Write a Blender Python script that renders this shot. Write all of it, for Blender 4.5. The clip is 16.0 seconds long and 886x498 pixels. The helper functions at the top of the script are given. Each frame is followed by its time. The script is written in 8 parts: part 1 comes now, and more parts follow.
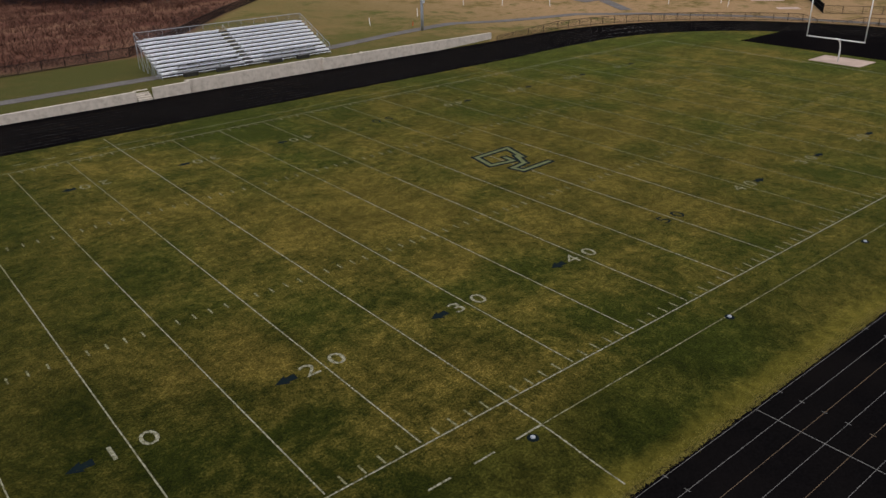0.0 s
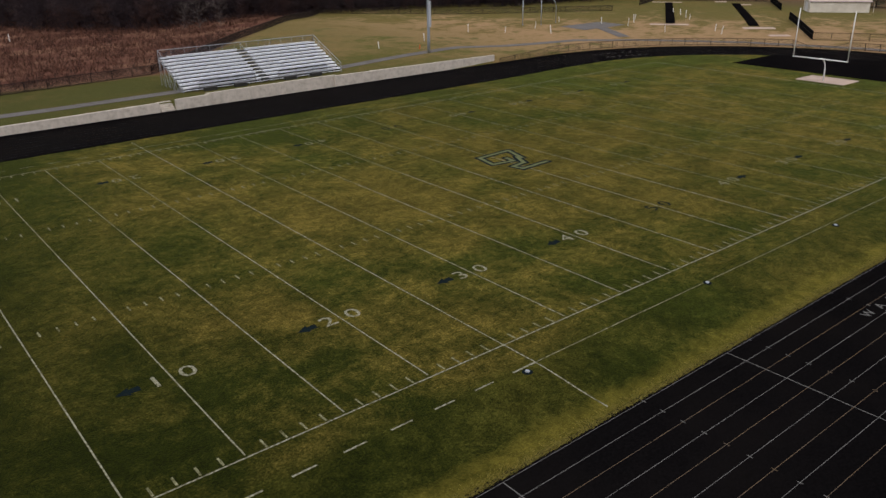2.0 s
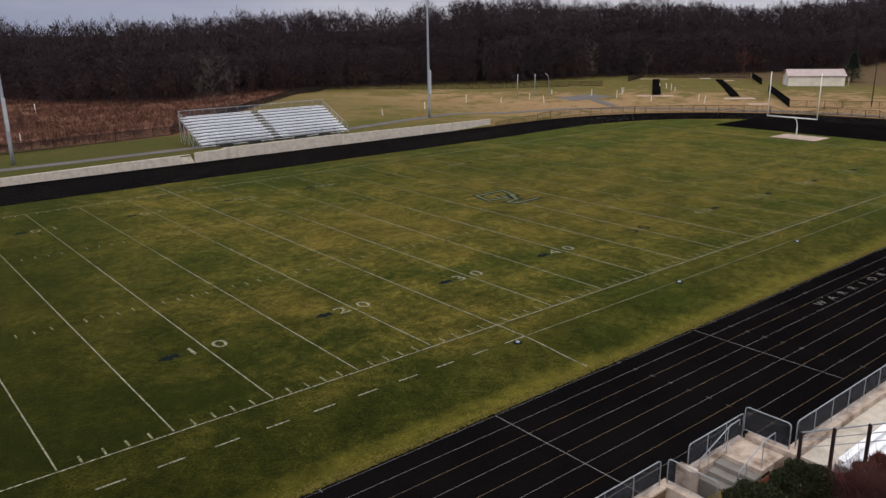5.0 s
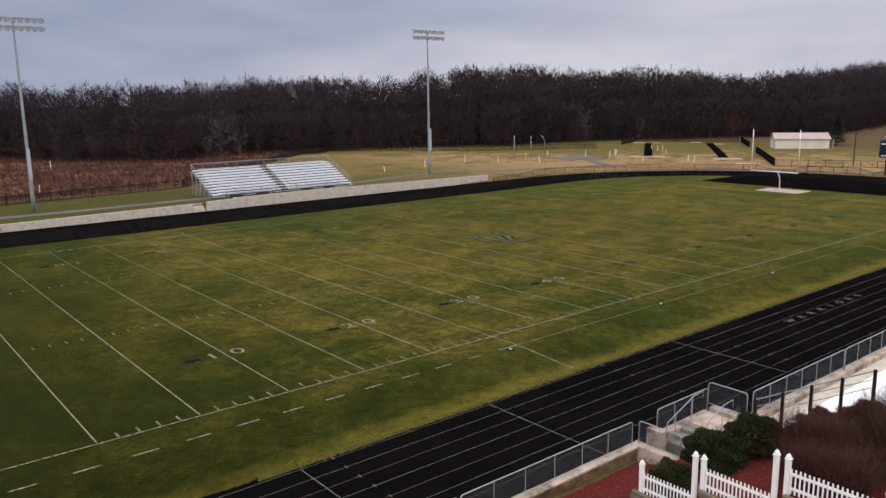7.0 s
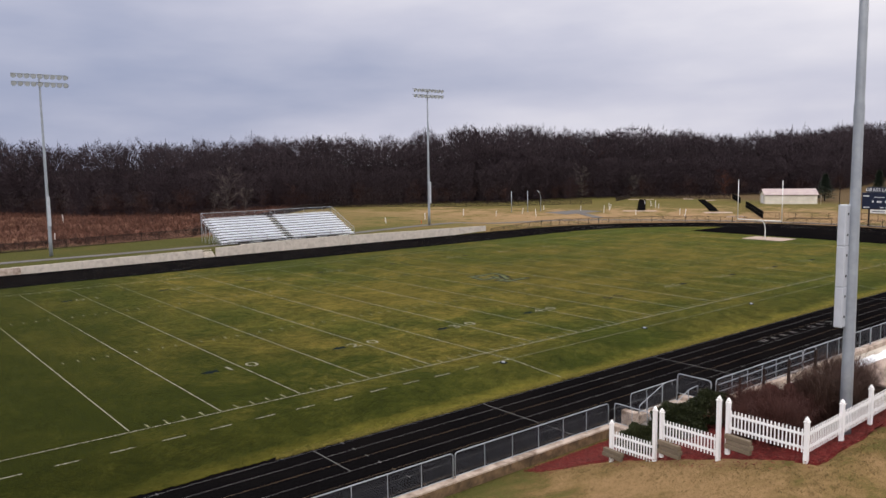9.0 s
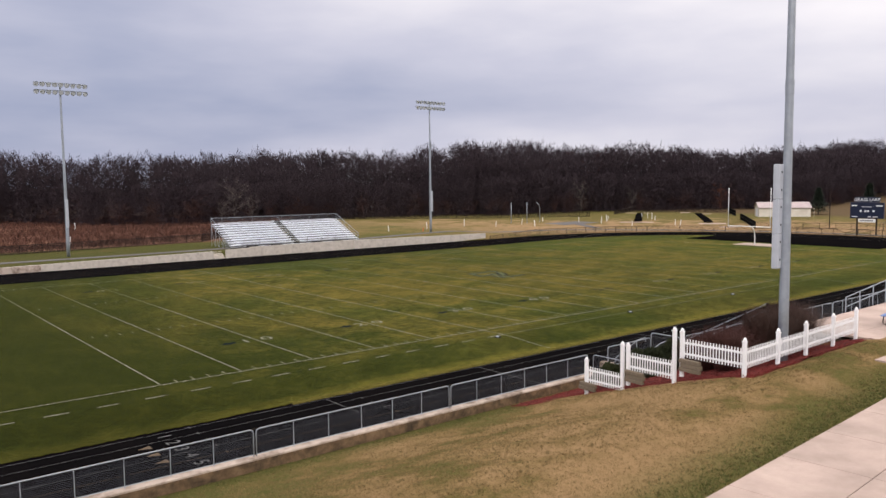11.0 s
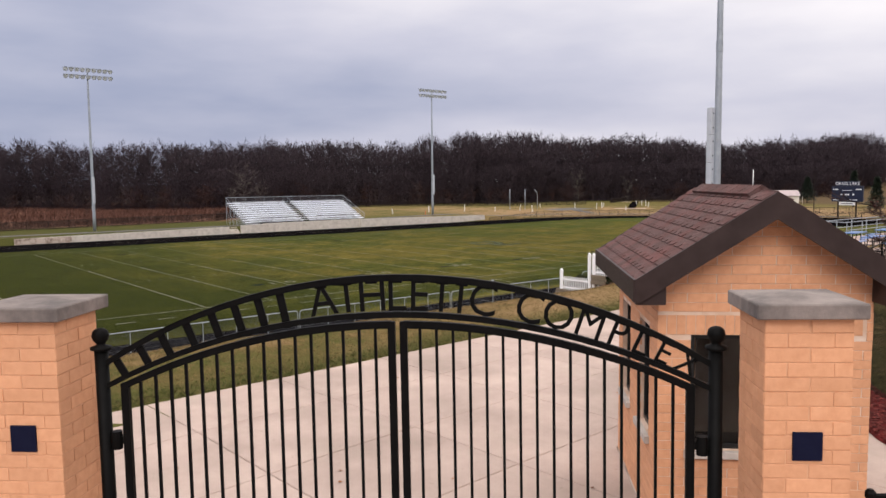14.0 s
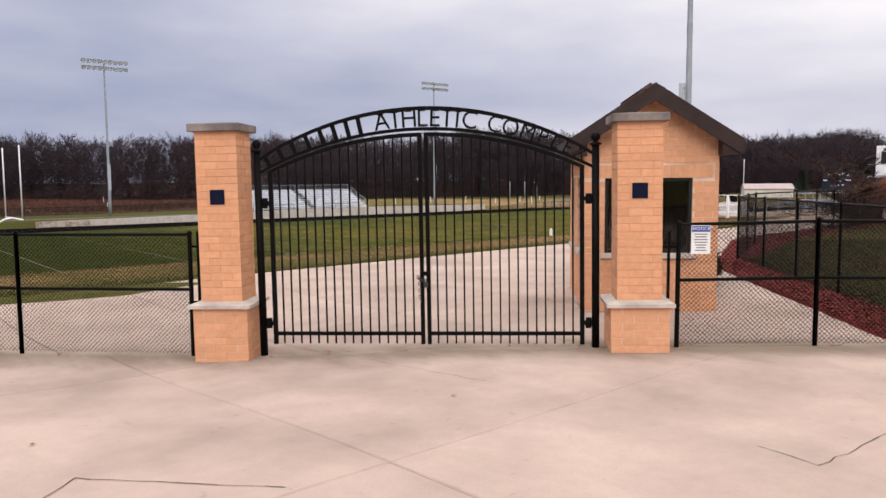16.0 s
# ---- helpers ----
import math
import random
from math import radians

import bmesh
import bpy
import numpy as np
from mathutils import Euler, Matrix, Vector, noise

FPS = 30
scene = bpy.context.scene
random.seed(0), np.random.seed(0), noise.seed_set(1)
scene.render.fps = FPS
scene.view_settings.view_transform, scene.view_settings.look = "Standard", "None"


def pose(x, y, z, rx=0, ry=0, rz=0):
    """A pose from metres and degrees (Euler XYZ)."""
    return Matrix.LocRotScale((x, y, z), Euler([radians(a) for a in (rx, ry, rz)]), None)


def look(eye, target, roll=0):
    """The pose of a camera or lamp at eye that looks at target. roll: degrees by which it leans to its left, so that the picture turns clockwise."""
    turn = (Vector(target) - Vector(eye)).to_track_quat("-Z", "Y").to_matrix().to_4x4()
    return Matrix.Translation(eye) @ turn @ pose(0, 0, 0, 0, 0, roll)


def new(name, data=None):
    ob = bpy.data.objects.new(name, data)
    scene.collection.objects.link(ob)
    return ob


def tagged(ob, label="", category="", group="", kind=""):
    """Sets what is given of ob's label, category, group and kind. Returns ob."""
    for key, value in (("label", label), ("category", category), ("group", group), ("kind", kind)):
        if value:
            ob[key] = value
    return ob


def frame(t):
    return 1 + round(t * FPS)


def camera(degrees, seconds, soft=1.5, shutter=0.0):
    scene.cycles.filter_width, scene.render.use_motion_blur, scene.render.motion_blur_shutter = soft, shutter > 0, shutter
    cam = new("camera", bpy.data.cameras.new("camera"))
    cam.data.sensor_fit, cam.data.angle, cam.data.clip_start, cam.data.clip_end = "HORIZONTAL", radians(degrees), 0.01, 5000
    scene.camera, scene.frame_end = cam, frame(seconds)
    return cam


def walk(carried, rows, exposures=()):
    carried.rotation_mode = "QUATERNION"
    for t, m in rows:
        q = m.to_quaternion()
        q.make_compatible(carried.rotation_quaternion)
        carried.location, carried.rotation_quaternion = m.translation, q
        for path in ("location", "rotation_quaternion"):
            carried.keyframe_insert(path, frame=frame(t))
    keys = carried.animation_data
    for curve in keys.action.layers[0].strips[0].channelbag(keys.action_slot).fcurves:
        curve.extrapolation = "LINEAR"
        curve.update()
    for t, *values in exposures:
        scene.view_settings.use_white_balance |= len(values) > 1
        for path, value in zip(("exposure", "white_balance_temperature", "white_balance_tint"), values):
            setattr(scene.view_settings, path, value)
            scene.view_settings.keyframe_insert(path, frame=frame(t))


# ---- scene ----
cam = camera(59.3, 16.0)
PATH = [
    (0, (3.02, -20.179, 20.47), (4.166, -18.772, 19.63), -1.0),
    (0.5, (1.759, -21.503, 20.041), (2.912, -20.09, 19.221), -0.7),
    (1, (0.845, -22.584, 19.642), (2.0, -21.16, 18.842), -0.7),
    (1.5, (0.132, -23.53, 19.283), (1.29, -22.096, 18.505), -0.8),
    (2, (-0.558, -24.376, 18.912), (0.605, -22.934, 18.156), -0.8),
    (2.5, (-1.277, -25.149, 18.467), (-0.107, -23.703, 17.733), -0.5),
    (3, (-1.974, -26.016, 17.958), (-0.797, -24.56, 17.254), -0.7),
    (3.5, (-2.627, -26.921, 17.507), (-1.442, -25.454, 16.839), -0.8),
    (4, (-3.446, -27.823, 17.109), (-2.252, -26.348, 16.476), -0.9),
    (6.5, (-7.224, -32.487, 14.709), (-5.993, -30.969, 14.286), -0.7),
    (7, (-8.07, -33.419, 14.327), (-6.831, -31.896, 13.945), -0.75),
    (7.5, (-8.868, -34.438, 13.948), (-7.625, -32.908, 13.61), -1.0),
    (8, (-9.627, -35.377, 13.497), (-8.379, -33.842, 13.204), -1.0),
    (8.5, (-10.286, -36.266, 13.057), (-9.034, -34.727, 12.804), -0.98),
    (9, (-10.997, -37.115, 12.549), (-9.741, -35.575, 12.327), -0.78),
    (11.5, (-14.687, -41.787, 10.131), (-13.431, -40.24, 9.962), -0.6),
    (12, (-15.628, -42.781, 9.729), (-14.37, -41.236, 9.555), -0.6),
    (12.5, (-16.516, -43.869, 9.228), (-15.26, -42.323, 9.054), -0.6),
    (13, (-17.308, -44.892, 8.727), (-16.053, -43.345, 8.555), -0.6),
    (13.5, (-18.074, -45.85, 8.27), (-16.82, -44.303, 8.096), -0.6),
    (14, (-18.857, -46.826, 7.818), (-17.603, -45.278, 7.643), -0.5),
    (14.5, (-19.646, -47.796, 7.373), (-18.393, -46.247, 7.197), -0.5),
    (15, (-20.447, -48.753, 6.958), (-19.195, -47.204, 6.781), -0.5),
    (15.5, (-21.232, -49.7, 6.539), (-19.98, -48.15, 6.362), -0.4),
    (16, (-22.012, -50.626, 6.14), (-20.761, -49.076, 5.962), -0.4),
]

EXPOSURES = [(0.0, -0.5, 6420, 11), (4.0, -0.42, 6420, 11), (7.0, -0.12, 6420, 11), (9.0, 0.06, 6450, 12), (12.0, 0.14, 6520, 13), (16.0, 0.13, 6520, 12)]
walk(cam, [(t, look(eye, target, roll)) for t, eye, target, roll in PATH], EXPOSURES)

# ---- sky and sun: a heavy overcast afternoon ----
world = bpy.data.worlds.new("overcast_sky")
scene.world = world
world.use_nodes = True
wn, wl = world.node_tree.nodes, world.node_tree.links
wn.clear()
w_out = wn.new("ShaderNodeOutputWorld")
w_bg = wn.new("ShaderNodeBackground")
w_sky = wn.new("ShaderNodeTexSky")
w_sky.sky_type = "NISHITA"
w_sky.sun_disc = False
w_sky.sun_elevation, w_sky.sun_rotation = radians(28), radians(115)
w_sky.dust_density = 4.0
w_tc = wn.new("ShaderNodeTexCoord")
w_map = wn.new("ShaderNodeMapping")
w_map.inputs["Scale"].default_value = (1.0, 1.0, 3.6)
w_map.inputs["Location"].default_value = (0.6, 0.2, 0.0)
w_noise = wn.new("ShaderNodeTexNoise")
w_noise.inputs["Scale"].default_value = 1.6
w_noise.inputs["Detail"].default_value = 6.0
w_noise.inputs["Roughness"].default_value = 0.48
w_sep = wn.new("ShaderNodeSeparateXYZ")
w_glow = wn.new("ShaderNodeVectorMath")
w_glow.operation = "DOT_PRODUCT"
w_glow.inputs[1].default_value = (0.80, -0.25, 0.55)
w_a = wn.new("ShaderNodeMath")
w_a.operation = "MULTIPLY_ADD"
w_a.inputs[1].default_value, w_a.inputs[2].default_value = 0.30, 0.0
w_band = wn.new("ShaderNodeValToRGB")
w_band.color_ramp.elements[0].position, w_band.color_ramp.elements[0].color = 0.0, (0.17, 0.17, 0.17, 1)
w_band.color_ramp.elements[1].position, w_band.color_ramp.elements[1].color = 0.26, (0.36, 0.36, 0.36, 1)
for place, level in ((0.09, 0.03), (0.16, 0.17)):
    w_el = w_band.color_ramp.elements.new(place)
    w_el.color = (level, level, level, 1)
w_sum = wn.new("ShaderNodeMath")
w_sum.operation = "ADD"
w_b = wn.new("ShaderNodeMath")
w_b.operation = "MULTIPLY_ADD"
w_b.inputs[1].default_value = 1.0
w_ramp = wn.new("ShaderNodeValToRGB")
w_ramp.color_ramp.elements[0].position, w_ramp.color_ramp.elements[0].color = 0.52, (0.34, 0.385, 0.535, 1)
w_ramp.color_ramp.elements[1].position, w_ramp.color_ramp.elements[1].color = 1.0, (0.97, 0.94, 0.96, 1)
w_mid = w_ramp.color_ramp.elements.new(0.74)
w_mid.color = (0.60, 0.61, 0.72, 1)
# an overcast sky is brightest overhead
w_zen = wn.new("ShaderNodeMapRange")
w_zen.inputs["From Min"].default_value, w_zen.inputs["From Max"].default_value = 0.22, 1.0
w_zen.inputs["To Min"].default_value, w_zen.inputs["To Max"].default_value = 0.0, 1.0
w_lift = wn.new("ShaderNodeVectorMath")
w_lift.operation = "MULTIPLY_ADD"
w_lift.inputs[1].default_value = (1.30, 1.20, 1.08)
w_scale = wn.new("ShaderNodeVectorMath")
w_scale.operation = "SCALE"
w_scale.inputs["Scale"].default_value = 0.07
w_mix = wn.new("ShaderNodeMix")
w_mix.data_type = "RGBA"
w_mix.inputs[0].default_value = 0.90
wl.new(w_tc.outputs["Generated"], w_map.inputs["Vector"])
wl.new(w_tc.outputs["Generated"], w_glow.inputs[0])
wl.new(w_tc.outputs["Generated"], w_sep.inputs["Vector"])
wl.new(w_map.outputs["Vector"], w_noise.inputs["Vector"])
wl.new(w_glow.outputs["Value"], w_a.inputs[0])
wl.new(w_noise.outputs["Fac"], w_b.inputs[0])
wl.new(w_sep.outputs["Z"], w_band.inputs["Fac"])
wl.new(w_a.outputs[0], w_sum.inputs[0])
wl.new(w_band.outputs["Color"], w_sum.inputs[1])
wl.new(w_sum.outputs[0], w_b.inputs[2])
wl.new(w_b.outputs[0], w_ramp.inputs["Fac"])
wl.new(w_sep.outputs["Z"], w_zen.inputs["Value"])
wl.new(w_zen.outputs["Result"], w_lift.inputs[0])
wl.new(w_ramp.outputs["Color"], w_lift.inputs[2])
wl.new(w_sky.outputs["Color"], w_scale.inputs[0])
wl.new(w_scale.outputs["Vector"], w_mix.inputs[6])
wl.new(w_lift.outputs["Vector"], w_mix.inputs[7])
wl.new(w_mix.outputs[2], w_bg.inputs["Color"])
w_bg.inputs["Strength"].default_value = 1.0
wl.new(w_bg.outputs["Background"], w_out.inputs["Surface"])

sun_data = bpy.data.lights.new("sun", "SUN")
sun_data.energy, sun_data.angle, sun_data.color = 1.3, radians(30), (1.0, 0.95, 0.88)
sun = new("sun", sun_data)
sun.matrix_world = look((0, 0, 100), (60, 45, 45))


# ---- materials ----
def blank(name):
    m = bpy.data.materials.new(name)
    m.use_nodes = True
    n, l = m.node_tree.nodes, m.node_tree.links
    b = n["Principled BSDF"]
    return m, n, l, b


def noise_node(n, l, scale, detail=5.0, rough=0.55, stretch=(1, 1, 1), coords="Object"):
    tc = n.new("ShaderNodeTexCoord")
    mp = n.new("ShaderNodeMapping")
    mp.inputs["Scale"].default_value = stretch
    t = n.new("ShaderNodeTexNoise")
    t.inputs["Scale"].default_value, t.inputs["Detail"].default_value, t.inputs["Roughness"].default_value = scale, detail, rough
    if coords == "World":
        l.new(n.new("ShaderNodeNewGeometry").outputs["Position"], mp.inputs["Vector"])
    else:
        l.new(tc.outputs[coords], mp.inputs["Vector"])
    l.new(mp.outputs["Vector"], t.inputs["Vector"])
    return t.outputs["Fac"]


def ramp_node(n, l, fac, stops):
    r = n.new("ShaderNodeValToRGB")
    e = r.color_ramp.elements
    while len(e) < len(stops):
        e.new(0.5)
    for s, (p, c) in zip(e, stops):
        s.position = p
        s.color = (*c, 1) if len(c) == 3 else c
    l.new(fac, r.inputs["Fac"])
    return r.outputs["Color"]


def mix_node(n, l, fac, a, b, mode="MIX"):
    x = n.new("ShaderNodeMix")
    x.data_type, x.blend_type = "RGBA", mode
    for sock, v in ((x.inputs[0], fac), (x.inputs[6], a), (x.inputs[7], b)):
        if isinstance(v, (int, float)):
            sock.default_value = v
        elif isinstance(v, tuple):
            sock.default_value = (*v, 1)
        else:
            l.new(v, sock)
    return x.outputs[2]


def math_node(n, l, op, a, b=0.0, clamp=False):
    x = n.new("ShaderNodeMath")
    x.operation, x.use_clamp = op, clamp
    for sock, v in ((x.inputs[0], a), (x.inputs[1], b)):
        if isinstance(v, (int, float)):
            sock.default_value = v
        else:
            l.new(v, sock)
    return x.outputs[0]


def grey(v):
    return (v, v, v)


def surf(name, dark, light, scale=6.0, rough=0.8, bump=0.15, fine=40.0, metal=0.0, stain=None, stain_scale=0.6, stain_amount=0.5,
         vary=0.0, spec=0.4, stretch=(1, 1, 1), bump_dist=0.01, coords="Object"):
    """A weathered surface: two-tone grain, large stains, roughness variation, fine bump and a shift from object to object."""
    m, n, l, b = blank(name)
    grain = noise_node(n, l, scale, 6.0, 0.6, stretch, coords)
    col = ramp_node(n, l, grain, [(0.3, dark), (0.7, light)])
    if stain:
        big = noise_node(n, l, stain_scale, 4.0, 0.6, (1, 1, 1), coords)
        msk = ramp_node(n, l, big, [(0.45, grey(0)), (0.68, grey(stain_amount))])
        col = mix_node(n, l, msk, col, stain)
    if vary:
        oi = n.new("ShaderNodeObjectInfo")
        shift = ramp_node(n, l, oi.outputs["Random"], [(0.0, grey(1 - vary)), (1.0, grey(1 + vary))])
        col = mix_node(n, l, 1.0, col, shift, "MULTIPLY")
    l.new(col, b.inputs["Base Color"])
    f = noise_node(n, l, fine, 4.0, 0.6, (1, 1, 1), coords)
    l.new(ramp_node(n, l, f, [(0.2, grey(max(0.02, rough - 0.12))), (0.8, grey(min(1, rough + 0.12)))]), b.inputs["Roughness"])
    if bump:
        bp = n.new("ShaderNodeBump")
        bp.inputs["Strength"].default_value, bp.inputs["Distance"].default_value = bump, bump_dist
        l.new(f, bp.inputs["Height"])
        l.new(bp.outputs["Normal"], b.inputs["Normal"])
    b.inputs["Metallic"].default_value = metal
    b.inputs["Specular IOR Level"].default_value = spec
    return m


def field_grass():
    """Late-autumn turf: dark green with tan dormant patches, most of them down the worn middle; yellow along the track."""
    m, n, l, b = blank("field_grass")
    tc = n.new("ShaderNodeTexCoord")
    sep = n.new("ShaderNodeSeparateXYZ")
    l.new(tc.outputs["Object"], sep.inputs["Vector"])
    big = noise_node(n, l, 0.07, 4.0, 0.6)
    mid = noise_node(n, l, 0.30, 6.0, 0.72)
    small = noise_node(n, l, 1.5, 6.0, 0.75)
    fine = noise_node(n, l, 9.0, 5.0, 0.8)
    y_abs = math_node(n, l, "ABSOLUTE", math_node(n, l, "SUBTRACT", sep.outputs["Y"], 22.0))
    x_abs = math_node(n, l, "ABSOLUTE", math_node(n, l, "SUBTRACT", sep.outputs["X"], 46.0))
    worn = math_node(n, l, "SUBTRACT", 1.0, math_node(n, l, "DIVIDE", y_abs, 25.0), True)
    worn2 = math_node(n, l, "SUBTRACT", 1.0, math_node(n, l, "DIVIDE", x_abs, 66.0), True)
    worn = math_node(n, l, "MULTIPLY", worn, worn2)
    s = math_node(n, l, "ADD", math_node(n, l, "MULTIPLY", big, 0.78), math_node(n, l, "MULTIPLY", mid, 0.46))
    s = math_node(n, l, "ADD", s, math_node(n, l, "MULTIPLY", small, 0.42))
    s = math_node(n, l, "ADD", s, math_node(n, l, "MULTIPLY", fine, 0.20))
    s = math_node(n, l, "ADD", s, math_node(n, l, "MULTIPLY", worn, 0.19))
    tan = ramp_node(n, l, math_node(n, l, "MULTIPLY", s, 0.7), [(0.612, grey(0)), (0.675, grey(0.45)), (0.765, grey(1.0))])
    # the turf is lushest at one end of the field and along the near sideline
    along_x = math_node(n, l, "DIVIDE", math_node(n, l, "ADD", sep.outputs["X"], 20.0), 140.0)
    along_n = math_node(n, l, "ADD", along_x, math_node(n, l, "MULTIPLY", math_node(n, l, "SUBTRACT", big, 0.5), 0.14))
    lush_end = ramp_node(n, l, along_n, [(0.13, grey(1)), (0.26, grey(0))])
    lush_strip = ramp_node(n, l, math_node(n, l, "DIVIDE", math_node(n, l, "SUBTRACT", math_node(n, l, "MULTIPLY", mid, 2.5), sep.outputs["Y"]), 10.0), [(0.20, grey(0)), (0.36, grey(1))])
    lush_strip = math_node(n, l, "MULTIPLY", lush_strip, ramp_node(n, l, along_n, [(0.30, grey(1)), (0.42, grey(0.55))]))
    thick = math_node(n, l, "MAXIMUM", lush_end, lush_strip)
    tan = math_node(n, l, "MULTIPLY", tan, math_node(n, l, "SUBTRACT", 1.0, math_node(n, l, "MULTIPLY", thick, 0.8)))
    green = ramp_node(n, l, fine, [(0.34, (0.013, 0.019, 0.003)), (0.5, (0.031, 0.041, 0.006)), (0.66, (0.072, 0.086, 0.015))])
    deep = ramp_node(n, l, fine, [(0.34, (0.006, 0.009, 0.002)), (0.5, (0.015, 0.0205, 0.003)), (0.66, (0.036, 0.045, 0.007))])
    dry = ramp_node(n, l, fine, [(0.34, (0.028, 0.022, 0.004)), (0.5, (0.078, 0.059, 0.012)), (0.66, (0.180, 0.132, 0.033))])
    gmask = ramp_node(n, l, math_node(n, l, "ADD", math_node(n, l, "MULTIPLY", noise_node(n, l, 0.11, 4.0, 0.6), 0.6), math_node(n, l, "MULTIPLY", small, 0.4)), [(0.40, grey(0)), (0.60, grey(1))])
    gmask = math_node(n, l, "MULTIPLY", gmask, math_node(n, l, "ADD", 0.35, math_node(n, l, "MULTIPLY", worn, 1.5)), True)
    gmask = math_node(n, l, "MAXIMUM", gmask, ramp_node(n, l, along_n, [(0.30, grey(0)), (0.62, grey(0.9))]))
    gmask = math_node(n, l, "MULTIPLY", gmask, math_node(n, l, "SUBTRACT", 1.0, thick))
    base = mix_node(n, l, gmask, deep, green)
    col = mix_node(n, l, tan, base, dry)
    lush = math_node(n, l, "ADD", math_node(n, l, "MULTIPLY", mid, 0.5), math_node(n, l, "MULTIPLY", small, 0.5))
    col = mix_node(n, l, 1.0, col, ramp_node(n, l, lush, [(0.36, grey(0.30)), (0.5, grey(0.86)), (0.64, grey(1.68))]), "MULTIPLY")
    # plain brightness factor along the field, lowest at the low-x end
    col = mix_node(n, l, 1.0, col, ramp_node(n, l, along_n, [(0.12, grey(0.38)), (0.20, grey(0.64)), (0.30, grey(0.92)), (0.42, grey(0.86)), (0.56, grey(0.76)), (0.70, grey(0.90)), (0.9, grey(0.96))]), "MULTIPLY")
    # yellowed strip next to the track
    strip = math_node(n, l, "ADD", math_node(n, l, "MULTIPLY", sep.outputs["Y"], -1.0), math_node(n, l, "MULTIPLY", mid, 3.0))
    smask = ramp_node(n, l, math_node(n, l, "DIVIDE", strip, 10.0), [(0.69, grey(0)), (0.79, grey(0.56))])
    yel = ramp_node(n, l, math_node(n, l, "ADD", math_node(n, l, "MULTIPLY", small, 0.6), math_node(n, l, "MULTIPLY", fine, 0.4)), [(0.35, (0.040, 0.038, 0.006)), (0.65, (0.185, 0.148, 0.026))])
    smask = math_node(n, l, "MULTIPLY", smask, math_node(n, l, "SUBTRACT", 1.0, math_node(n, l, "MULTIPLY", lush_end, 0.75)))
    col = mix_node(n, l, smask, col, yel)
    l.new(col, b.inputs["Base Color"])
    b.inputs["Roughness"].default_value = 0.95
    b.inputs["Specular IOR Level"].default_value = 0.03
    # blade tips catch light along the turf
    b.inputs["Sheen Weight"].default_value = 0.11
    b.inputs["Sheen Roughness"].default_value = 0.45
    b.inputs["Sheen Tint"].default_value = (0.54, 0.63, 0.10, 1)
    bp = n.new("ShaderNodeBump")
    bp.inputs["Strength"].default_value, bp.inputs["Distance"].default_value = 0.7, 0.06
    l.new(math_node(n, l, "ADD", fine, small), bp.inputs["Height"])
    l.new(bp.outputs["Normal"], b.inputs["Normal"])
    return m


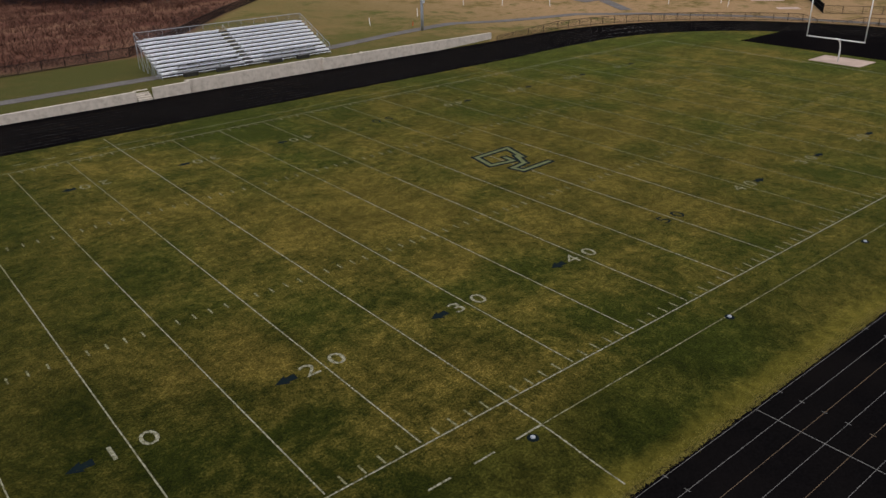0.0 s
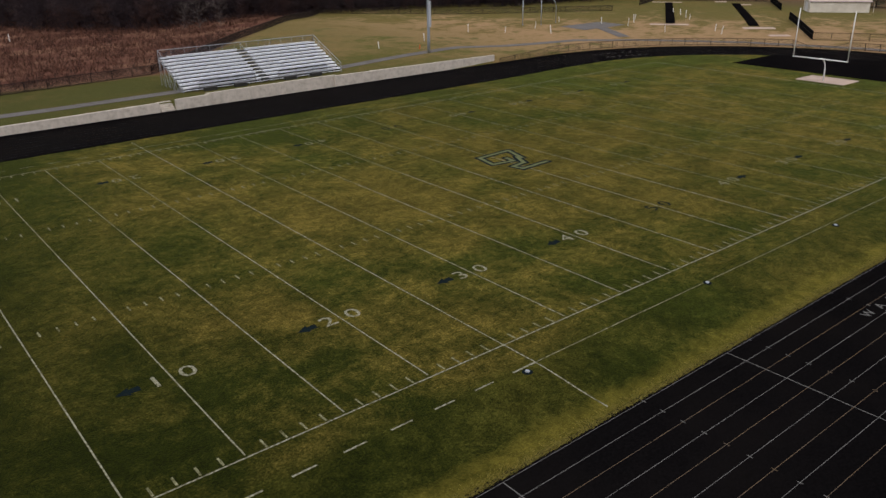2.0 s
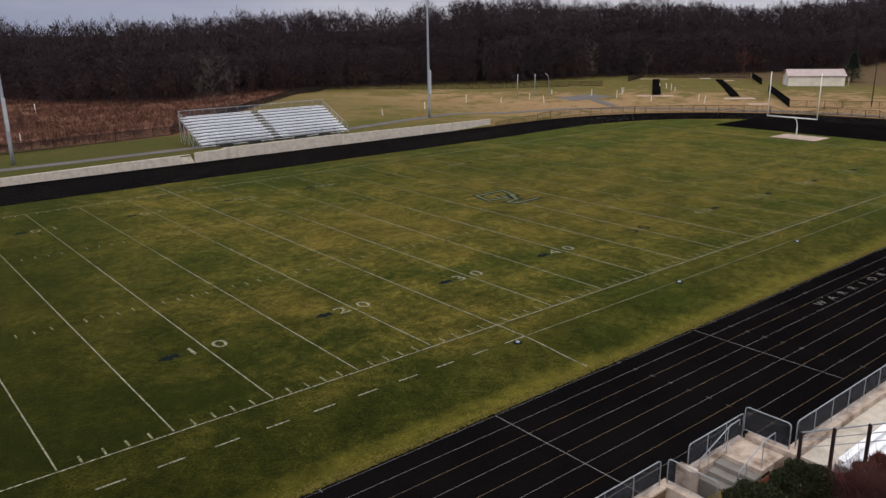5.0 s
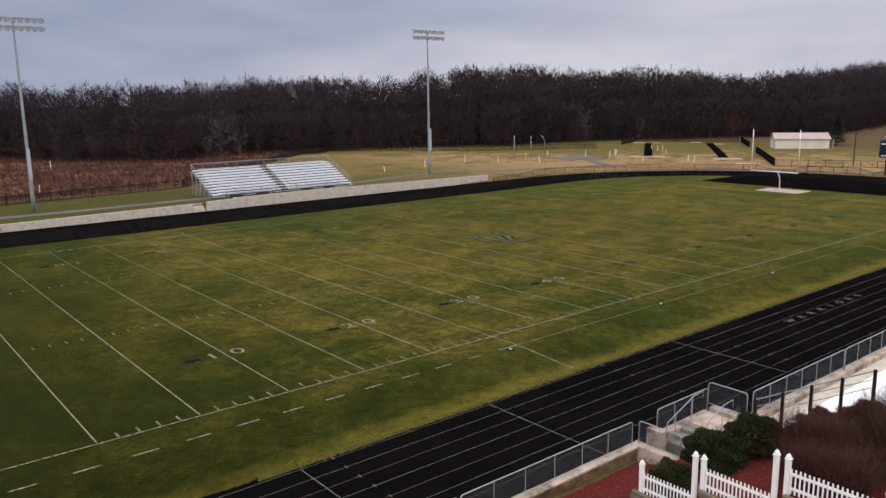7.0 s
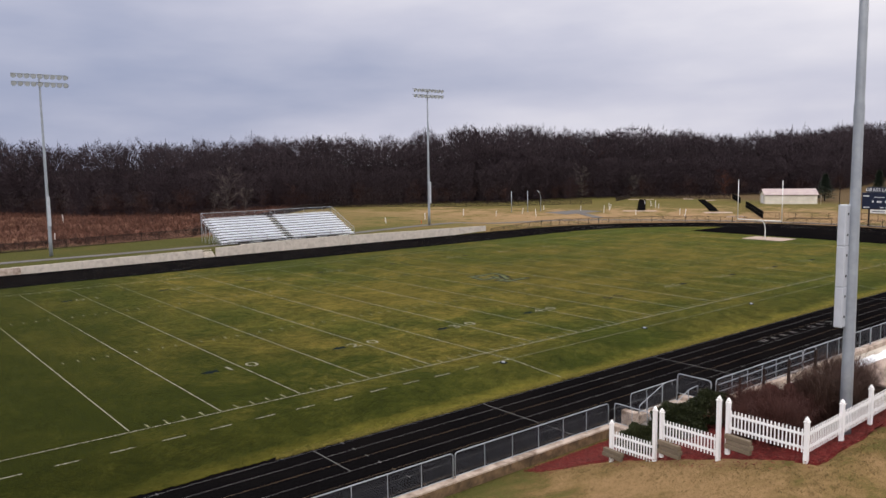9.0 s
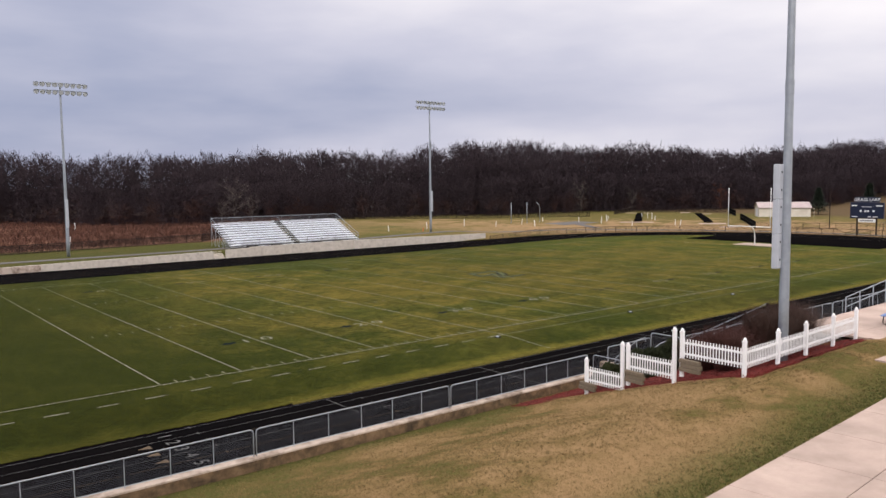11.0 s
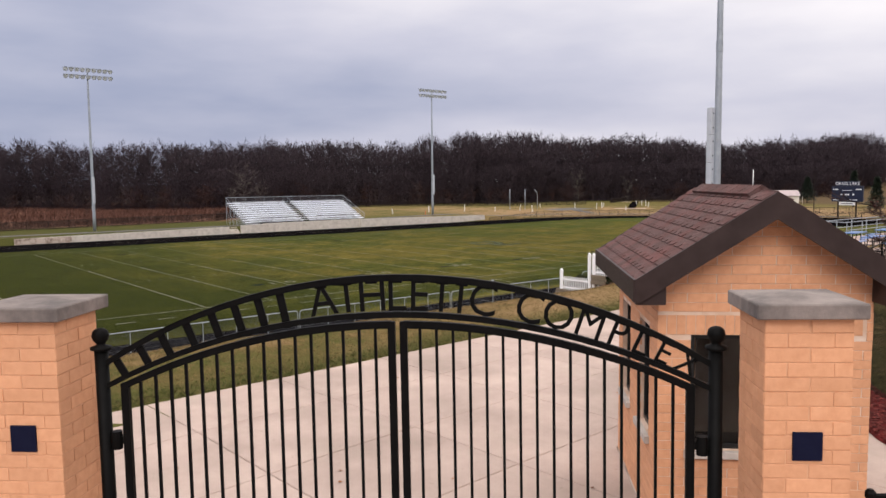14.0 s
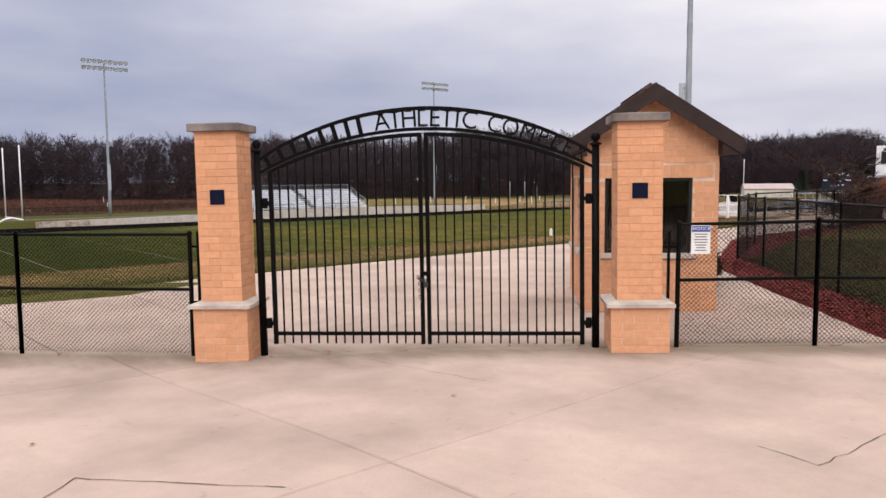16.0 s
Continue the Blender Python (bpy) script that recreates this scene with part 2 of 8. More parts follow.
def ground_cover():
    """Rough lawn, dead meadow and bare soil, laid out over the land by its own patchy edges."""
    m, n, l, b = blank("ground_cover")
    tc = n.new("ShaderNodeTexCoord")
    sep = n.new("ShaderNodeSeparateXYZ")
    l.new(tc.outputs["Object"], sep.inputs["Vector"])
    x, y = sep.outputs["X"], sep.outputs["Y"]
    big = noise_node(n, l, 0.11, 5.0, 0.62)
    mid = noise_node(n, l, 0.55, 6.0, 0.7)
    small = noise_node(n, l, 3.5, 6.0, 0.75)
    fine = noise_node(n, l, 26.0, 4.0, 0.75)
    green = ramp_node(n, l, fine, [(0.25, (0.036, 0.044, 0.010)), (0.75, (0.135, 0.128, 0.040))])
    olive = ramp_node(n, l, fine, [(0.25, (0.080, 0.060, 0.020)), (0.75, (0.225, 0.155, 0.062))])
    straw = ramp_node(n, l, fine, [(0.25, (0.17, 0.108, 0.050)), (0.75, (0.38, 0.250, 0.130))])
    soil = ramp_node(n, l, small, [(0.3, (0.27, 0.165, 0.095)), (0.7, (0.44, 0.29, 0.175))])
    s = math_node(n, l, "ADD", math_node(n, l, "MULTIPLY", big, 0.55), math_node(n, l, "MULTIPLY", mid, 0.45))
    lawn = mix_node(n, l, ramp_node(n, l, s, [(0.42, grey(0)), (0.52, grey(1))]), green, olive)
    lawn = mix_node(n, l, ramp_node(n, l, s, [(0.48, grey(0)), (0.58, grey(0.9))]), lawn, straw)
    # greener beside the paving and the kerb wall
    edge = math_node(n, l, "SUBTRACT", y, math_node(n, l, "MULTIPLY", x, 0.062))
    edge = math_node(n, l, "ABSOLUTE", math_node(n, l, "ADD", edge, 24.2))
    edge = math_node(n, l, "ADD", edge, math_node(n, l, "MULTIPLY", mid, 2.4))
    lawn = mix_node(n, l, ramp_node(n, l, math_node(n, l, "DIVIDE", edge, 10.0), [(0.69, grey(0)), (0.86, grey(0.9))]), lawn, green)
    yfar = ramp_node(n, l, math_node(n, l, "DIVIDE", y, 100.0), [(0.5, grey(0)), (0.6, grey(1))])
    far_lawn = mix_node(n, l, ramp_node(n, l, s, [(0.50, grey(0)), (0.62, grey(0.6))]), green, olive)
    far_lawn = mix_node(n, l, 0.45, far_lawn, (0.030, 0.033, 0.010))
    lawn = mix_node(n, l, yfar, lawn, far_lawn)
    # practice ground beyond the track: thinner turf with soil
    far = math_node(n, l, "ADD", math_node(n, l, "MULTIPLY", x, 0.6), math_node(n, l, "MULTIPLY", y, 0.5))
    farm = ramp_node(n, l, math_node(n, l, "DIVIDE", far, 200.0), [(0.30, grey(0)), (0.42, grey(1))])
    pract = mix_node(n, l, ramp_node(n, l, s, [(0.40, grey(0)), (0.64, grey(0.8))]), green, olive)
    bare = math_node(n, l, "ADD", math_node(n, l, "DIVIDE", far, 200.0), math_node(n, l, "MULTIPLY", math_node(n, l, "SUBTRACT", s, 0.5), 1.1))
    bare = ramp_node(n, l, bare, [(0.38, grey(0)), (0.48, grey(0.9)), (0.57, grey(0.75)), (0.66, grey(0.0))])
    bare = math_node(n, l, "MULTIPLY", bare, ramp_node(n, l, math_node(n, l, "DIVIDE", x, 200.0), [(0.38, grey(0.2)), (0.56, grey(1))]))
    pract = mix_node(n, l, bare, pract, mix_node(n, l, 0.7, olive, soil))
    hill = ramp_node(n, l, math_node(n, l, "DIVIDE", math_node(n, l, "ADD", x, math_node(n, l, "MULTIPLY", mid, 12.0)), 300.0), [(0.65, grey(0)), (0.70, grey(0.9))])
    pract = mix_node(n, l, hill, pract, ramp_node(n, l, small, [(0.3, (0.060, 0.041, 0.024)), (0.7, (0.135, 0.093, 0.055))]))
    col = mix_node(n, l, farm, lawn, pract)
    # dead goldenrod meadow at the edge of the woods
    mead = ramp_node(n, l, small, [(0.25, (0.036, 0.015, 0.012)), (0.5, (0.088, 0.038, 0.028)), (0.75, (0.165, 0.082, 0.056))])
    mead = mix_node(n, l, ramp_node(n, l, noise_node(n, l, 0.06, 4.0, 0.6, (0.5, 1.6, 1)), [(0.42, grey(0)), (0.6, grey(0.8))]), mead, (0.21, 0.120, 0.078))
    my = math_node(n, l, "ADD", math_node(n, l, "SUBTRACT", y, math_node(n, l, "MULTIPLY", x, 1.18)), math_node(n, l, "MULTIPLY", mid, 6.0))
    mm = ramp_node(n, l, math_node(n, l, "DIVIDE", my, 100.0), [(0.395, grey(0)), (0.43, grey(1))])
    my2 = ramp_node(n, l, math_node(n, l, "DIVIDE", math_node(n, l, "ADD", y, math_node(n, l, "MULTIPLY", mid, 2.0)), 100.0), [(0.855, grey(0)), (0.875, grey(1))])
    mm = math_node(n, l, "MULTIPLY", mm, my2)
    col = mix_node(n, l, mm, col, mead)
    # much darker brown ground under the woods
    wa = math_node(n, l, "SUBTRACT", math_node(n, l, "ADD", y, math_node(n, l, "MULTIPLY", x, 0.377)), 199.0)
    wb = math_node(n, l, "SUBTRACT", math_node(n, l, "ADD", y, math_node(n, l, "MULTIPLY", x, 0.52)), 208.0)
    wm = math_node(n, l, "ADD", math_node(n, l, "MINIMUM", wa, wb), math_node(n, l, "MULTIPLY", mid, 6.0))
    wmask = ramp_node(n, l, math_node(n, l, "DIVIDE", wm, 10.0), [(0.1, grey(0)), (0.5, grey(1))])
    wood_floor = ramp_node(n, l, small, [(0.3, (0.014, 0.009, 0.007)), (0.7, (0.040, 0.024, 0.018))])
    col = mix_node(n, l, wmask, col, wood_floor)
    l.new(col, b.inputs["Base Color"])
    b.inputs["Roughness"].default_value = 0.95
    b.inputs["Specular IOR Level"].default_value = 0.03
    bp = n.new("ShaderNodeBump")
    bp.inputs["Strength"].default_value, bp.inputs["Distance"].default_value = 0.8, 0.05
    l.new(math_node(n, l, "ADD", fine, small), bp.inputs["Height"])
    l.new(bp.outputs["Normal"], b.inputs["Normal"])
    return m


def worn_paint(name, paint, keep_lo, keep_hi):
    """Field paint on turf, worn through to the grass in places."""
    m, n, l, b = blank(name)
    wear = noise_node(n, l, 7.0, 6.0, 0.7)
    msk = ramp_node(n, l, wear, [(keep_lo, grey(0)), (keep_hi, grey(1))])
    grass = ramp_node(n, l, noise_node(n, l, 20.0), [(0.3, (0.015, 0.02, 0.004)), (0.7, (0.06, 0.055, 0.015))])
    l.new(mix_node(n, l, msk, grass, paint), b.inputs["Base Color"])
    b.inputs["Roughness"].default_value = 0.95
    b.inputs["Specular IOR Level"].default_value = 0.03
    return m


def leaf_mat(name, dark, light, rough=0.7):
    m, n, l, b = blank(name)
    geo = n.new("ShaderNodeNewGeometry")
    col = ramp_node(n, l, geo.outputs["Random Per Island"], [(0.0, dark), (1.0, light)])
    l.new(col, b.inputs["Base Color"])
    b.inputs["Roughness"].default_value = rough
    b.inputs["Specular IOR Level"].default_value = 0.2
    return m


def paving_concrete():
    """Pinkish broomed concrete with broad grey stains, small spots and dirt washed along the line of the gate."""
    m, n, l, b = blank("pale_concrete")
    grain = noise_node(n, l, 45.0, 4.0, 0.7, coords="World")
    cloud = noise_node(n, l, 0.55, 6.0, 0.62, coords="World")
    streak = noise_node(n, l, 1.6, 5.0, 0.65, (1.0, 0.35, 1.0), coords="World")
    col = ramp_node(n, l, cloud, [(0.32, (0.315, 0.246, 0.212)), (0.5, (0.402, 0.312, 0.270)), (0.68, (0.485, 0.380, 0.330))])
    col = mix_node(n, l, ramp_node(n, l, streak, [(0.52, grey(0)), (0.72, grey(0.40))]), col, (0.33, 0.275, 0.225))
    col = mix_node(n, l, ramp_node(n, l, grain, [(0.30, grey(0.30)), (0.5, grey(0))]), col, (0.28, 0.22, 0.18))
    spots = noise_node(n, l, 7.0, 3.0, 0.6, coords="World")
    col = mix_node(n, l, ramp_node(n, l, spots, [(0.66, grey(0)), (0.74, grey(0.35))]), col, (0.20, 0.16, 0.13))
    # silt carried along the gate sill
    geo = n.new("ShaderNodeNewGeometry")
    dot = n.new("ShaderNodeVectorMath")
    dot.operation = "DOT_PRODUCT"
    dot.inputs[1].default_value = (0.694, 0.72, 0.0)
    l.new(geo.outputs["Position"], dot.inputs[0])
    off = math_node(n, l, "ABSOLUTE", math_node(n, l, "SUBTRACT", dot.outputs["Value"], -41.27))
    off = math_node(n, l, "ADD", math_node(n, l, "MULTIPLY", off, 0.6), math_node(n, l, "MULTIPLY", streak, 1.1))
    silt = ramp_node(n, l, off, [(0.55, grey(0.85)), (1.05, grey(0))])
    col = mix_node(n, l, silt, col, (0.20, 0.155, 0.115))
    oi = n.new("ShaderNodeObjectInfo")
    col = mix_node(n, l, 1.0, col, ramp_node(n, l, oi.outputs["Random"], [(0.0, grey(0.93)), (1.0, grey(1.04))]), "MULTIPLY")
    l.new(col, b.inputs["Base Color"])
    b.inputs["Roughness"].default_value = 0.9
    b.inputs["Specular IOR Level"].default_value = 0.2
    bp = n.new("ShaderNodeBump")
    bp.inputs["Strength"].default_value, bp.inputs["Distance"].default_value = 0.3, 0.006
    l.new(grain, bp.inputs["Height"])
    l.new(bp.outputs["Normal"], b.inputs["Normal"])
    return m


def glass_mat():
    m, n, l, b = blank("window_glass")
    b.inputs["Base Color"].default_value = (0.16, 0.17, 0.18, 1)
    b.inputs["Roughness"].default_value = 0.03
    b.inputs["Transmission Weight"].default_value = 1.0
    b.inputs["IOR"].default_value = 1.45
    return m


M = {
    "field": field_grass(),
    "ground": ground_cover(),
    "track": surf("track_rubber", (0.0025, 0.0023, 0.0026), (0.0055, 0.005, 0.0056), 9.0, 0.95, 0.5, 120.0, stain=(0.007, 0.006, 0.006), stain_scale=0.15, stain_amount=0.6, spec=0.0),
    "lane": surf("lane_paint_white", grey(0.085), grey(0.16), 3.0, 0.8, 0.1, 60.0, stain=grey(0.06), stain_scale=0.8, spec=0.1),
    "lane_gold": surf("lane_paint_gold", (0.082, 0.058, 0.036), (0.135, 0.097, 0.062), 3.0, 0.8, 0.1, 60.0, stain=grey(0.05), stain_scale=0.8, spec=0.1),
    "chalk": worn_paint("field_paint_white", (0.29, 0.29, 0.22), 0.36, 0.60),
    "chalk_thin": worn_paint("field_paint_faded", (0.25, 0.25, 0.155), 0.38, 0.64),
    "chalk_pale": worn_paint("field_paint_pale_green", (0.12, 0.138, 0.068), 0.28, 0.55),
    "chalk_blue": worn_paint("field_paint_navy", (0.006, 0.011, 0.013), 0.22, 0.42),
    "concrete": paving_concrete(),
    "joint": surf("joint_dirt", (0.035, 0.025, 0.020), (0.085, 0.065, 0.05), 8.0, 0.95, 0.2, spec=0.1),
    "old_concrete": surf("weathered_concrete", (0.49, 0.445, 0.39), (0.58, 0.53, 0.47), 1.4, 0.9, 0.4, 30.0, stain=(0.27, 0.24, 0.20), stain_scale=1.7, stain_amount=0.5, stretch=(1.5, 1.5, 0.3)),
    "curb": surf("kerb_concrete", (0.40, 0.325, 0.27), (0.54, 0.45, 0.385), 2.0, 0.88, 0.3, 40.0, stain=(0.10, 0.062, 0.036), stain_scale=1.3, stain_amount=0.85),
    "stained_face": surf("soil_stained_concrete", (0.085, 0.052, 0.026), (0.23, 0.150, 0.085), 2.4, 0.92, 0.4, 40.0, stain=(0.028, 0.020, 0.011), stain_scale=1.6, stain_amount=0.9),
    "stair": surf("stair_concrete", (0.15, 0.14, 0.13), (0.25, 0.235, 0.22), 3.0, 0.9, 0.3, 40.0, stain=(0.10, 0.085, 0.07), stain_scale=1.5),
    "galv": surf("galvanised_steel", (0.27, 0.30, 0.34), (0.36, 0.395, 0.44), 3.0, 0.5, 0.05, 30.0, metal=0.3, stain=(0.26, 0.29, 0.33), stain_scale=0.8),
    "box_grey": surf("pale_grey_enamel", (0.40, 0.43, 0.48), (0.47, 0.50, 0.55), 2.0, 0.5, 0.03, 30.0),
    "alu": surf("bleacher_aluminium", (0.80, 0.84, 0.91), (0.88, 0.91, 0.96), 2.0, 0.45, 0.05, 40.0, stain=(0.70, 0.72, 0.78), stain_scale=0.5),
    "black": surf("black_powder_coat", grey(0.0018), grey(0.0045), 10.0, 0.55, 0.05, 60.0, spec=0.08),
    "wire": surf("fence_wire", (0.050, 0.054, 0.068), (0.095, 0.100, 0.122), 10.0, 0.6, 0.0, metal=0.1, spec=0.2),
    "black_wire": surf("black_vinyl_wire", grey(0.002), grey(0.005), 10.0, 0.6, 0.0, spec=0.06),
    "white_vinyl": surf("white_vinyl", (0.82, 0.82, 0.84), (0.88, 0.88, 0.89), 3.0, 0.45, 0.05, 30.0, stain=(0.74, 0.73, 0.71), stain_scale=1.5),
    "white_paint": surf("white_enamel", grey(0.70), grey(0.80), 3.0, 0.4, 0.03),
    "brick": surf("tan_orange_brick", (0.60, 0.298, 0.162), (0.69, 0.362, 0.208), 14.0, 0.9, 0.45, 90.0, stain=(0.63, 0.33, 0.19), stain_scale=1.2, stain_amount=0.6, vary=0.07, spec=0.2, coords="World"),
    "mortar": surf("tinted_mortar", (0.50, 0.25, 0.135), (0.72, 0.43, 0.27), 2.2, 0.95, 0.4, 120.0, spec=0.1, coords="World"),
    "mortar_pale": surf("pale_mortar", (0.54, 0.35, 0.235), (0.74, 0.60, 0.50), 2.4, 0.95, 0.4, 120.0, spec=0.1, coords="World"),
    "stone": surf("cap_limestone", (0.15, 0.125, 0.115), (0.27, 0.23, 0.21), 3.0, 0.9, 0.4, 50.0, stain=(0.075, 0.066, 0.064), stain_scale=2.6, stain_amount=0.8, coords="World"),
    "ledge": surf("ledge_limestone", (0.44, 0.385, 0.34), (0.56, 0.50, 0.45), 4.0, 0.9, 0.3, 50.0, stain=(0.27, 0.235, 0.21), stain_scale=3.0),
    "shingle": surf("brown_asphalt_shingle", (0.092, 0.058, 0.055), (0.150, 0.098, 0.093), 40.0, 0.95, 0.8, 200.0, vary=0.13, spec=0.05, stain=(0.165, 0.070, 0.064), stain_scale=2.5, stain_amount=0.6, coords="World"),
    "fascia": surf("dark_brown_trim", (0.026, 0.016, 0.015), (0.042, 0.027, 0.025), 5.0, 0.55, 0.05, 40.0, spec=0.2),
    "frame_dark": surf("bronze_window_frame", grey(0.012), grey(0.022), 5.0, 0.4, 0.03, metal=0.3),
    "glass": glass_mat(),
    "tile_navy": surf("navy_tile", (0.004, 0.005, 0.020), (0.007, 0.009, 0.028), 6.0, 0.55, 0.05, spec=0.08),
    "mulch": surf("red_mulch", (0.062, 0.008, 0.008), (0.165, 0.021, 0.019), 9.0, 0.95, 0.9, 30.0, stain=(0.045, 0.018, 0.014), stain_scale=0.8, bump_dist=0.05, spec=0.1),
    "timber": surf("weathered_timber", (0.115, 0.088, 0.060), (0.21, 0.168, 0.122), 4.0, 0.9, 0.4, 30.0, stretch=(1, 8, 8), vary=0.15, stain=(0.12, 0.10, 0.06)),
    "blue": surf("blue_plastic_coat", (0.025, 0.10, 0.30), (0.045, 0.15, 0.40), 4.0, 0.4, 0.05),
    "bark": surf("grey_brown_bark", (0.022, 0.015, 0.014), (0.045, 0.032, 0.030), 3.0, 0.95, 0.5, 12.0, stretch=(1, 1, 0.3)),
    "asphalt": surf("path_asphalt", (0.085, 0.080, 0.082), (0.145, 0.137, 0.135), 3.0, 0.9, 0.3, 60.0, stain=(0.07, 0.065, 0.06), stain_scale=0.3, spec=0.15),
    "brown_fence": surf("dark_brown_fence", (0.014, 0.009, 0.008), (0.030, 0.020, 0.017), 6.0, 0.7, 0.05, spec=0.15),
    "navy_board": surf("navy_scoreboard", (0.008, 0.012, 0.030), (0.014, 0.020, 0.046), 3.0, 0.4, 0.03),
    "metal_roof": surf("rose_metal_roof", (0.32, 0.255, 0.255), (0.40, 0.33, 0.325), 1.0, 0.5, 0.05, stretch=(1, 1, 0.2)),
    "cream_wall": surf("cream_siding", (0.60, 0.56, 0.48), (0.72, 0.67, 0.58), 1.0, 0.7, 0.1, stain=(0.5, 0.45, 0.37), stain_scale=0.3),
    "sign_white": surf("sign_white", grey(0.72), grey(0.80), 4.0, 0.4, 0.02),
    "sign_blue": surf("sign_blue", (0.02, 0.05, 0.28), (0.03, 0.07, 0.34), 4.0, 0.4, 0.02),
    "ink": surf("sign_ink", grey(0.12), grey(0.2), 4.0, 0.5, 0.02),
    "orange": surf("orange_plastic", (0.55, 0.10, 0.03), (0.65, 0.14, 0.04), 4.0, 0.5, 0.02),
    "steel_dark": surf("dark_steel", grey(0.03), grey(0.06), 4.0, 0.5, 0.05, metal=0.6),
}


# ---- mesh helpers ----
def box(bm, x0, x1, y0, y1, z0, z1, m=None):
    pts = [(x0, y0, z0), (x1, y0, z0), (x1, y1, z0), (x0, y1, z0), (x0, y0, z1), (x1, y0, z1), (x1, y1, z1), (x0, y1, z1)]
    v = [bm.verts.new(m @ Vector(p) if m else p) for p in pts]
    for f in ((3, 2, 1, 0), (4, 5, 6, 7), (0, 1, 5, 4), (1, 2, 6, 5), (2, 3, 7, 6), (3, 0, 4, 7)):
        bm.faces.new([v[i] for i in f])
    return v


def bevelled(bm, amount, segments=1):
    bmesh.ops.bevel(bm, geom=list(bm.edges), offset=amount, segments=segments, affect="EDGES", clamp_overlap=True)


def tube(bm, pts, r, sides=8, r_end=None, caps=True):
    """A round bar along a line of points."""
    pts = [Vector(p) for p in pts]
    rings = []
    for i, p in enumerate(pts):
        d = (pts[min(i + 1, len(pts) - 1)] - pts[max(i - 1, 0)]).normalized()
        a = d.orthogonal().normalized() if abs(d.z) < 0.95 else Vector((1, 0, 0))
        if abs(d.z) < 0.95:
            a = Vector((0, 0, 1)).cross(d).normalized()
        a = (a - d * a.dot(d)).normalized()
        b = d.cross(a)
        rr = r if r_end is None else r + (r_end - r) * i / (len(pts) - 1)
        rings.append([bm.verts.new(p + (a * math.cos(q) + b * math.sin(q)) * rr) for q in (2 * math.pi * (k + 0.5) / sides for k in range(sides))])
    for u, w in zip(rings, rings[1:]):
        for k in range(sides):
            bm.faces.new((u[k], u[(k + 1) % sides], w[(k + 1) % sides], w[k]))
    if caps:
        bm.faces.new(rings[0][::-1])
        bm.faces.new(rings[-1])


def lathe(bm, profile, sides=12, m=None):
    """A turned shape about z from (radius, height) pairs."""
    rings = []
    for r, z in profile:
        rings.append([bm.verts.new((m or Matrix()) @ Vector((r * math.cos(2 * math.pi * k / sides), r * math.sin(2 * math.pi * k / sides), z))) for k in range(sides)])
    for u, w in zip(rings, rings[1:]):
        for k in range(sides):
            bm.faces.new((u[k], u[(k + 1) % sides], w[(k + 1) % sides], w[k]))
    bm.faces.new(rings[0][::-1])
    bm.faces.new(rings[-1])


def mesh_of(bm, name, material, smooth=False):
    me = bpy.data.meshes.new(name)
    bm.normal_update()
    bm.to_mesh(me)
    bm.free()
    me.materials.append(material)
    if smooth:
        me.polygons.foreach_set("use_smooth", [True] * len(me.polygons))
    return me


def part(name, bm, material, parent=None, label="", smooth=False):
    ob = new(name, mesh_of(bm, name, material, smooth))
    ob.parent = parent
    return tagged(ob, label)


def piece(name, me, parent, m=None):
    ob = new(name, me)
    ob.parent = parent
    if m is not None:
        ob.matrix_local = m
    return ob


def thing(name, label, category, m=None, group="", kind=""):
    ob = new(name)
    ob.empty_display_size = 0.1
    if m is not None:
        ob.matrix_world = m
    return tagged(ob, label, category, group, kind)


def soup(name, verts, faces, material, parent=None, label="", category="", kind="stuff"):
    """Many small pieces in one mesh, from arrays."""
    me = bpy.data.meshes.new(name)
    verts, faces = np.asarray(verts, dtype=np.float64), np.asarray(faces, dtype=np.int32)
    k = faces.shape[1]
    me.vertices.add(len(verts))
    me.vertices.foreach_set("co", verts.ravel())
    me.loops.add(faces.size)
    me.loops.foreach_set("vertex_index", faces.ravel())
    me.polygons.add(len(faces))
    me.polygons.foreach_set("loop_start", np.arange(0, faces.size, k, dtype=np.int32))
    me.update(calc_edges=True)
    me.validate()
    me.materials.append(material)
    ob = new(name, me)
    ob.parent = parent
    return tagged(ob, label, category, "", kind)


def words(text, size, depth=0.004):
    """The outline of some words in the built-in font, as mesh data centred on its own middle."""
    cu = bpy.data.curves.new("words", "FONT")
    cu.body, cu.size, cu.extrude, cu.align_x, cu.align_y = text, size, depth, "CENTER", "CENTER"
    cu.resolution_u = 3
    ob = new("words", cu)
    bpy.context.view_layer.update()
    me = bpy.data.meshes.new_from_object(ob.evaluated_get(bpy.context.evaluated_depsgraph_get()))
    bpy.data.objects.remove(ob)
    bpy.data.curves.remove(cu)
    return me


def lettering(name, text, size, material, parent, m, depth=0.004):
    me = words(text, size, depth)
    me.materials.clear()
    me.materials.append(material)
    return piece(name, me, parent, m)


# ---- the land ----
OVAL_X0, OVAL_X1, OVAL_Y = -10.0, 93.0, 24.0
R_IN, R_OUT = 31.04, 41.3
PLAZA_Z = 3.85


def ease(a, b, t):
    t = min(1.0, max(0.0, (t - a) / (b - a)))
    return t * t * (3 - 2 * t)


def sink(y):
    """The home straight lies lower than the crowned turf."""
    return -0.25 * ease(4.0, -6.4, y)


def turf_z(y):
    return 0.02 - 0.25 * ease(-1.9, -6.5, y)


def oval(x, y):
    dx = max(0.0, x - OVAL_X1, OVAL_X0 - x)
    return math.hypot(dx, y - OVAL_Y)


def plaza_edge(x):
    """The edge of the concrete towards the grass bank."""
    return -32.85 + 0.062 * (x + 15)


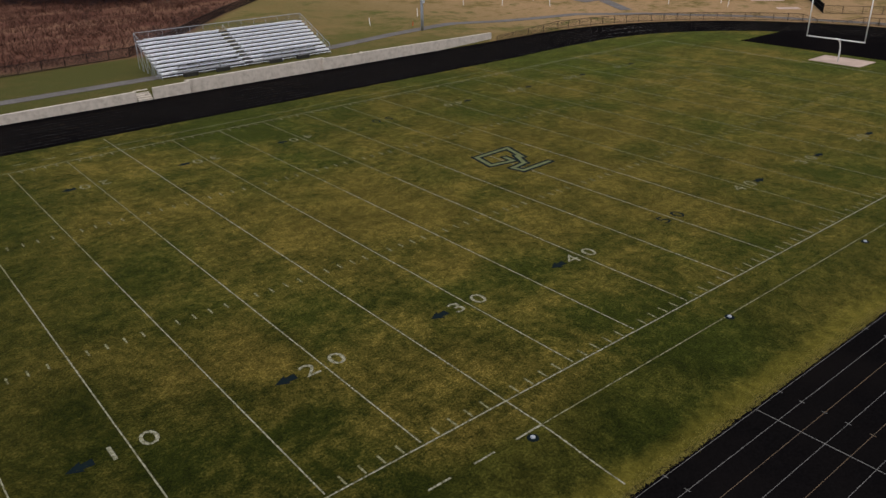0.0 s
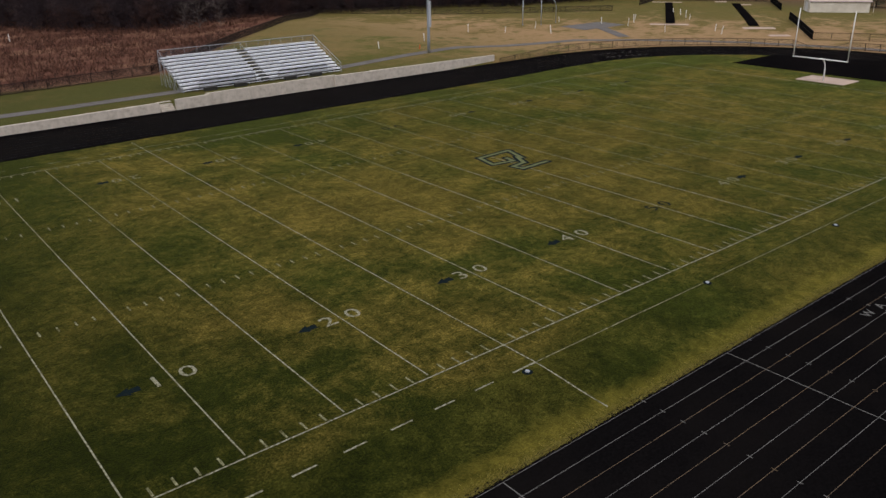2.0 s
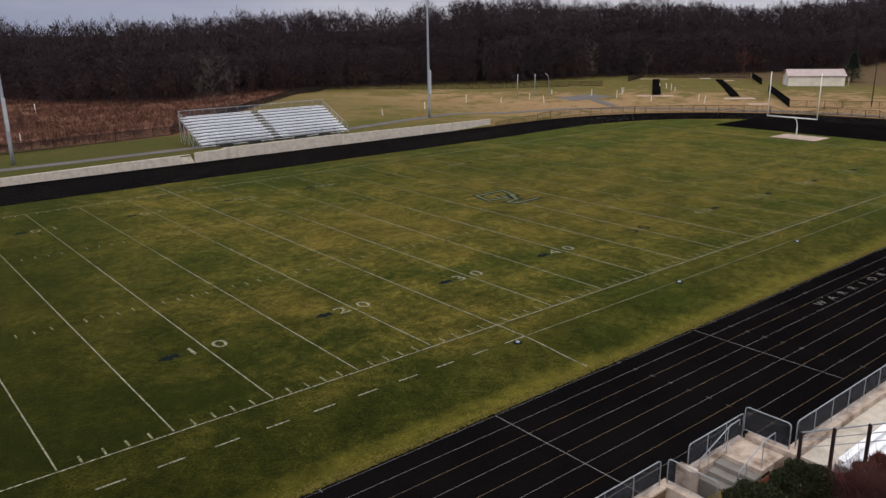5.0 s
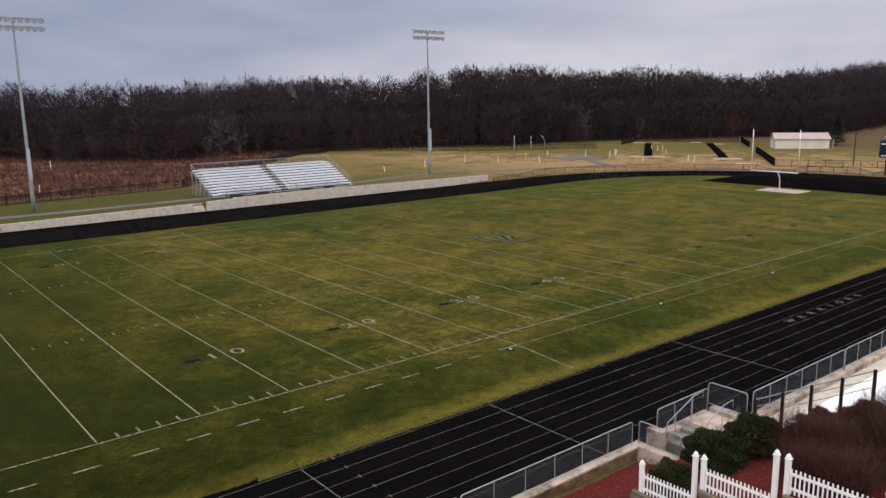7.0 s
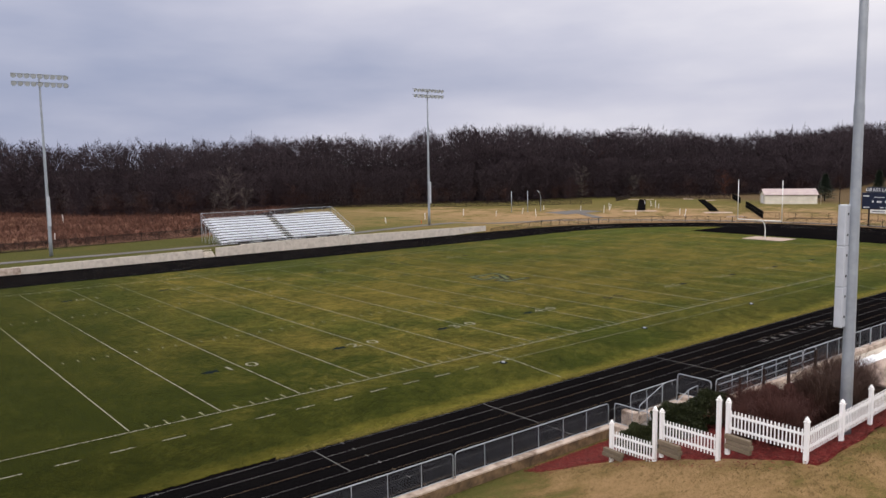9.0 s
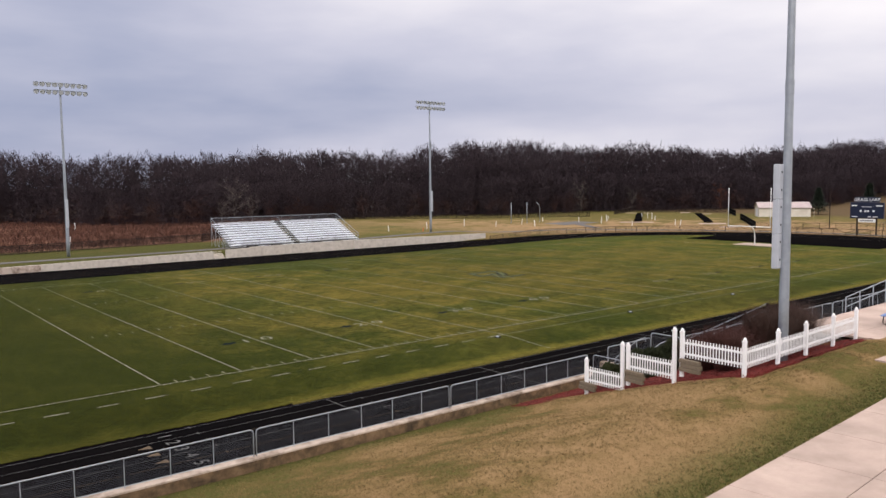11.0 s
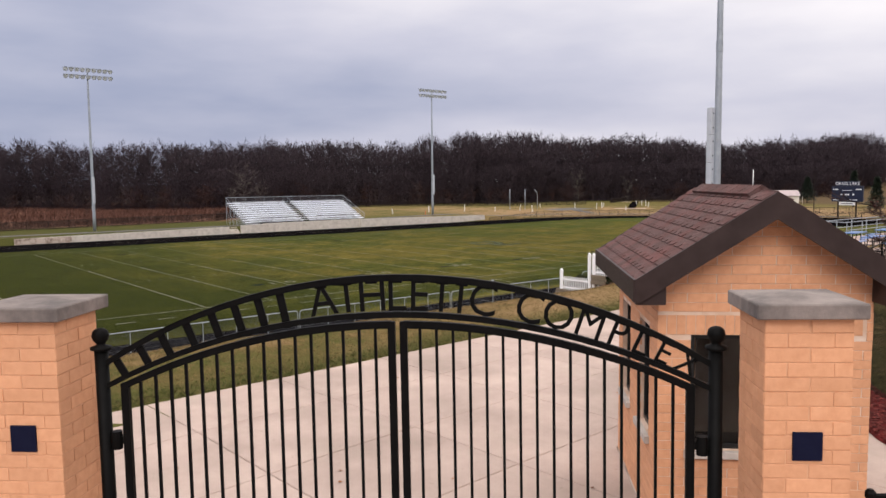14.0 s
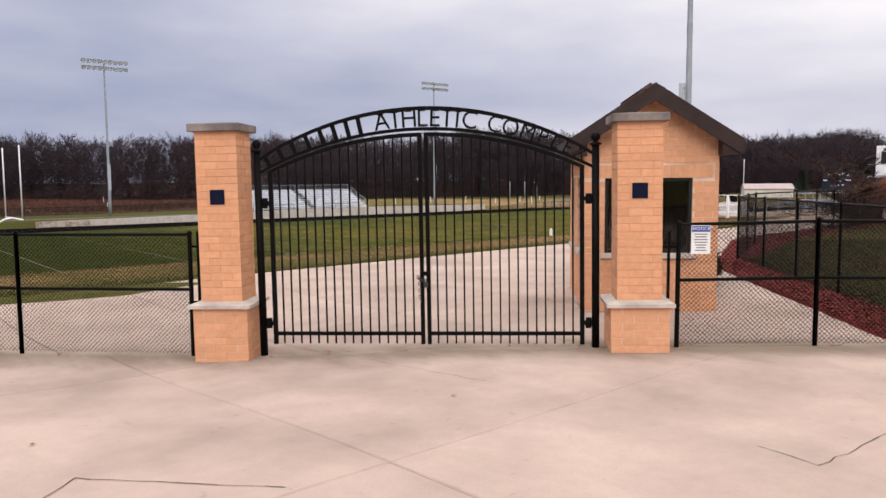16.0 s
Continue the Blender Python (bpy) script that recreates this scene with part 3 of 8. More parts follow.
def plaza_dz(x, y):
    """The paving falls away towards one pillar of the gate."""
    dx, dy = x + 15.49, y + 42.17
    a, b = dx * 0.72 - dy * 0.694, dx * 0.694 + dy * 0.72
    g = -0.2 * ease(2.6, -3.6, a) + 0.05 * ease(2.8, 5.2, a)
    return g * ease(-9.5, -6.5, a) * ease(-5.5, -0.6, b) * ease(7.0, 1.5, b)


def bank(x, y):
    """The grassy bank between the track wall and the plaza."""
    t = (-16.8 - y) / 11.2
    z = 0.76 + 2.98 * (ease(0, 1, t) * 0.35 + min(1, max(0, t)) * 0.65)
    mound = 0.24 * ease(7.5, 10.0, x) * ease(-17.5, -19.5, y) * ease(-29.5, -27.2, y)
    return z + 0.10 * ease(-28, -33, y) + mound


def height(x, y):
    r = oval(x, y)
    if r < R_OUT + 0.9 and y > (-17.2 if x > 15.3 else -16.5):
        return -0.7
    if y < -16.0 and x < 130:
        if x > 19.4 and y > -23.3:
            return 0.0
        z = bank(x, y)
        if x < 16.0:
            z -= 0.45 * ease(0.9, 2.4, plaza_edge(x) - y)
        near_x = ease(75, 130, x)
        return z * (1 - near_x) + 0.5 * near_x
    up = 0.80 * (1 - ease(82, 100, x)) * ease(24, 60, y)
    z = 0.03 + up
    z += 0.5 * ease(48, 80, r)
    z -= 0.35 * ease(95, 170, y) * (1 - ease(40, 120, x))
    z += 0.25 * (noise.noise(Vector((x * 0.03, y * 0.03, 0))) * ease(60, 120, r))
    z += 9.0 * ease(230, 350, x + 0.45 * (60 - y)) * ease(150, 70, y) * ease(-160, -60, y)
    return z


def axis(lo, hi, near_lo, near_hi, fine, coarse):
    out, p = [], lo
    while p < hi:
        out.append(p)
        if near_lo <= p < near_hi:
            p += fine
        else:
            gap = near_lo - p if p < near_lo else p - near_hi
            p += min(coarse, max(fine, gap * 0.22 + fine)) if p >= near_hi else min(coarse, max(fine, gap * 0.22))
    return out + [hi]


def build_ground():
    xs = axis(-2500, 2500, -62, 136, 0.85, 300)
    ys = sorted(axis(-2500, 2500, -62, 112, 0.85, 300) + [-16.6, -16.44])
    v = np.array([(x, y, height(x, y)) for y in ys for x in xs])
    nx = len(xs)
    i, j = np.meshgrid(np.arange(nx - 1), np.arange(len(ys) - 1))
    a = (j * nx + i).ravel()
    f = np.stack([a, a + 1, a + nx + 1, a + nx], axis=1)
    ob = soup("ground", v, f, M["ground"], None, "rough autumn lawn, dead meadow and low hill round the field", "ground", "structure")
    ob.data.polygons.foreach_set("use_smooth", [True] * len(ob.data.polygons))


build_ground()


def oval_ring(r, n=64):
    """Points along an oval of two straights and two bends, anticlockwise."""
    out = [(OVAL_X1 + r * math.cos(a), OVAL_Y + r * math.sin(a)) for a in (-math.pi / 2 + math.pi * k / n for k in range(n + 1))]
    out += [(OVAL_X0 + r * math.cos(a), OVAL_Y + r * math.sin(a)) for a in (math.pi / 2 + math.pi * k / n for k in range(n + 1))]
    return out


def ring_band(bm, r0, r1, z0, z1, n=64, skirt=0.0, close=True, k0=0, k1=None):
    a = [bm.verts.new((x, y, z0)) for x, y in oval_ring(r0, n)]
    b = [bm.verts.new((x, y, z1)) for x, y in oval_ring(r1, n)]
    cnt = len(a)
    for k in range(k0, k1 if k1 else (cnt if close else cnt - 1)):
        bm.faces.new((a[k], b[k], b[(k + 1) % cnt], a[(k + 1) % cnt]))
    if skirt:
        for ring, flip in ((a, True), (b, False)):
            low = [bm.verts.new(p.co - Vector((0, 0, skirt))) for p in ring]
            for k in range(cnt):
                q = (ring[k], low[k], low[(k + 1) % cnt], ring[(k + 1) % cnt])
                bm.faces.new(q if not flip else q[::-1])


# turf inside the track: one sheet with a slightly ragged rim
def build_field():
    bm = bmesh.new()
    rim = []
    for x, y in oval_ring(R_IN - 0.14, 90):
        rim.append((x, y))
    full = []
    for (x0, y0), (x1, y1) in zip(rim, rim[1:] + rim[:1]):
        steps = max(1, int(math.hypot(x1 - x0, y1 - y0) / 0.22))
        for s in range(steps):
            x, y = x0 + (x1 - x0) * s / steps, y0 + (y1 - y0) * s / steps
            w = 1 + 0.0028 * noise.noise(Vector((x * 1.1, y * 1.1, 0))) + 0.0022 * random.uniform(-1, 1)
            pull = 0.75 * ease(40, 54, y) * ease(-30, -8, x) * ease(90, 70, x)
            full.append((46 + (x - 46) * w, OVAL_Y + (y - OVAL_Y) * w - pull))
    top = [bm.verts.new((x, y, 0.02)) for x, y in full]
    low = [bm.verts.new((x, y, -0.32)) for x, y in full]
    bm.faces.new(top)
    for k in range(len(top)):
        bm.faces.new((low[k], low[(k + 1) % len(top)], top[(k + 1) % len(top)], top[k]))
    for y in (-1.9, -2.6, -3.2, -3.8, -4.4, -5.0, -5.6, -6.2):
        bmesh.ops.bisect_plane(bm, geom=bm.verts[:] + bm.edges[:] + bm.faces[:], plane_co=(0, y, 0), plane_no=(0, 1, 0))
    for v in bm.verts:
        if v.co.z > 0.0:
            v.co.z = turf_z(v.co.y)
    ob = part("football_field", bm, M["field"])
    return tagged(ob, "patchy green and tan dormant football turf", "field", "", "structure")


field = build_field()
Z_TURF = 0.02


def build_track():
    bm = bmesh.new()
    ring_band(bm, R_IN - 0.35, R_OUT, 0.0, 0.0, 64, 0.1)
    # wider apron along the home straight, and the black D inside the far bend
    track = part("running_track", bm, M["track"])
    tagged(track, "black rubber running track with white and gold lane lines", "track", "", "structure")
    bm = bmesh.new()
    box(bm, 15.0, 120.0, -18.5, OVAL_Y - R_OUT, -0.3, -0.004)
    part("apron", bm, M["track"], track)
    bm = bmesh.new()
    box(bm, -30.0, 90.0, 53.0, OVAL_Y + R_IN + 0.2, -0.1, -0.004)
    part("apron", bm, M["track"], track)
    bm = bmesh.new()
    pts = [(108.3, 40.6), (108.3, 7.4)]
    a1 = math.asin((40.6 - OVAL_Y) / (R_IN + 0.3))
    pts2 = [(OVAL_X1 + (R_IN + 0.3) * math.cos(a), OVAL_Y + (R_IN + 0.3) * math.sin(a)) for a in (-a1 + 2 * a1 * k / 24 for k in range(25))]
    vs = [bm.verts.new((x, y, 0.03)) for x, y in pts + pts2]
    lo = [bm.verts.new((x, y, -0.05)) for x, y in pts + pts2]
    bm.faces.new(vs)
    for k in range(len(vs)):
        bm.faces.new((lo[k], lo[(k + 1) % len(vs)], vs[(k + 1) % len(vs)], vs[k]))
    part("jump_area", bm, M["track"], track)
    lane = 1.018
    for k in range(9):
        bm = bmesh.new()
        r = R_IN + 0.22 + k * lane
        ring_band(bm, r - 0.012, r + 0.012, 0.005, 0.005, 64)
        part("lane_line", bm, M["lane_gold"] if k in (2, 4, 6, 8) else M["lane"], track)
    # start lines and exchange marks across the home straight
    y0 = OVAL_Y - R_IN - 0.22
    for x, n in ((30.9, 8), (15.97, 8), (5.7, 3), (63.0, 8)):
        bm = bmesh.new()
        box(bm, x - 0.022, x + 0.022, y0 - n * lane, y0, 0.006, 0.009)
        part("start_line", bm, M["lane"], track)
    for k in range(9):
        for x in (24.4, 32.9, 41.3, 7.2, -1.3, 49.8):
            bm = bmesh.new()
            box(bm, x - 0.022, x + 0.022, y0 - k * lane - 0.13, y0 - k * lane + 0.13, 0.009, 0.012)
            part("exchange_mark", bm, M["lane_gold"] if k in (4, 6) else M["lane"], track)
    for i, ch in enumerate("WARRIORS"):
        lettering("track_letter", ch, 0.86, M["lane"], track, Matrix.Translation((40.3 + i * 1.4, y0 - 2.5 * lane, 0.008)) @ Matrix.Diagonal((1.0, 0.9, 1, 1)), 0.001)
    # lane numerals and staggered triangles before the bend
    for k in range(8):
        lettering("lane_number", str(k + 1), 0.85, M["lane"], track, Matrix.Translation((-2.6, y0 - (k + 0.5) * lane, 0.008)) @ Matrix.Rotation(-math.pi / 2, 4, "Z"), 0.001)
        if 0 < k < 4:
            bm = bmesh.new()
            v = [bm.verts.new((x, y0 - (k + 0.5) * lane + d, 0.009)) for x, d in ((-4.05, 0.0), (-3.5, 0.24), (-3.5, -0.24))]
            bm.faces.new(v[::-1])
            part("exchange_triangle", bm, M["lane_gold"], track)
    # faint lettering on the far bend
    for k in range(7):
        a = radians(79 - 2.1 * k)
        for j in (2, 5):
            bm = bmesh.new()
            r = R_IN + 0.8 + j * lane
            box(bm, -0.12, 0.12, -0.22, 0.22, 0.006, 0.008, Matrix.Translation((OVAL_X1 + r * math.cos(a), OVAL_Y + r * math.sin(a), 0)) @ Matrix.Rotation(a, 4, "Z"))
            part("bend_mark", bm, M["lane"], track)
    for ob in [track, *track.children]:
        dz = ob.matrix_local.translation
        for v in ob.data.vertices:
            v.co.z += sink(v.co.y + dz.y if abs(dz.y) < 0.01 else dz.y)
    return track


track = build_track()
YD = 0.9144
WIDTH = 48.77


def build_markings():
    marks = thing("field_markings", "white football lines, numerals and hash marks, partly worn away", "markings", None, "", "structure")
    z0, z1 = Z_TURF + 0.004, Z_TURF + 0.008

    def line(name, x0, x1, y0, y1, mat="chalk", lift=0.0):
        bm = bmesh.new()
        box(bm, x0, x1, y0, y1, z0 + lift - 0.003, z1 + lift)
        part(name, bm, M[mat], marks)

    for k in range(0, 21):
        x = k * 5 * YD
        lo, hi = (0.18, WIDTH - 0.18)
        if k in (5, 15):
            lo, hi = 0.0, WIDTH + 4.6
            bm = bmesh.new()
            ys = [-6.55 + 0.55 * q for q in range(12)] + [-0.05]
            rows = [[bm.verts.new((x + d, y, turf_z(y) + 0.008)) for d in (-0.04, 0.04)] for y in ys]
            for u, w in zip(rows, rows[1:]):
                bm.faces.new((u[0], u[1], w[1], w[0]))
            part("yard_line", bm, M["chalk"], marks)
        line("yard_line", x - 0.034, x + 0.034, lo, hi if k in (5, 15) else WIDTH * 0.55, "chalk" if k < 12 else "chalk_thin", 0.001)
        if k not in (5, 15):
            line("yard_line", x - 0.036, x + 0.036, WIDTH * 0.55, hi, "chalk_thin", 0.001)
    for x in (-9.144, 100.584):
        line("end_line", x - 0.05, x + 0.05, 0, WIDTH)
    line("sideline", -9.144, 100.584, -0.038, 0.038, "chalk", 0.003)
    line("sideline", -9.144, 100.584, WIDTH - 0.06, WIDTH + 0.06, "chalk_thin", 0.003)
    for y, mat in ((-2.17, "chalk"), (WIDTH + 1.9, "chalk_thin")):
        line("team_box_line", 25 * YD, 75 * YD, y - 0.032, y + 0.032, "chalk_thin", 0.003)
        x = 25 * YD - 0.95
        while x > -9.5:
            line("dash", x - 0.55, x + 0.55, y - 0.045, y + 0.045, mat)
            x -= 2.29
        line("dash", 25 * YD - 0.9, 25 * YD, y - 0.05, y + 0.05, mat, 0.001)
    # one-yard ticks along both sidelines and both rows of hash marks
    v, f = [], []
    for yd in range(1, 100):
        if yd % 5 == 0:
            continue
        x = yd * YD
        for ya, yb in ((0.12, 0.72), (WIDTH - 0.72, WIDTH - 0.12), (15.95, 16.55), (32.2, 32.8)):
            b = len(v)
            v += [(x - 0.05, ya, z1), (x + 0.05, ya, z1), (x + 0.05, yb, z1), (x - 0.05, yb, z1)]
            f.append((b, b + 1, b + 2, b + 3))
    soup("hash_marks", v, f, M["chalk_thin"], marks)
    for yd in range(10, 100, 10):
        x, num = yd * YD, str(min(yd, 100 - yd))
        faded = yd > 50
        for y, turn in ((7.75, 0.0), (WIDTH - 7.5, math.pi)):
            for ch, dx in zip(num, (-0.72, 0.80)):
                s = 1 if turn == 0 else -1
                mat = "chalk_blue" if yd == 50 else ("chalk" if turn == 0 and not faded else "chalk_thin")
                m = Matrix.Translation((x + s * dx, y, z1 + 0.002)) @ Matrix.Rotation(turn, 4, "Z") @ Matrix.Diagonal((1.25, 1.0, 1, 1))
                lettering("numeral", ch, 1.45, M[mat], marks, m, 0.001)
            if yd != 50:
                side = -1 if yd < 50 else 1
                bm = bmesh.new()
                cx = x + side * 1.95
                p = [(-0.62, -0.02), (0.05, 0.40), (0.02, 0.20), (0.50, 0.26), (0.50, -0.20), (0.02, -0.18), (0.05, -0.36)]
                vs = [bm.verts.new((cx + side * -1 * px, y + py, z1 + 0.002)) for px, py in p]
                bm.faces.new(vs if side < 0 else vs[::-1])
                part("arrow", bm, M["chalk_blue"], marks)
    # midfield emblem: two interlocked angular strokes, navy edge and pale fill
    for w, mat, lift in ((0.80, "chalk_blue", 0.004), (0.36, "chalk_pale", 0.010)):
        for pts in (((47.6, 23.9), (48.3, 26.4), (44.6, 26.2), (44.1, 23.9), (46.3, 23.6), (46.4, 24.6)), ((47.4, 24.3), (46.6, 22.6), (45.0, 22.3), (45.2, 21.3), (48.3, 21.5))):
            bm = bmesh.new()
            for (xa, ya), (xb, yb) in zip(pts, pts[1:]):
                d = Vector((xb - xa, yb - ya, 0))
                n = Vector((-d.y, d.x, 0)).normalized() * w / 2
                e = d.normalized() * w / 2
                a, b2 = Vector((xa, ya, z1 + lift)), Vector((xb, yb, z1 + lift))
                bm.faces.new([bm.verts.new(q) for q in (a - e - n, b2 + e - n, b2 + e + n, a - e + n)])
                lift += 0.0006
            part("emblem_stroke", bm, M[mat], marks)
    return marks


markings = build_markings()


# ---- woods, hedges and single trees ----
def bare_tree(seed, high=20.0, twigs=5, spread=0.5, fork=0.3, thick=0.16, low=10):
    """Arrays of a leafless tree: tapered trunk, limbs, branches and fine twigs."""
    rng = random.Random(seed)
    V, F = [], []
    wide = max(high, 9.0) / 18

    def limb(p, d, length, r, level):
        p, d = Vector(p), Vector(d).normalized()
        segs = 3 if level == 0 else 2
        sides = 4 if level == 0 else 3
        ring_old = None
        pts = [p]
        for s in range(segs + 1):
            q = pts[-1] if s == 0 else pts[-1] + d * (length / segs)
            if s:
                pts.append(q)
                d = (d + Vector((rng.uniform(-1, 1), rng.uniform(-1, 1), rng.uniform(-0.2, 0.7))) * (0.10 if level == 0 else 0.22)).normalized()
            rr = r * (1 - 0.75 * s / segs)
            a = d.orthogonal().normalized()
            b = d.cross(a)
            base = len(V)
            for k in range(sides):
                t = 2 * math.pi * k / sides
                V.append(tuple(q + (a * math.cos(t) + b * math.sin(t)) * rr))
            if ring_old is not None:
                for k in range(sides):
                    i, j = ring_old + k, ring_old + (k + 1) % sides
                    u, w = base + k, base + (k + 1) % sides
                    F.append((i, j, w))
                    F.append((i, w, u))
            ring_old = base
        return pts

    def twig(p, d, length, w):
        side = d.cross(Vector((rng.uniform(-1, 1), rng.uniform(-1, 1), rng.uniform(-1, 1)))).normalized() * w
        b = len(V)
        V.extend([tuple(p - side), tuple(p + side), tuple(p + d * length)])
        F.append((b, b + 1, b + 2))

    def spray(p, d, length, count):
        """Fine twigs along a branch."""
        for q in range(count):
            p3 = p + d * length * rng.uniform(0.1, 1.0)
            d3 = (d * 0.8 + Vector((rng.uniform(-0.9, 0.9), rng.uniform(-0.9, 0.9), rng.uniform(-0.3, 0.9)))).normalized()
            twig(p3, d3, length * rng.uniform(0.25, 0.6), 0.022 * wide)

    lean = (rng.uniform(-0.06, 0.06), rng.uniform(-0.06, 0.06), 1)
    trunk = limb((0, 0, -0.5), lean, high * 0.55, thick * high / 14, 0)
    stems = [(trunk[int(len(trunk) * 0.5)], 0.5), (trunk[-2], 0.46), (trunk[-1], 0.48), (trunk[-1], 0.45)]
    for c, (p, f) in enumerate(stems):
        a = 2 * math.pi * (c / len(stems)) + rng.uniform(-0.6, 0.6)
        d = Vector((math.cos(a) * spread * 0.6, math.sin(a) * spread * 0.6, rng.uniform(0.9, 1.2)))
        st = limb(p, d, high * f * rng.uniform(0.8, 1.05), thick * 0.45 * high / 14, 1)
        for i in range(6):
            t = (i + rng.random()) / 6
            k = min(len(st) - 2, int(t * (len(st) - 1)))
            q = st[k].lerp(st[k + 1], t * (len(st) - 1) - k)
            b = rng.uniform(0, 2 * math.pi)
            e = Vector((math.cos(b) * spread * 1.5, math.sin(b) * spread * 1.5, rng.uniform(0.3, 1.0))).normalized()
            ln = high * 0.21 * rng.uniform(0.7, 1.2)
            twig(q, e, ln, 0.06 * wide)
            for g in range(4):
                h = (e + Vector((rng.uniform(-0.8, 0.8), rng.uniform(-0.8, 0.8), rng.uniform(-0.2, 0.8)))).normalized()
                o = q + e * ln * rng.uniform(0.25, 1.0)
                twig(o, h, ln * 0.55, 0.035 * wide)
                spray(o, h, ln * 0.55, twigs)
    # low side branches
    for i in range(low):
        t = fork + (0.9 - fork) * rng.random()
        k = min(len(trunk) - 2, int(t * (len(trunk) - 1)))
        p = trunk[k].lerp(trunk[k + 1], t * (len(trunk) - 1) - k)
        a = rng.uniform(0, 2 * math.pi)
        e = Vector((math.cos(a), math.sin(a), rng.uniform(0.1, 0.8))).normalized()
        ln = high * 0.2 * rng.uniform(0.6, 1.3)
        twig(p, e, ln, 0.05 * wide)
        spray(p, e, ln, twigs * 2)
    return np.array(V), np.array(F)


def forest(name, spots, protos, material, label, rng):
    V, F, base = [], [], 0
    for x, y, z, s in spots:
        pv, pf = rng.choice(protos)
        a = rng.uniform(0, 2 * math.pi)
        c, sn = math.cos(a) * s * rng.uniform(0.85, 1.2), math.sin(a) * s
        q = np.empty_like(pv)
        q[:, 0] = x + pv[:, 0] * c - pv[:, 1] * sn
        q[:, 1] = y + pv[:, 0] * sn + pv[:, 1] * c
        q[:, 2] = z + pv[:, 2] * s
        V.append(q)
        F.append(pf + base)
        base += len(pv)
    return soup(name, np.concatenate(V), np.concatenate(F), material, None, label, "woods")


def along(pts, step):
    """Points and directions along a line of corners."""
    out = []
    for (x0, y0), (x1, y1) in zip(pts, pts[1:]):
        ln = math.hypot(x1 - x0, y1 - y0)
        n = max(1, int(ln / step))
        for k in range(n):
            t = k / n
            out.append((x0 + (x1 - x0) * t, y0 + (y1 - y0) * t, (x1 - x0) / ln, (y1 - y0) / ln))
    return out


def wood_tree(seed, high, n=330, low=90):
    """A leafless woodland tree: trunk and limbs, and a domed crown of many fine branchlets that reaches low down."""
    v0, f0 = bare_tree(seed, high * 0.72, 1, 0.6, 0.2, 0.12, 4)
    rng = np.random.default_rng(seed)
    d = rng.normal(0, 1, (n, 3))
    d /= np.linalg.norm(d, axis=1)[:, None]
    r = rng.uniform(0.25, 1.0, n) ** 0.45
    lump = 1 + 0.14 * np.sin(d[:, 0] * 4 + seed) * np.cos(d[:, 1] * 4 - seed)
    p = d * (r * lump)[:, None] * [high * 0.225, high * 0.225, high * 0.33] + [0, 0, high * 0.63]
    q = np.stack([rng.normal(0, high * 0.10, low), rng.normal(0, high * 0.10, low), rng.uniform(0.0, high * 0.42, low)], 1)
    p = np.concatenate([p, q])
    d = np.concatenate([d, rng.normal(0, 0.6, (low, 3))])
    tris = []
    for k in range(5):
        m = len(p)
        t = d * 0.8 + rng.normal(0, 0.55, (m, 3)) + [0, 0, 0.55]
        t /= np.linalg.norm(t, axis=1)[:, None]
        ln = high * (0.075 if k == 0 else 0.05) * rng.uniform(0.6, 1.3, m)[:, None]
        s = np.cross(t, rng.normal(0, 1, (m, 3)))
        s *= ((0.080 if k == 0 else 0.066) * high / 19) / np.linalg.norm(s, axis=1)[:, None]
        o = p + rng.normal(0, high * 0.018, (m, 3))
        tris.append(np.stack([o - s, o + s, o + t * ln], 1).reshape(-1, 3))
    v1 = np.concatenate(tris)
    f1 = np.arange(len(v1)).reshape(-1, 3) + len(v0)
    return np.concatenate([v0, v1]), np.concatenate([f0, f1])


WOOD_EDGE = [(-70, 217), (-25, 203), (26, 186), (41, 154), (56, 140), (75, 147), (105, 154), (147, 132), (182, 124), (222, 104), (255, 86), (290, 78), (330, 84)]


def wood_edge(x):
    for (xa, ya), (xb, yb) in zip(WOOD_EDGE, WOOD_EDGE[1:]):
        if x <= xb:
            return ya + (yb - ya) * (x - xa) / (xb - xa)
    return WOOD_EDGE[-1][1]


rngw = random.Random(7)
M["wood"] = leaf_mat("woods_bark_and_twigs", (0.0195, 0.0145, 0.0185), (0.061, 0.044, 0.051), 0.95)
M["brush"] = leaf_mat("underbrush_twigs", (0.019, 0.010, 0.009), (0.062, 0.034, 0.027), 0.95)
protos = [wood_tree(k, 19.0) for k in range(8)]


def wood_spots():
    out = []
    for row in range(5):
        x = -12.0
        while x < 325:
            px = x + rngw.uniform(-1.3, 1.3)
            py = wood_edge(px) + row * 6.0 + rngw.uniform(-2.2, 2.2)
            big = 1.0 + 0.15 * ease(115, 160, px) - 0.09 * ease(200, 270, px) + 0.04 * noise.noise(Vector((px * 0.045, 3.3, 0)))
            big *= 1 - 0.09 * ease(25, 42, px) * ease(100, 72, px)
            s = big * rngw.uniform(0.92, 1.08) * (0.62, 0.84, 0.98, 1.03, 1.05)[row]
            out.append((px, py, height(px, py) - 0.3, s))
            x += 3.1 + 0.25 * row
    return out


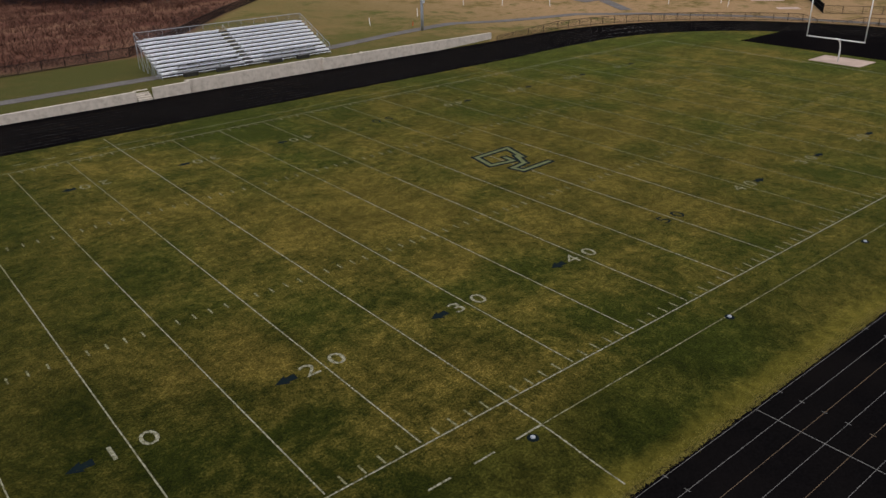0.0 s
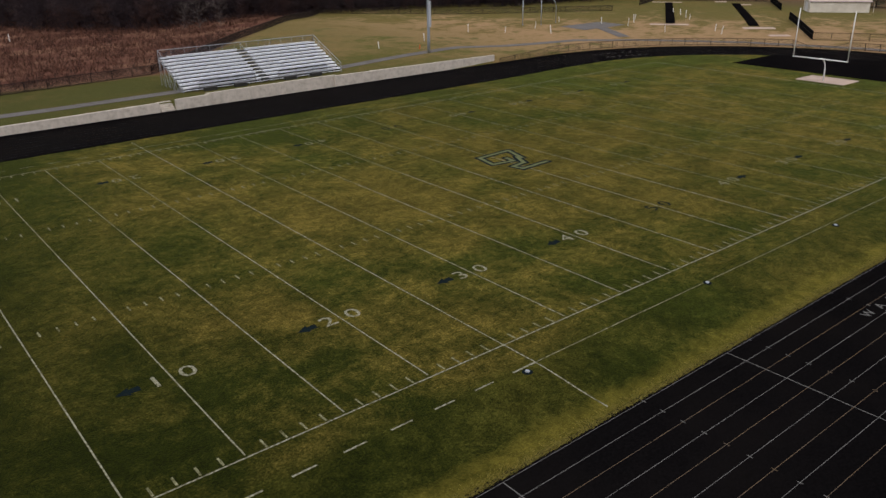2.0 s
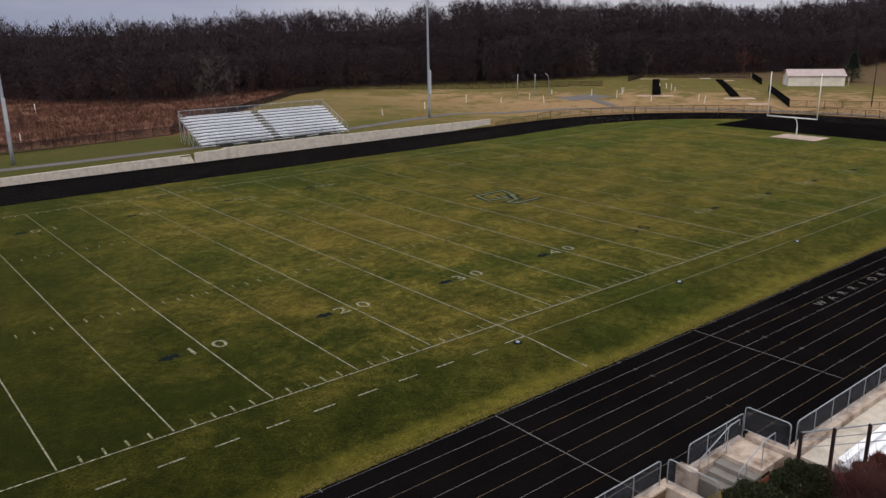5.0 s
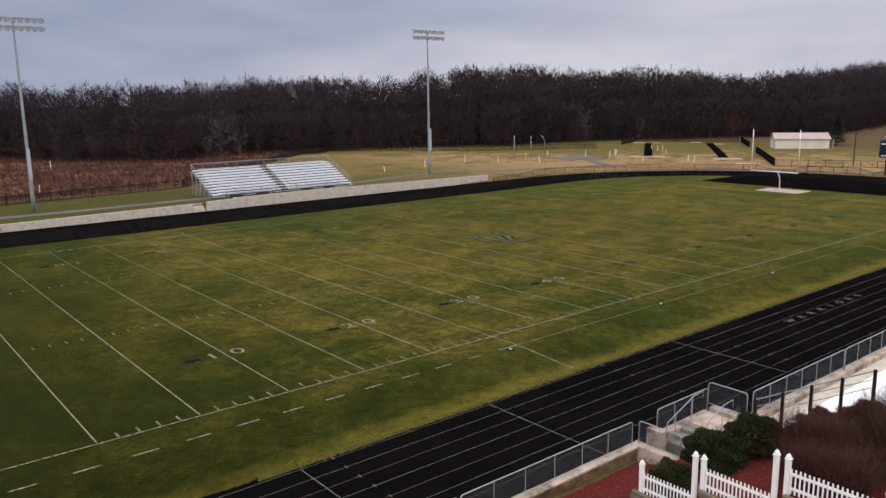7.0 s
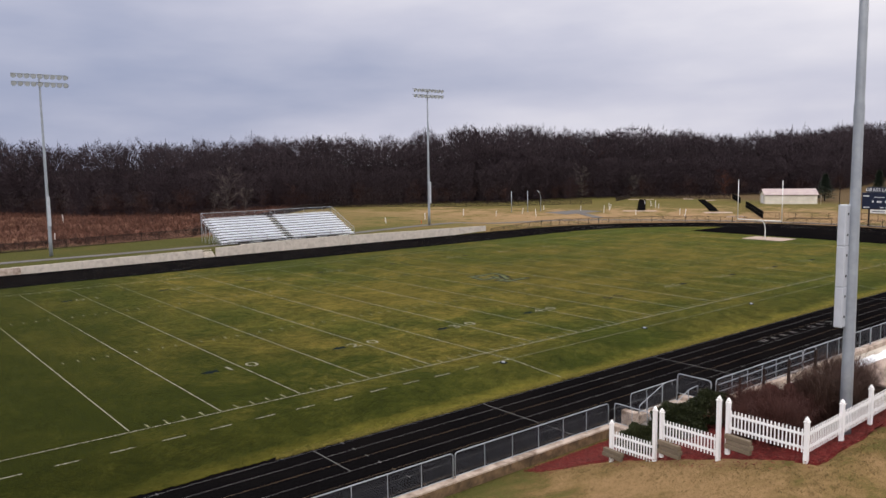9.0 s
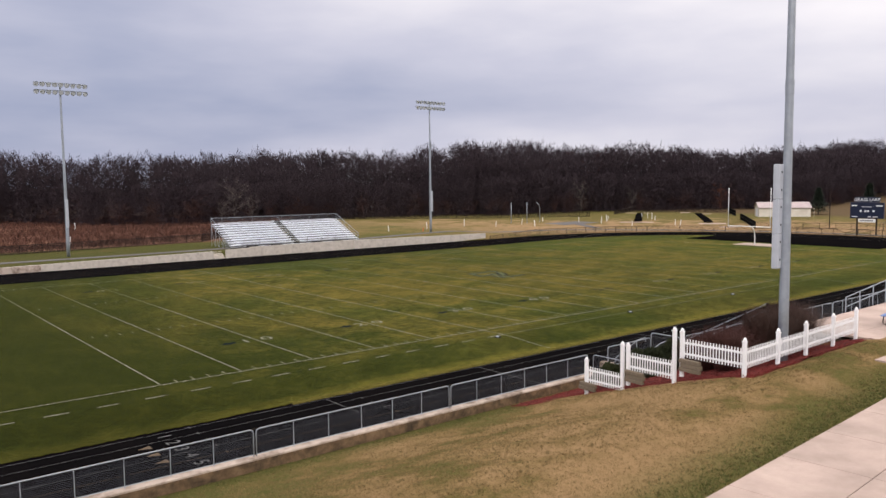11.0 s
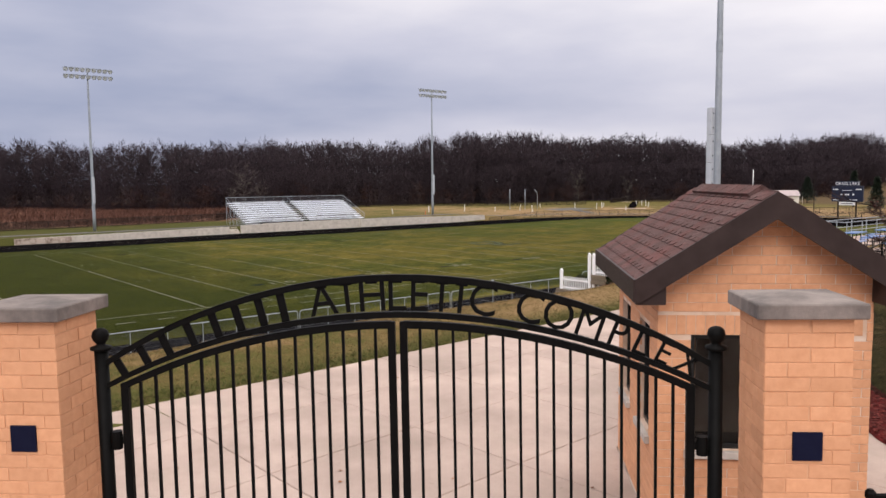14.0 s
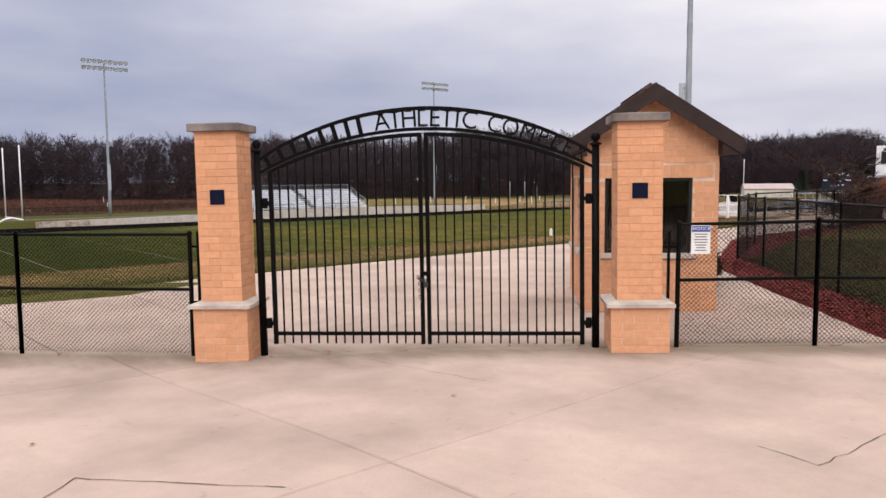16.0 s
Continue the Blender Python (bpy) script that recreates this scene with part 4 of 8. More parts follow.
forest("far_woods", wood_spots(), protos, M["wood"], "dense leafless grey-brown woods behind the meadow", rngw)
shrubs = [bare_tree(100 + k, 5.0, 5, 0.9, 0.02, 0.05, 16) for k in range(5)]
spots = []
x = -12.0
while x < 325:
    for k in range(3):
        px = x + rngw.uniform(-1, 1)
        py = wood_edge(px) + rngw.uniform(-5, 10)
        spots.append((px, py, height(px, py) - 0.2, rngw.uniform(0.6, 1.6)))
    x += 3.0
M["edge_brush"] = leaf_mat("reddish_edge_brush", (0.022, 0.012, 0.012), (0.078, 0.040, 0.034), 0.95)
forest("woodland_edge_brush", spots, shrubs, M["edge_brush"], "reddish-brown leafless brush along the edge of the woods", rngw)
far_line = [(290, 118), (360, 128), (470, 105), (600, 40), (660, -60)]
spots = []
for row in range(3):
    for x, y, dx, dy in along(far_line, 5.0):
        off = row * 9 + rngw.uniform(-3, 3)
        px, py = x - dy * off, y + dx * off
        spots.append((px, py, height(px, py) - 1.0, rngw.uniform(0.60, 0.95)))
forest("distant_woods", spots, [wood_tree(20 + k, 19.0, 70, 10) for k in range(4)], M["wood"], "distant leafless woods beyond the low hill", rngw)


def grass_tufts(name, spots, material, label, blades=4, tall=0.08, wide=0.006, lean=0.5, seed=3, category="grass"):
    """Blades of grass or dead stalks, one triangle each."""
    rng = np.random.default_rng(seed)
    p = np.repeat(np.asarray(spots, dtype=float), blades, axis=0)
    n = len(p)
    p[:, :2] += rng.normal(0, tall * 0.45, (n, 2))
    a = rng.uniform(0, 2 * np.pi, n)
    h = tall * rng.uniform(0.5, 1.3, n)
    w = wide * rng.uniform(0.7, 1.3, n)
    side = np.stack([np.cos(a) * w, np.sin(a) * w, np.zeros(n)], 1)
    tip = p + np.stack([rng.normal(0, lean, n) * h, rng.normal(0, lean, n) * h, h], 1)
    v = np.empty((n * 3, 3))
    v[0::3], v[1::3], v[2::3] = p - side, p + side, tip
    return soup(name, v, np.arange(n * 3).reshape(-1, 3), material, None, label, category)


# dead meadow stalks
M["stalk"] = leaf_mat("dead_meadow_stalks", (0.034, 0.014, 0.011), (0.145, 0.070, 0.048), 0.95)
rng2 = np.random.default_rng(11)
pts = []
while len(pts) < 26000:
    x, y = rng2.uniform(-120, 105), rng2.uniform(83.5, 215)
    if y - 1.18 * x < 42 or y < 84.2 + 0.1 * x or y > 150 + 62 - 0.38 * (x - 30):
        continue
    if noise.noise(Vector((x * 0.09, y * 0.16, 2))) + 0.5 * noise.noise(Vector((x * 0.3, y * 0.4, 5))) < rng2.uniform(-0.7, 0.4):
        continue
    pts.append((x, y, height(x, y)))
grass_tufts("dead_meadow", pts, M["stalk"], "reddish-brown dead goldenrod meadow", 5, 0.75, 0.06, 0.6, 5, "meadow")
spots = [(rngw.uniform(-90, 62), rngw.uniform(100, 165)) for _ in range(46)]
spots = [(x, y, height(x, y) - 0.1, rngw.uniform(0.35, 0.75)) for x, y in spots if y - 1.18 * x > 50]
forest("meadow_shrubs", spots, shrubs, M["brush"], "scattered leafless shrubs in the dead meadow", rngw)
spots = []
for x, y, dx, dy in along([(-40, 82.6), (0, 83.7), (12, 84.5), (37, 87.5), (45, 96), (63, 116)], 0.55):
    spots.append((x, y + rngw.uniform(0.3, 4.5), height(x, y) - 0.1, rngw.uniform(0.18, 0.40)))
forest("fence_brush", spots, shrubs, M["brush"], "low dark brush grown along the meadow fence", rngw)
M["pale_twig"] = leaf_mat("pale_grey_twigs", (0.062, 0.051, 0.048), (0.150, 0.128, 0.116), 0.95)


def single_tree(name, label, x, y, s, seed, high, twigs, spread, fork, material, group=""):
    v, f = bare_tree(seed, high, twigs, spread, fork, 0.10, 14)
    root = thing(name, label, "tree", Matrix.Translation((x, y, height(x, y) - 0.1)), group)
    soup("crown", v * s, f, material, root, "", "", "")
    return root


for x, y, s, sd in ((63.6, 132.0, 1.12, 41), (68.4, 132.5, 0.72, 43), (61.0, 133.5, 0.62, 42)):
    single_tree("bare_tree", "pale grey leafless tree at the meadow's edge", x, y, s, sd, 10.0, 16, 0.9, 0.05, M["pale_twig"])
for x, y, s, sd in ((174.0, 121.5, 1.05, 45), (194.0, 117.5, 0.8, 48)):
    single_tree("bare_tree", "pale leafless tree before the woods", x, y, s, sd, 10.0, 16, 0.8, 0.05, M["pale_twig"])
M["rust_leaf"] = leaf_mat("rust_leaves", (0.055, 0.020, 0.014), (0.13, 0.046, 0.028))
single_tree("oak_tree", "oak holding rust-red leaves among the woods", 190, 131, 0.92, 46, 20.0, 16, 0.7, 0.55, M["rust_leaf"])
single_tree("oak_tree", "low oak with brown leaves beside the shed", 205, 92, 1.0, 47, 9.0, 16, 0.9, 0.2, M["rust_leaf"])


def conifer(label, x, y, high, wide, seed):
    rng = np.random.default_rng(seed)
    root = thing("pine_tree", label, "tree", Matrix.Translation((x, y, height(x, y) - 0.1)), "pines by the scoreboard")
    bm = bmesh.new()
    tube(bm, [(0, 0, 0), (0, 0, high * 0.9)], 0.18, 6, 0.03)
    part("trunk", bm, M["bark"], root)
    n = 3600
    t = rng.uniform(0.06, 1, n) ** 0.8
    a = rng.uniform(0, 2 * np.pi, n)
    lay = 0.75 + 0.25 * np.sin(t * 40 + a * 2)
    r = wide * (1 - t) * lay * rng.uniform(0.35, 1.05, n) + 0.1
    p = np.stack([r * np.cos(a), r * np.sin(a), t * high], 1)
    out = np.stack([np.cos(a), np.sin(a), rng.uniform(-0.5, 0.25, n)], 1) * 0.55
    side = np.stack([-np.sin(a), np.cos(a), rng.uniform(-0.3, 0.3, n)], 1) * 0.13
    v = np.empty((n * 3, 3))
    v[0::3], v[1::3], v[2::3] = p - side, p + side, p + out
    soup("needles", v, np.arange(n * 3).reshape(-1, 3), M["needle"], root, "", "", "")


M["needle"] = leaf_mat("pine_needles", (0.008, 0.016, 0.010), (0.028, 0.042, 0.024))
conifer("dark green pine on the slope by the shed", 205, 62, 7.6, 4.0, 1)
conifer("dark green pine behind the scoreboard", 178, 37.5, 9.0, 3.2, 2)
conifer("dark green pine behind the scoreboard", 160, 25.0, 7.6, 2.8, 3)


# ---- far retaining wall, bleacher and lamps ----
def wall_run(name, pts, mat, thick=0.3, label=""):
    """An upright wall along points (x, y, z_top) at a constant thickness, down to below the ground."""
    bm = bmesh.new()
    rows = []
    for x, y, z in pts:
        rows.append([bm.verts.new(p) for p in ((x, y, -0.2), (x, y, z), (x, y + thick, z), (x, y + thick, -0.2))])
    for a, b in zip(rows, rows[1:]):
        for k in range(3):
            bm.faces.new((a[k], b[k], b[k + 1], a[k + 1]))
    bm.faces.new(rows[0])
    bm.faces.new(rows[-1][::-1])
    bmesh.ops.recalc_face_normals(bm, faces=bm.faces)
    return bm


wall_far = part("wall_far", wall_run("w", [(1.2, 65.35, 0.80), (12, 65.35, 0.92), (30.3, 65.35, 1.10)], "old_concrete"), M["old_concrete"])
tagged(wall_far, "stained concrete retaining wall along the far straight", "wall", "", "structure")
part("wall_section", wall_run("w", [(32.2, 65.35, 1.22), (36.2, 65.35, 1.28)], "old_concrete", 0.3), M["old_concrete"], wall_far)
part("wall_section", wall_run("w", [(36.2, 65.9, 1.34), (54.2, 65.9, 1.44)], "old_concrete"), M["old_concrete"], wall_far)
part("wall_section", wall_run("w", [(54.2, 65.35, 1.42), (60.2, 65.45, 1.34)], "old_concrete"), M["old_concrete"], wall_far)
part("wall_section", wall_run("w", [(60.2, 65.75, 1.32), (83.3, 66.2, 1.05)], "old_concrete"), M["old_concrete"], wall_far)
bm = bmesh.new()
for k in range(5):
    box(bm, 30.5, 32.1, 65.5 + 0.3 * k, 65.8 + 0.3 * k, -0.1, 0.16 + 0.18 * k)
part("wall_steps", bm, M["old_concrete"], wall_far)
bm = bmesh.new()
box(bm, 54.0, 54.2, 65.35, 66.3, -0.2, 1.42)
box(bm, 36.2, 36.4, 65.35, 66.3, -0.2, 1.32)
box(bm, 60.0, 60.2, 65.5, 66.3, -0.2, 1.34)
part("wall_return", bm, M["old_concrete"], wall_far)
bm = bmesh.new()
box(bm, 1.1, 8.0, 65.29, 65.34, 0.02, 0.82)
part("white_panel", bm, M["curb"], wall_far, "white painted end of the wall")


def bar(bm, p, q, r, sides=6):
    tube(bm, [p, q], r, sides)


def bleacher(name, label, length, rows, run, rise, z0, m):
    """Aluminium bleacher facing -y: seat planks, foot planks, open frames, guard rails and a middle aisle. Origin at its front left ground."""
    root = thing(name, label, "bleacher", m)
    mid = length * 0.49
    for k in range(rows):
        y, z = k * run, z0 + k * rise
        for xa, xb in ((0.9, mid - 0.55), (mid + 0.55, length - 0.9)):
            bm = bmesh.new()
            box(bm, xa, xb, y + 0.12, y + 0.37, z + 0.38, z + 0.43)
            bevelled(bm, 0.012)
            part("seat_plank", bm, M["alu"], root)
        bm = bmesh.new()
        box(bm, 0, length, y - 0.28 if k else y - 0.05, y + 0.10, z - 0.03, z)
        part("foot_plank", bm, M["alu"], root)
        for xa, xb in ((0.05, mid - 0.56), (mid + 0.56, length - 0.05)):
            bm = bmesh.new()
            box(bm, xa, xb, y + 0.38, y + 0.40, z + 0.14, z + 0.30)
            part("riser_board", bm, M["alu"], root)
            # solid dark strip puts the shade of the open gap under each row
            bm = bmesh.new()
            box(bm, xa, xb, y + 0.41, y + 0.43, z + 0.0, z + 0.13)
            part("riser_gap", bm, M["steel_dark"], root, "dark strip painted as shade under the row")
        bm = bmesh.new()
        box(bm, mid - 0.54, mid + 0.54, y + 0.10, y + 0.42, z + 0.005, z + 0.20)
        part("aisle_step", bm, M["steel_dark"], root, "dark aisle step")
        if k:
            bm = bmesh.new()
            box(bm, mid - 0.5, mid + 0.5, y - 0.35, y - 0.06, z - rise / 2 - 0.02, z - rise / 2)
            part("aisle_step", bm, M["steel_dark"], root, "dark aisle step")
    n = max(2, round(length / 1.83))
    for i in range(n + 1):
        x = length * i / n
        bm = bmesh.new()
        depth = rows * run
        bar(bm, (x, 0.1, z0 - 0.05), (x, depth, z0 + (rows - 0.6) * rise), 0.035)
        bar(bm, (x, 0.1, 0), (x, 0.1, z0), 0.03)
        for k in range(2, rows + 1, 2):
            bar(bm, (x, k * run, 0), (x, k * run, z0 + k * rise - 0.2), 0.03)
            bar(bm, (x, (k - 2) * run + 0.1, 0.05), (x, k * run, z0 + k * rise - 0.25), 0.02)
        part("support_frame", bm, M["galv"], root)
    top = z0 + (rows - 1) * rise + 1.2
    yb = rows * run + 0.05
    bm = bmesh.new()
    bar(bm, (0, yb, top), (length, yb, top), 0.035, 8)
    bar(bm, (0, yb, top - 0.95), (length, yb, top - 0.95), 0.025)
    for i in range(n + 1):
        bar(bm, (length * i / n, yb, top - 1.7), (length * i / n, yb, top), 0.015)
    rail = part("back_rail", bm, M["galv"], root)
    bm = bmesh.new()
    k = 0
    while k * 0.14 < length:
        bar(bm, (k * 0.14, yb, top - 0.95), (min(length, k * 0.14 + 0.95), yb, top), 0.006, 3)
        bar(bm, (min(length, k * 0.14 + 0.95), yb + 0.006, top - 0.95), (k * 0.14, yb + 0.006, top), 0.006, 3)
        k += 1
    part("chain_link", bm, M["wire"], rail)
    for x in (0, length):
        bm = bmesh.new()
        bar(bm, (x, 0.2, z0 + 1.0), (x, yb, top), 0.035, 8)
        bar(bm, (x, 0.2, z0 + 0.5), (x, yb, top - 0.5), 0.022)
        for k in range(0, rows + 1, 2):
            t = k / rows
            bar(bm, (x, 0.2 + (yb - 0.2) * t, z0 + (rows - 0.5) * rise * t), (x, 0.2 + (yb - 0.2) * t, z0 + 1.0 + (top - z0 - 1.0) * t), 0.025)
        part("side_rail", bm, M["galv"], root)
    bm = bmesh.new()
    for x in (mid - 0.05,):
        bar(bm, (x, 1.0, z0 + rise + 0.95), (x, yb - 0.6, top - 0.15), 0.03, 8)
        for k in range(1, rows, 2):
            bar(bm, (x, k * run + 0.2, z0 + k * rise), (x, k * run + 0.2, z0 + k * rise + 0.97), 0.022)
    part("aisle_rail", bm, M["galv"], root)
    # four dark boxes along the foot of the front row
    for x in (3.3, 7.4, 14.6, 18.5):
        bm = bmesh.new()
        box(bm, x - 0.85, x + 0.85, -0.55, -0.08, z0 - 0.42, z0 + 0.20)
        bevelled(bm, 0.02)
        part("front_step", bm, M["steel_dark"], root, "dark box before the front row")
    # front guard rails with gaps
    for xa, xb in ((2.0, 4.6), (4.6, 7.2), (7.2, 9.6), (13.0, 15.6), (15.6, 18.2), (18.2, 20.4)):
        if xb > length:
            continue
        bm = bmesh.new()
        bar(bm, (xa, -0.1, z0 + 0.95), (xb, -0.1, z0 + 0.95), 0.036)
        bar(bm, (xa, -0.1, z0 + 0.5), (xb, -0.1, z0 + 0.5), 0.02)
        for x in (xa, xb):
            bar(bm, (x, -0.1, z0 - 0.2), (x, -0.1, z0 + 0.95), 0.025)
        part("front_rail", bm, M["steel_dark"], root)
    return root


bleacher("bleacher", "aluminium bleacher with empty seats behind the far wall", 22.9, 10, 0.73, 0.33, 0.75, Matrix.Translation((35.25, 70.4, 0.35)))


def stadium_lamp(label, x, y, z, top, face, box_at=(0.0, -0.40, 2.1), foot=0.235):
    """A tall galvanised pole with two rows of flood lamps and control boxes near its foot."""
    root = thing("stadium_lamp", label, "flood lamp", Matrix.Translation((x, y, z)), "flood lamp poles")
    h = top - z
    bm = bmesh.new()
    n = 10
    tube(bm, [(0, 0, h * k / n) for k in range(n + 1)], foot, 14, foot * 0.45)
    pole = part("pole", bm, M["galv"], root, "", True)
    for zz in (h * 0.42, h * 0.74):
        bm = bmesh.new()
        rr = foot - 0.55 * foot * zz / h
        tube(bm, [(0, 0, zz - 0.25), (0, 0, zz + 0.25)], rr + 0.012, 14)
        part("sleeve", bm, M["galv"], pole)
    for k in range(3):
        bm = bmesh.new()
        box(bm, -0.17, 0.17, -0.12, 0.12, 0, 1.27)
        bevelled(bm, 0.02)
        bx = part("control_box", bm, M["box_grey"], root, "pale grey control box")
        bx.matrix_local = Matrix.Translation((box_at[0], box_at[1], box_at[2] + 1.28 * k))
        for q in (0.3, 0.95):
            bm = bmesh.new()
            box(bm, -0.03, 0.03, -0.135, -0.12, q, q + 0.07)
            part("latch", bm, M["steel_dark"], bx)
    for row, zz in ((0, h - 0.15), (1, h - 1.15)):
        bm = bmesh.new()
        box(bm, -3.25, 3.25, -0.07, 0.07, zz - 0.07, zz + 0.07)
        part("cross_arm", bm, M["galv"], root)
        for k in range(9):
            cx = -3.05 + k * 6.1 / 8
            m = Matrix.Translation((cx, 0.12 * face[1], zz - 0.12)) @ Vector((face[0], face[1], -0.45)).to_track_quat("Z", "Y").to_matrix().to_4x4()
            bm = bmesh.new()
            lathe(bm, [(0.06, -0.10), (0.10, 0.0), (0.20, 0.12), (0.31, 0.34), (0.335, 0.42), (0.30, 0.40), (0.18, 0.2)], 14)
            lamp = part("lamp_head", bm, M["galv"], root, "", True)
            lamp.matrix_local = m
            bm = bmesh.new()
            lathe(bm, [(0.295, 0.385), (0.298, 0.39)], 14)
            part("lens", bm, M["lamp_glass"], lamp, "unlit lens with sky glare in its pale colour")
    return root


# the lens colour is pale to carry the sky's reflection
M["lamp_glass"] = surf("unlit_lamp_lens", (0.55, 0.59, 0.63), (0.70, 0.73, 0.76), 3.0, 0.12, 0.0, spec=0.7)
stadium_lamp("tall galvanised flood lamp pole behind the far wall", 13.5, 74.9, 0.9, 24.6, (0, -1), (0.0, -0.40, 4.0))
stadium_lamp("tall galvanised flood lamp pole on the practice lawn", 77.0, 74.65, 1.15, 25.7, (0, -1), (0.0, -0.40, 4.0))
stadium_lamp("galvanised flood lamp pole behind the white picket fence", 14.0, -26.58, 3.75, 27.8, (0, 1), (-0.27, 0.19, 3.5), 0.185)


def goal_post(label, x, face):
    """White gooseneck goal with uprights; its foot stands outside the end line."""
    root = thing("goal_post", label, "goal post", Matrix.Translation((x, 24.2, 0.02)), "goal posts")
    bm = bmesh.new()
    arc = [(face * 1.9, 0, 0)] + [(face * (1.9 - 1.75 * (1 - math.cos(a))), 0, 1.35 + 1.72 * math.sin(a)) for a in (math.pi / 2 * k / 8 for k in range(9))]
    tube(bm, arc, 0.085, 10)
    part("gooseneck", bm, M["white_paint"], root, "", True)
    bm = bmesh.new()
    tube(bm, [(0, -3.62, 3.05), (0, 3.62, 3.05)], 0.075, 10)
    part("crossbar", bm, M["white_paint"], root, "", True)
    for y in (-3.55, 3.55):
        bm = bmesh.new()
        tube(bm, [(0, y, 3.0), (0, y, 9.15)], 0.055, 8)
        part("upright", bm, M["white_paint"], root, "", True)
    return root


goal_post("white football goal post at the bend with the black jump area", 101.4, 1)
goal_post("white football goal post at the near bend", -8.75, -1)
bm = bmesh.new()
box(bm, 102.0, 106.4, 20.9, 27.3, 0.0, 0.07)
bevelled(bm, 0.02)
tagged(part("jump_board_pad", bm, M["concrete"]), "pale concrete pad beside the black jump area", "pavement", "", "structure")


# ---- fences ----
def fence_panel(bm_wire, p, q, z0p, z0q, h, gap=0.055, r=0.0022):
    """Diagonal wires of one chain-link panel between two posts."""
    p, q = Vector(p), Vector(q)
    ln = (q - p).length
    k = -int(h / gap)
    d = (q - p) / ln

    def at(s, z):
        return Vector((p.x + d.x * s, p.y + d.y * s, z0p + (z0q - z0p) * s / ln + z))

    while k * gap < ln:
        for flip in (0, 1):
            s0, s1, a, b = k * gap, k * gap + h, 0.0, h
            if s0 < 0:
                a, s0 = -s0, 0.0
            if s1 > ln:
                b, s1 = h - (s1 - ln), ln
            if s1 - s0 > 0.01:
                if flip:
                    tube(bm_wire, [at(s0, h - a), at(s1, h - b)], r, 3, None, False)
                else:
                    tube(bm_wire, [at(s0, a), at(s1, b)], r, 3, None, False)
        k += 1


def chain_fence(name, label, pts, h, post_mat, wire_mat, spacing, post_r=0.03, rails=("top",), gap=0.055, wire_r=0.0022, mesh=True, group="", cap=True, ground=None):
    """A chain-link fence along corners (x, y, z): posts, rails and a wire mesh a bay."""
    root = thing(name, label, "fence", None, group)
    for (x0, y0, z0), (x1, y1, z1) in zip(pts, pts[1:]):
        ln = math.hypot(x1 - x0, y1 - y0)
        n = max(1, round(ln / spacing))

        def at(t):
            x, y = x0 + (x1 - x0) * t, y0 + (y1 - y0) * t
            return Vector((x, y, z0 + (z1 - z0) * t if ground is None else ground(x, y)))

        for i in range(n + 1):
            p = at(i / n)
            bm = bmesh.new()
            tube(bm, [p + Vector((0, 0, -0.05)), p + Vector((0, 0, h + 0.02))], post_r, 8)
            if cap:
                lathe(bm, [(post_r * 1.25, h + 0.0), (post_r * 1.25, h + 0.03), (post_r * 0.6, h + 0.055)], 8, Matrix.Translation(p))
            part("post", bm, post_mat, root)
        for i in range(n):
            p, q = at(i / n), at((i + 1) / n)
            for rr in rails:
                zz = {"top": h, "mid": h * 0.55, "low": 0.08}[rr]
                bm = bmesh.new()
                bar(bm, p + Vector((0, 0, zz)), q + Vector((0, 0, zz)), post_r * 0.72, 6)
                part("rail", bm, post_mat, root)
            if mesh:
                bm = bmesh.new()
                fence_panel(bm, p, q, p.z + 0.04, q.z + 0.04, h - 0.05, gap, wire_r)
                part("wire_mesh", bm, wire_mat, root)
    return root


def bend_points(r, a0, a1, n):
    return [(OVAL_X1 + r * math.cos(radians(a0 + (a1 - a0) * k / n)), OVAL_Y + r * math.sin(radians(a0 + (a1 - a0) * k / n))) for k in range(n + 1)]


far_fence = [(84.3, 66.0)] + bend_points(42.2, 84, -60, 48)
chain_fence("track_fence", "low brown chain-link fence round the far bend", [(x, y, height(x, y)) for x, y in far_fence], 1.15, M["brown_fence"], M["brown_fence"], 3.0, 0.045, ("top", "low"), 0.16, 0.007, True, "", False)
chain_fence("meadow_fence", "dark chain-link fence before the dead meadow", [(-70, 81, 1.2), (0, 82.5, 1.2), (12, 83.3, 1.2), (37, 86.0, 1.25), (46, 94, 1.25), (63, 113, 1.3), (103, 152, 1.4)], 1.25, M["brown_fence"], M["brown_fence"], 2.9, 0.055, ("top", "low"), 0.13, 0.015, True, "", False, lambda x, y: height(x, y) - 0.02)
chain_fence("practice_fence", "dark chain-link fence round the practice lawn", [(103, 152, 1), (122, 125, 1), (155, 102, 1)], 1.25, M["brown_fence"], M["brown_fence"], 2.9, 0.055, ("top", "low"), 0.16, 0.014, True, "", False, lambda x, y: height(x, y) - 0.02)
chain_fence("practice_fence", "dark chain-link fence round the practice lawn", [(172, 107, 1), (188, 114, 1), (203, 89, 1)], 1.3, M["brown_fence"], M["brown_fence"], 2.9, 0.055, ("top", "low"), 0.16, 0.014, True, "", False, lambda x, y: height(x, y) - 0.02)
chain_fence("screen_fence", "black fabric-screened fence beside the runways", [(166, 63.0, 1), (141, 45, 1)], 1.6, M["black"], M["black_wire"], 2.5, 0.05, ("top", "mid", "low"), 0.05, 0.012, True, "", False, lambda x, y: height(x, y) - 0.02)
chain_fence("screen_fence", "black fabric-screened fence behind the runways", [(203, 88.3, 1), (183, 74.2, 1)], 1.6, M["black"], M["black_wire"], 2.5, 0.05, ("top", "mid", "low"), 0.05, 0.012, True, "", False, lambda x, y: height(x, y) - 0.02)
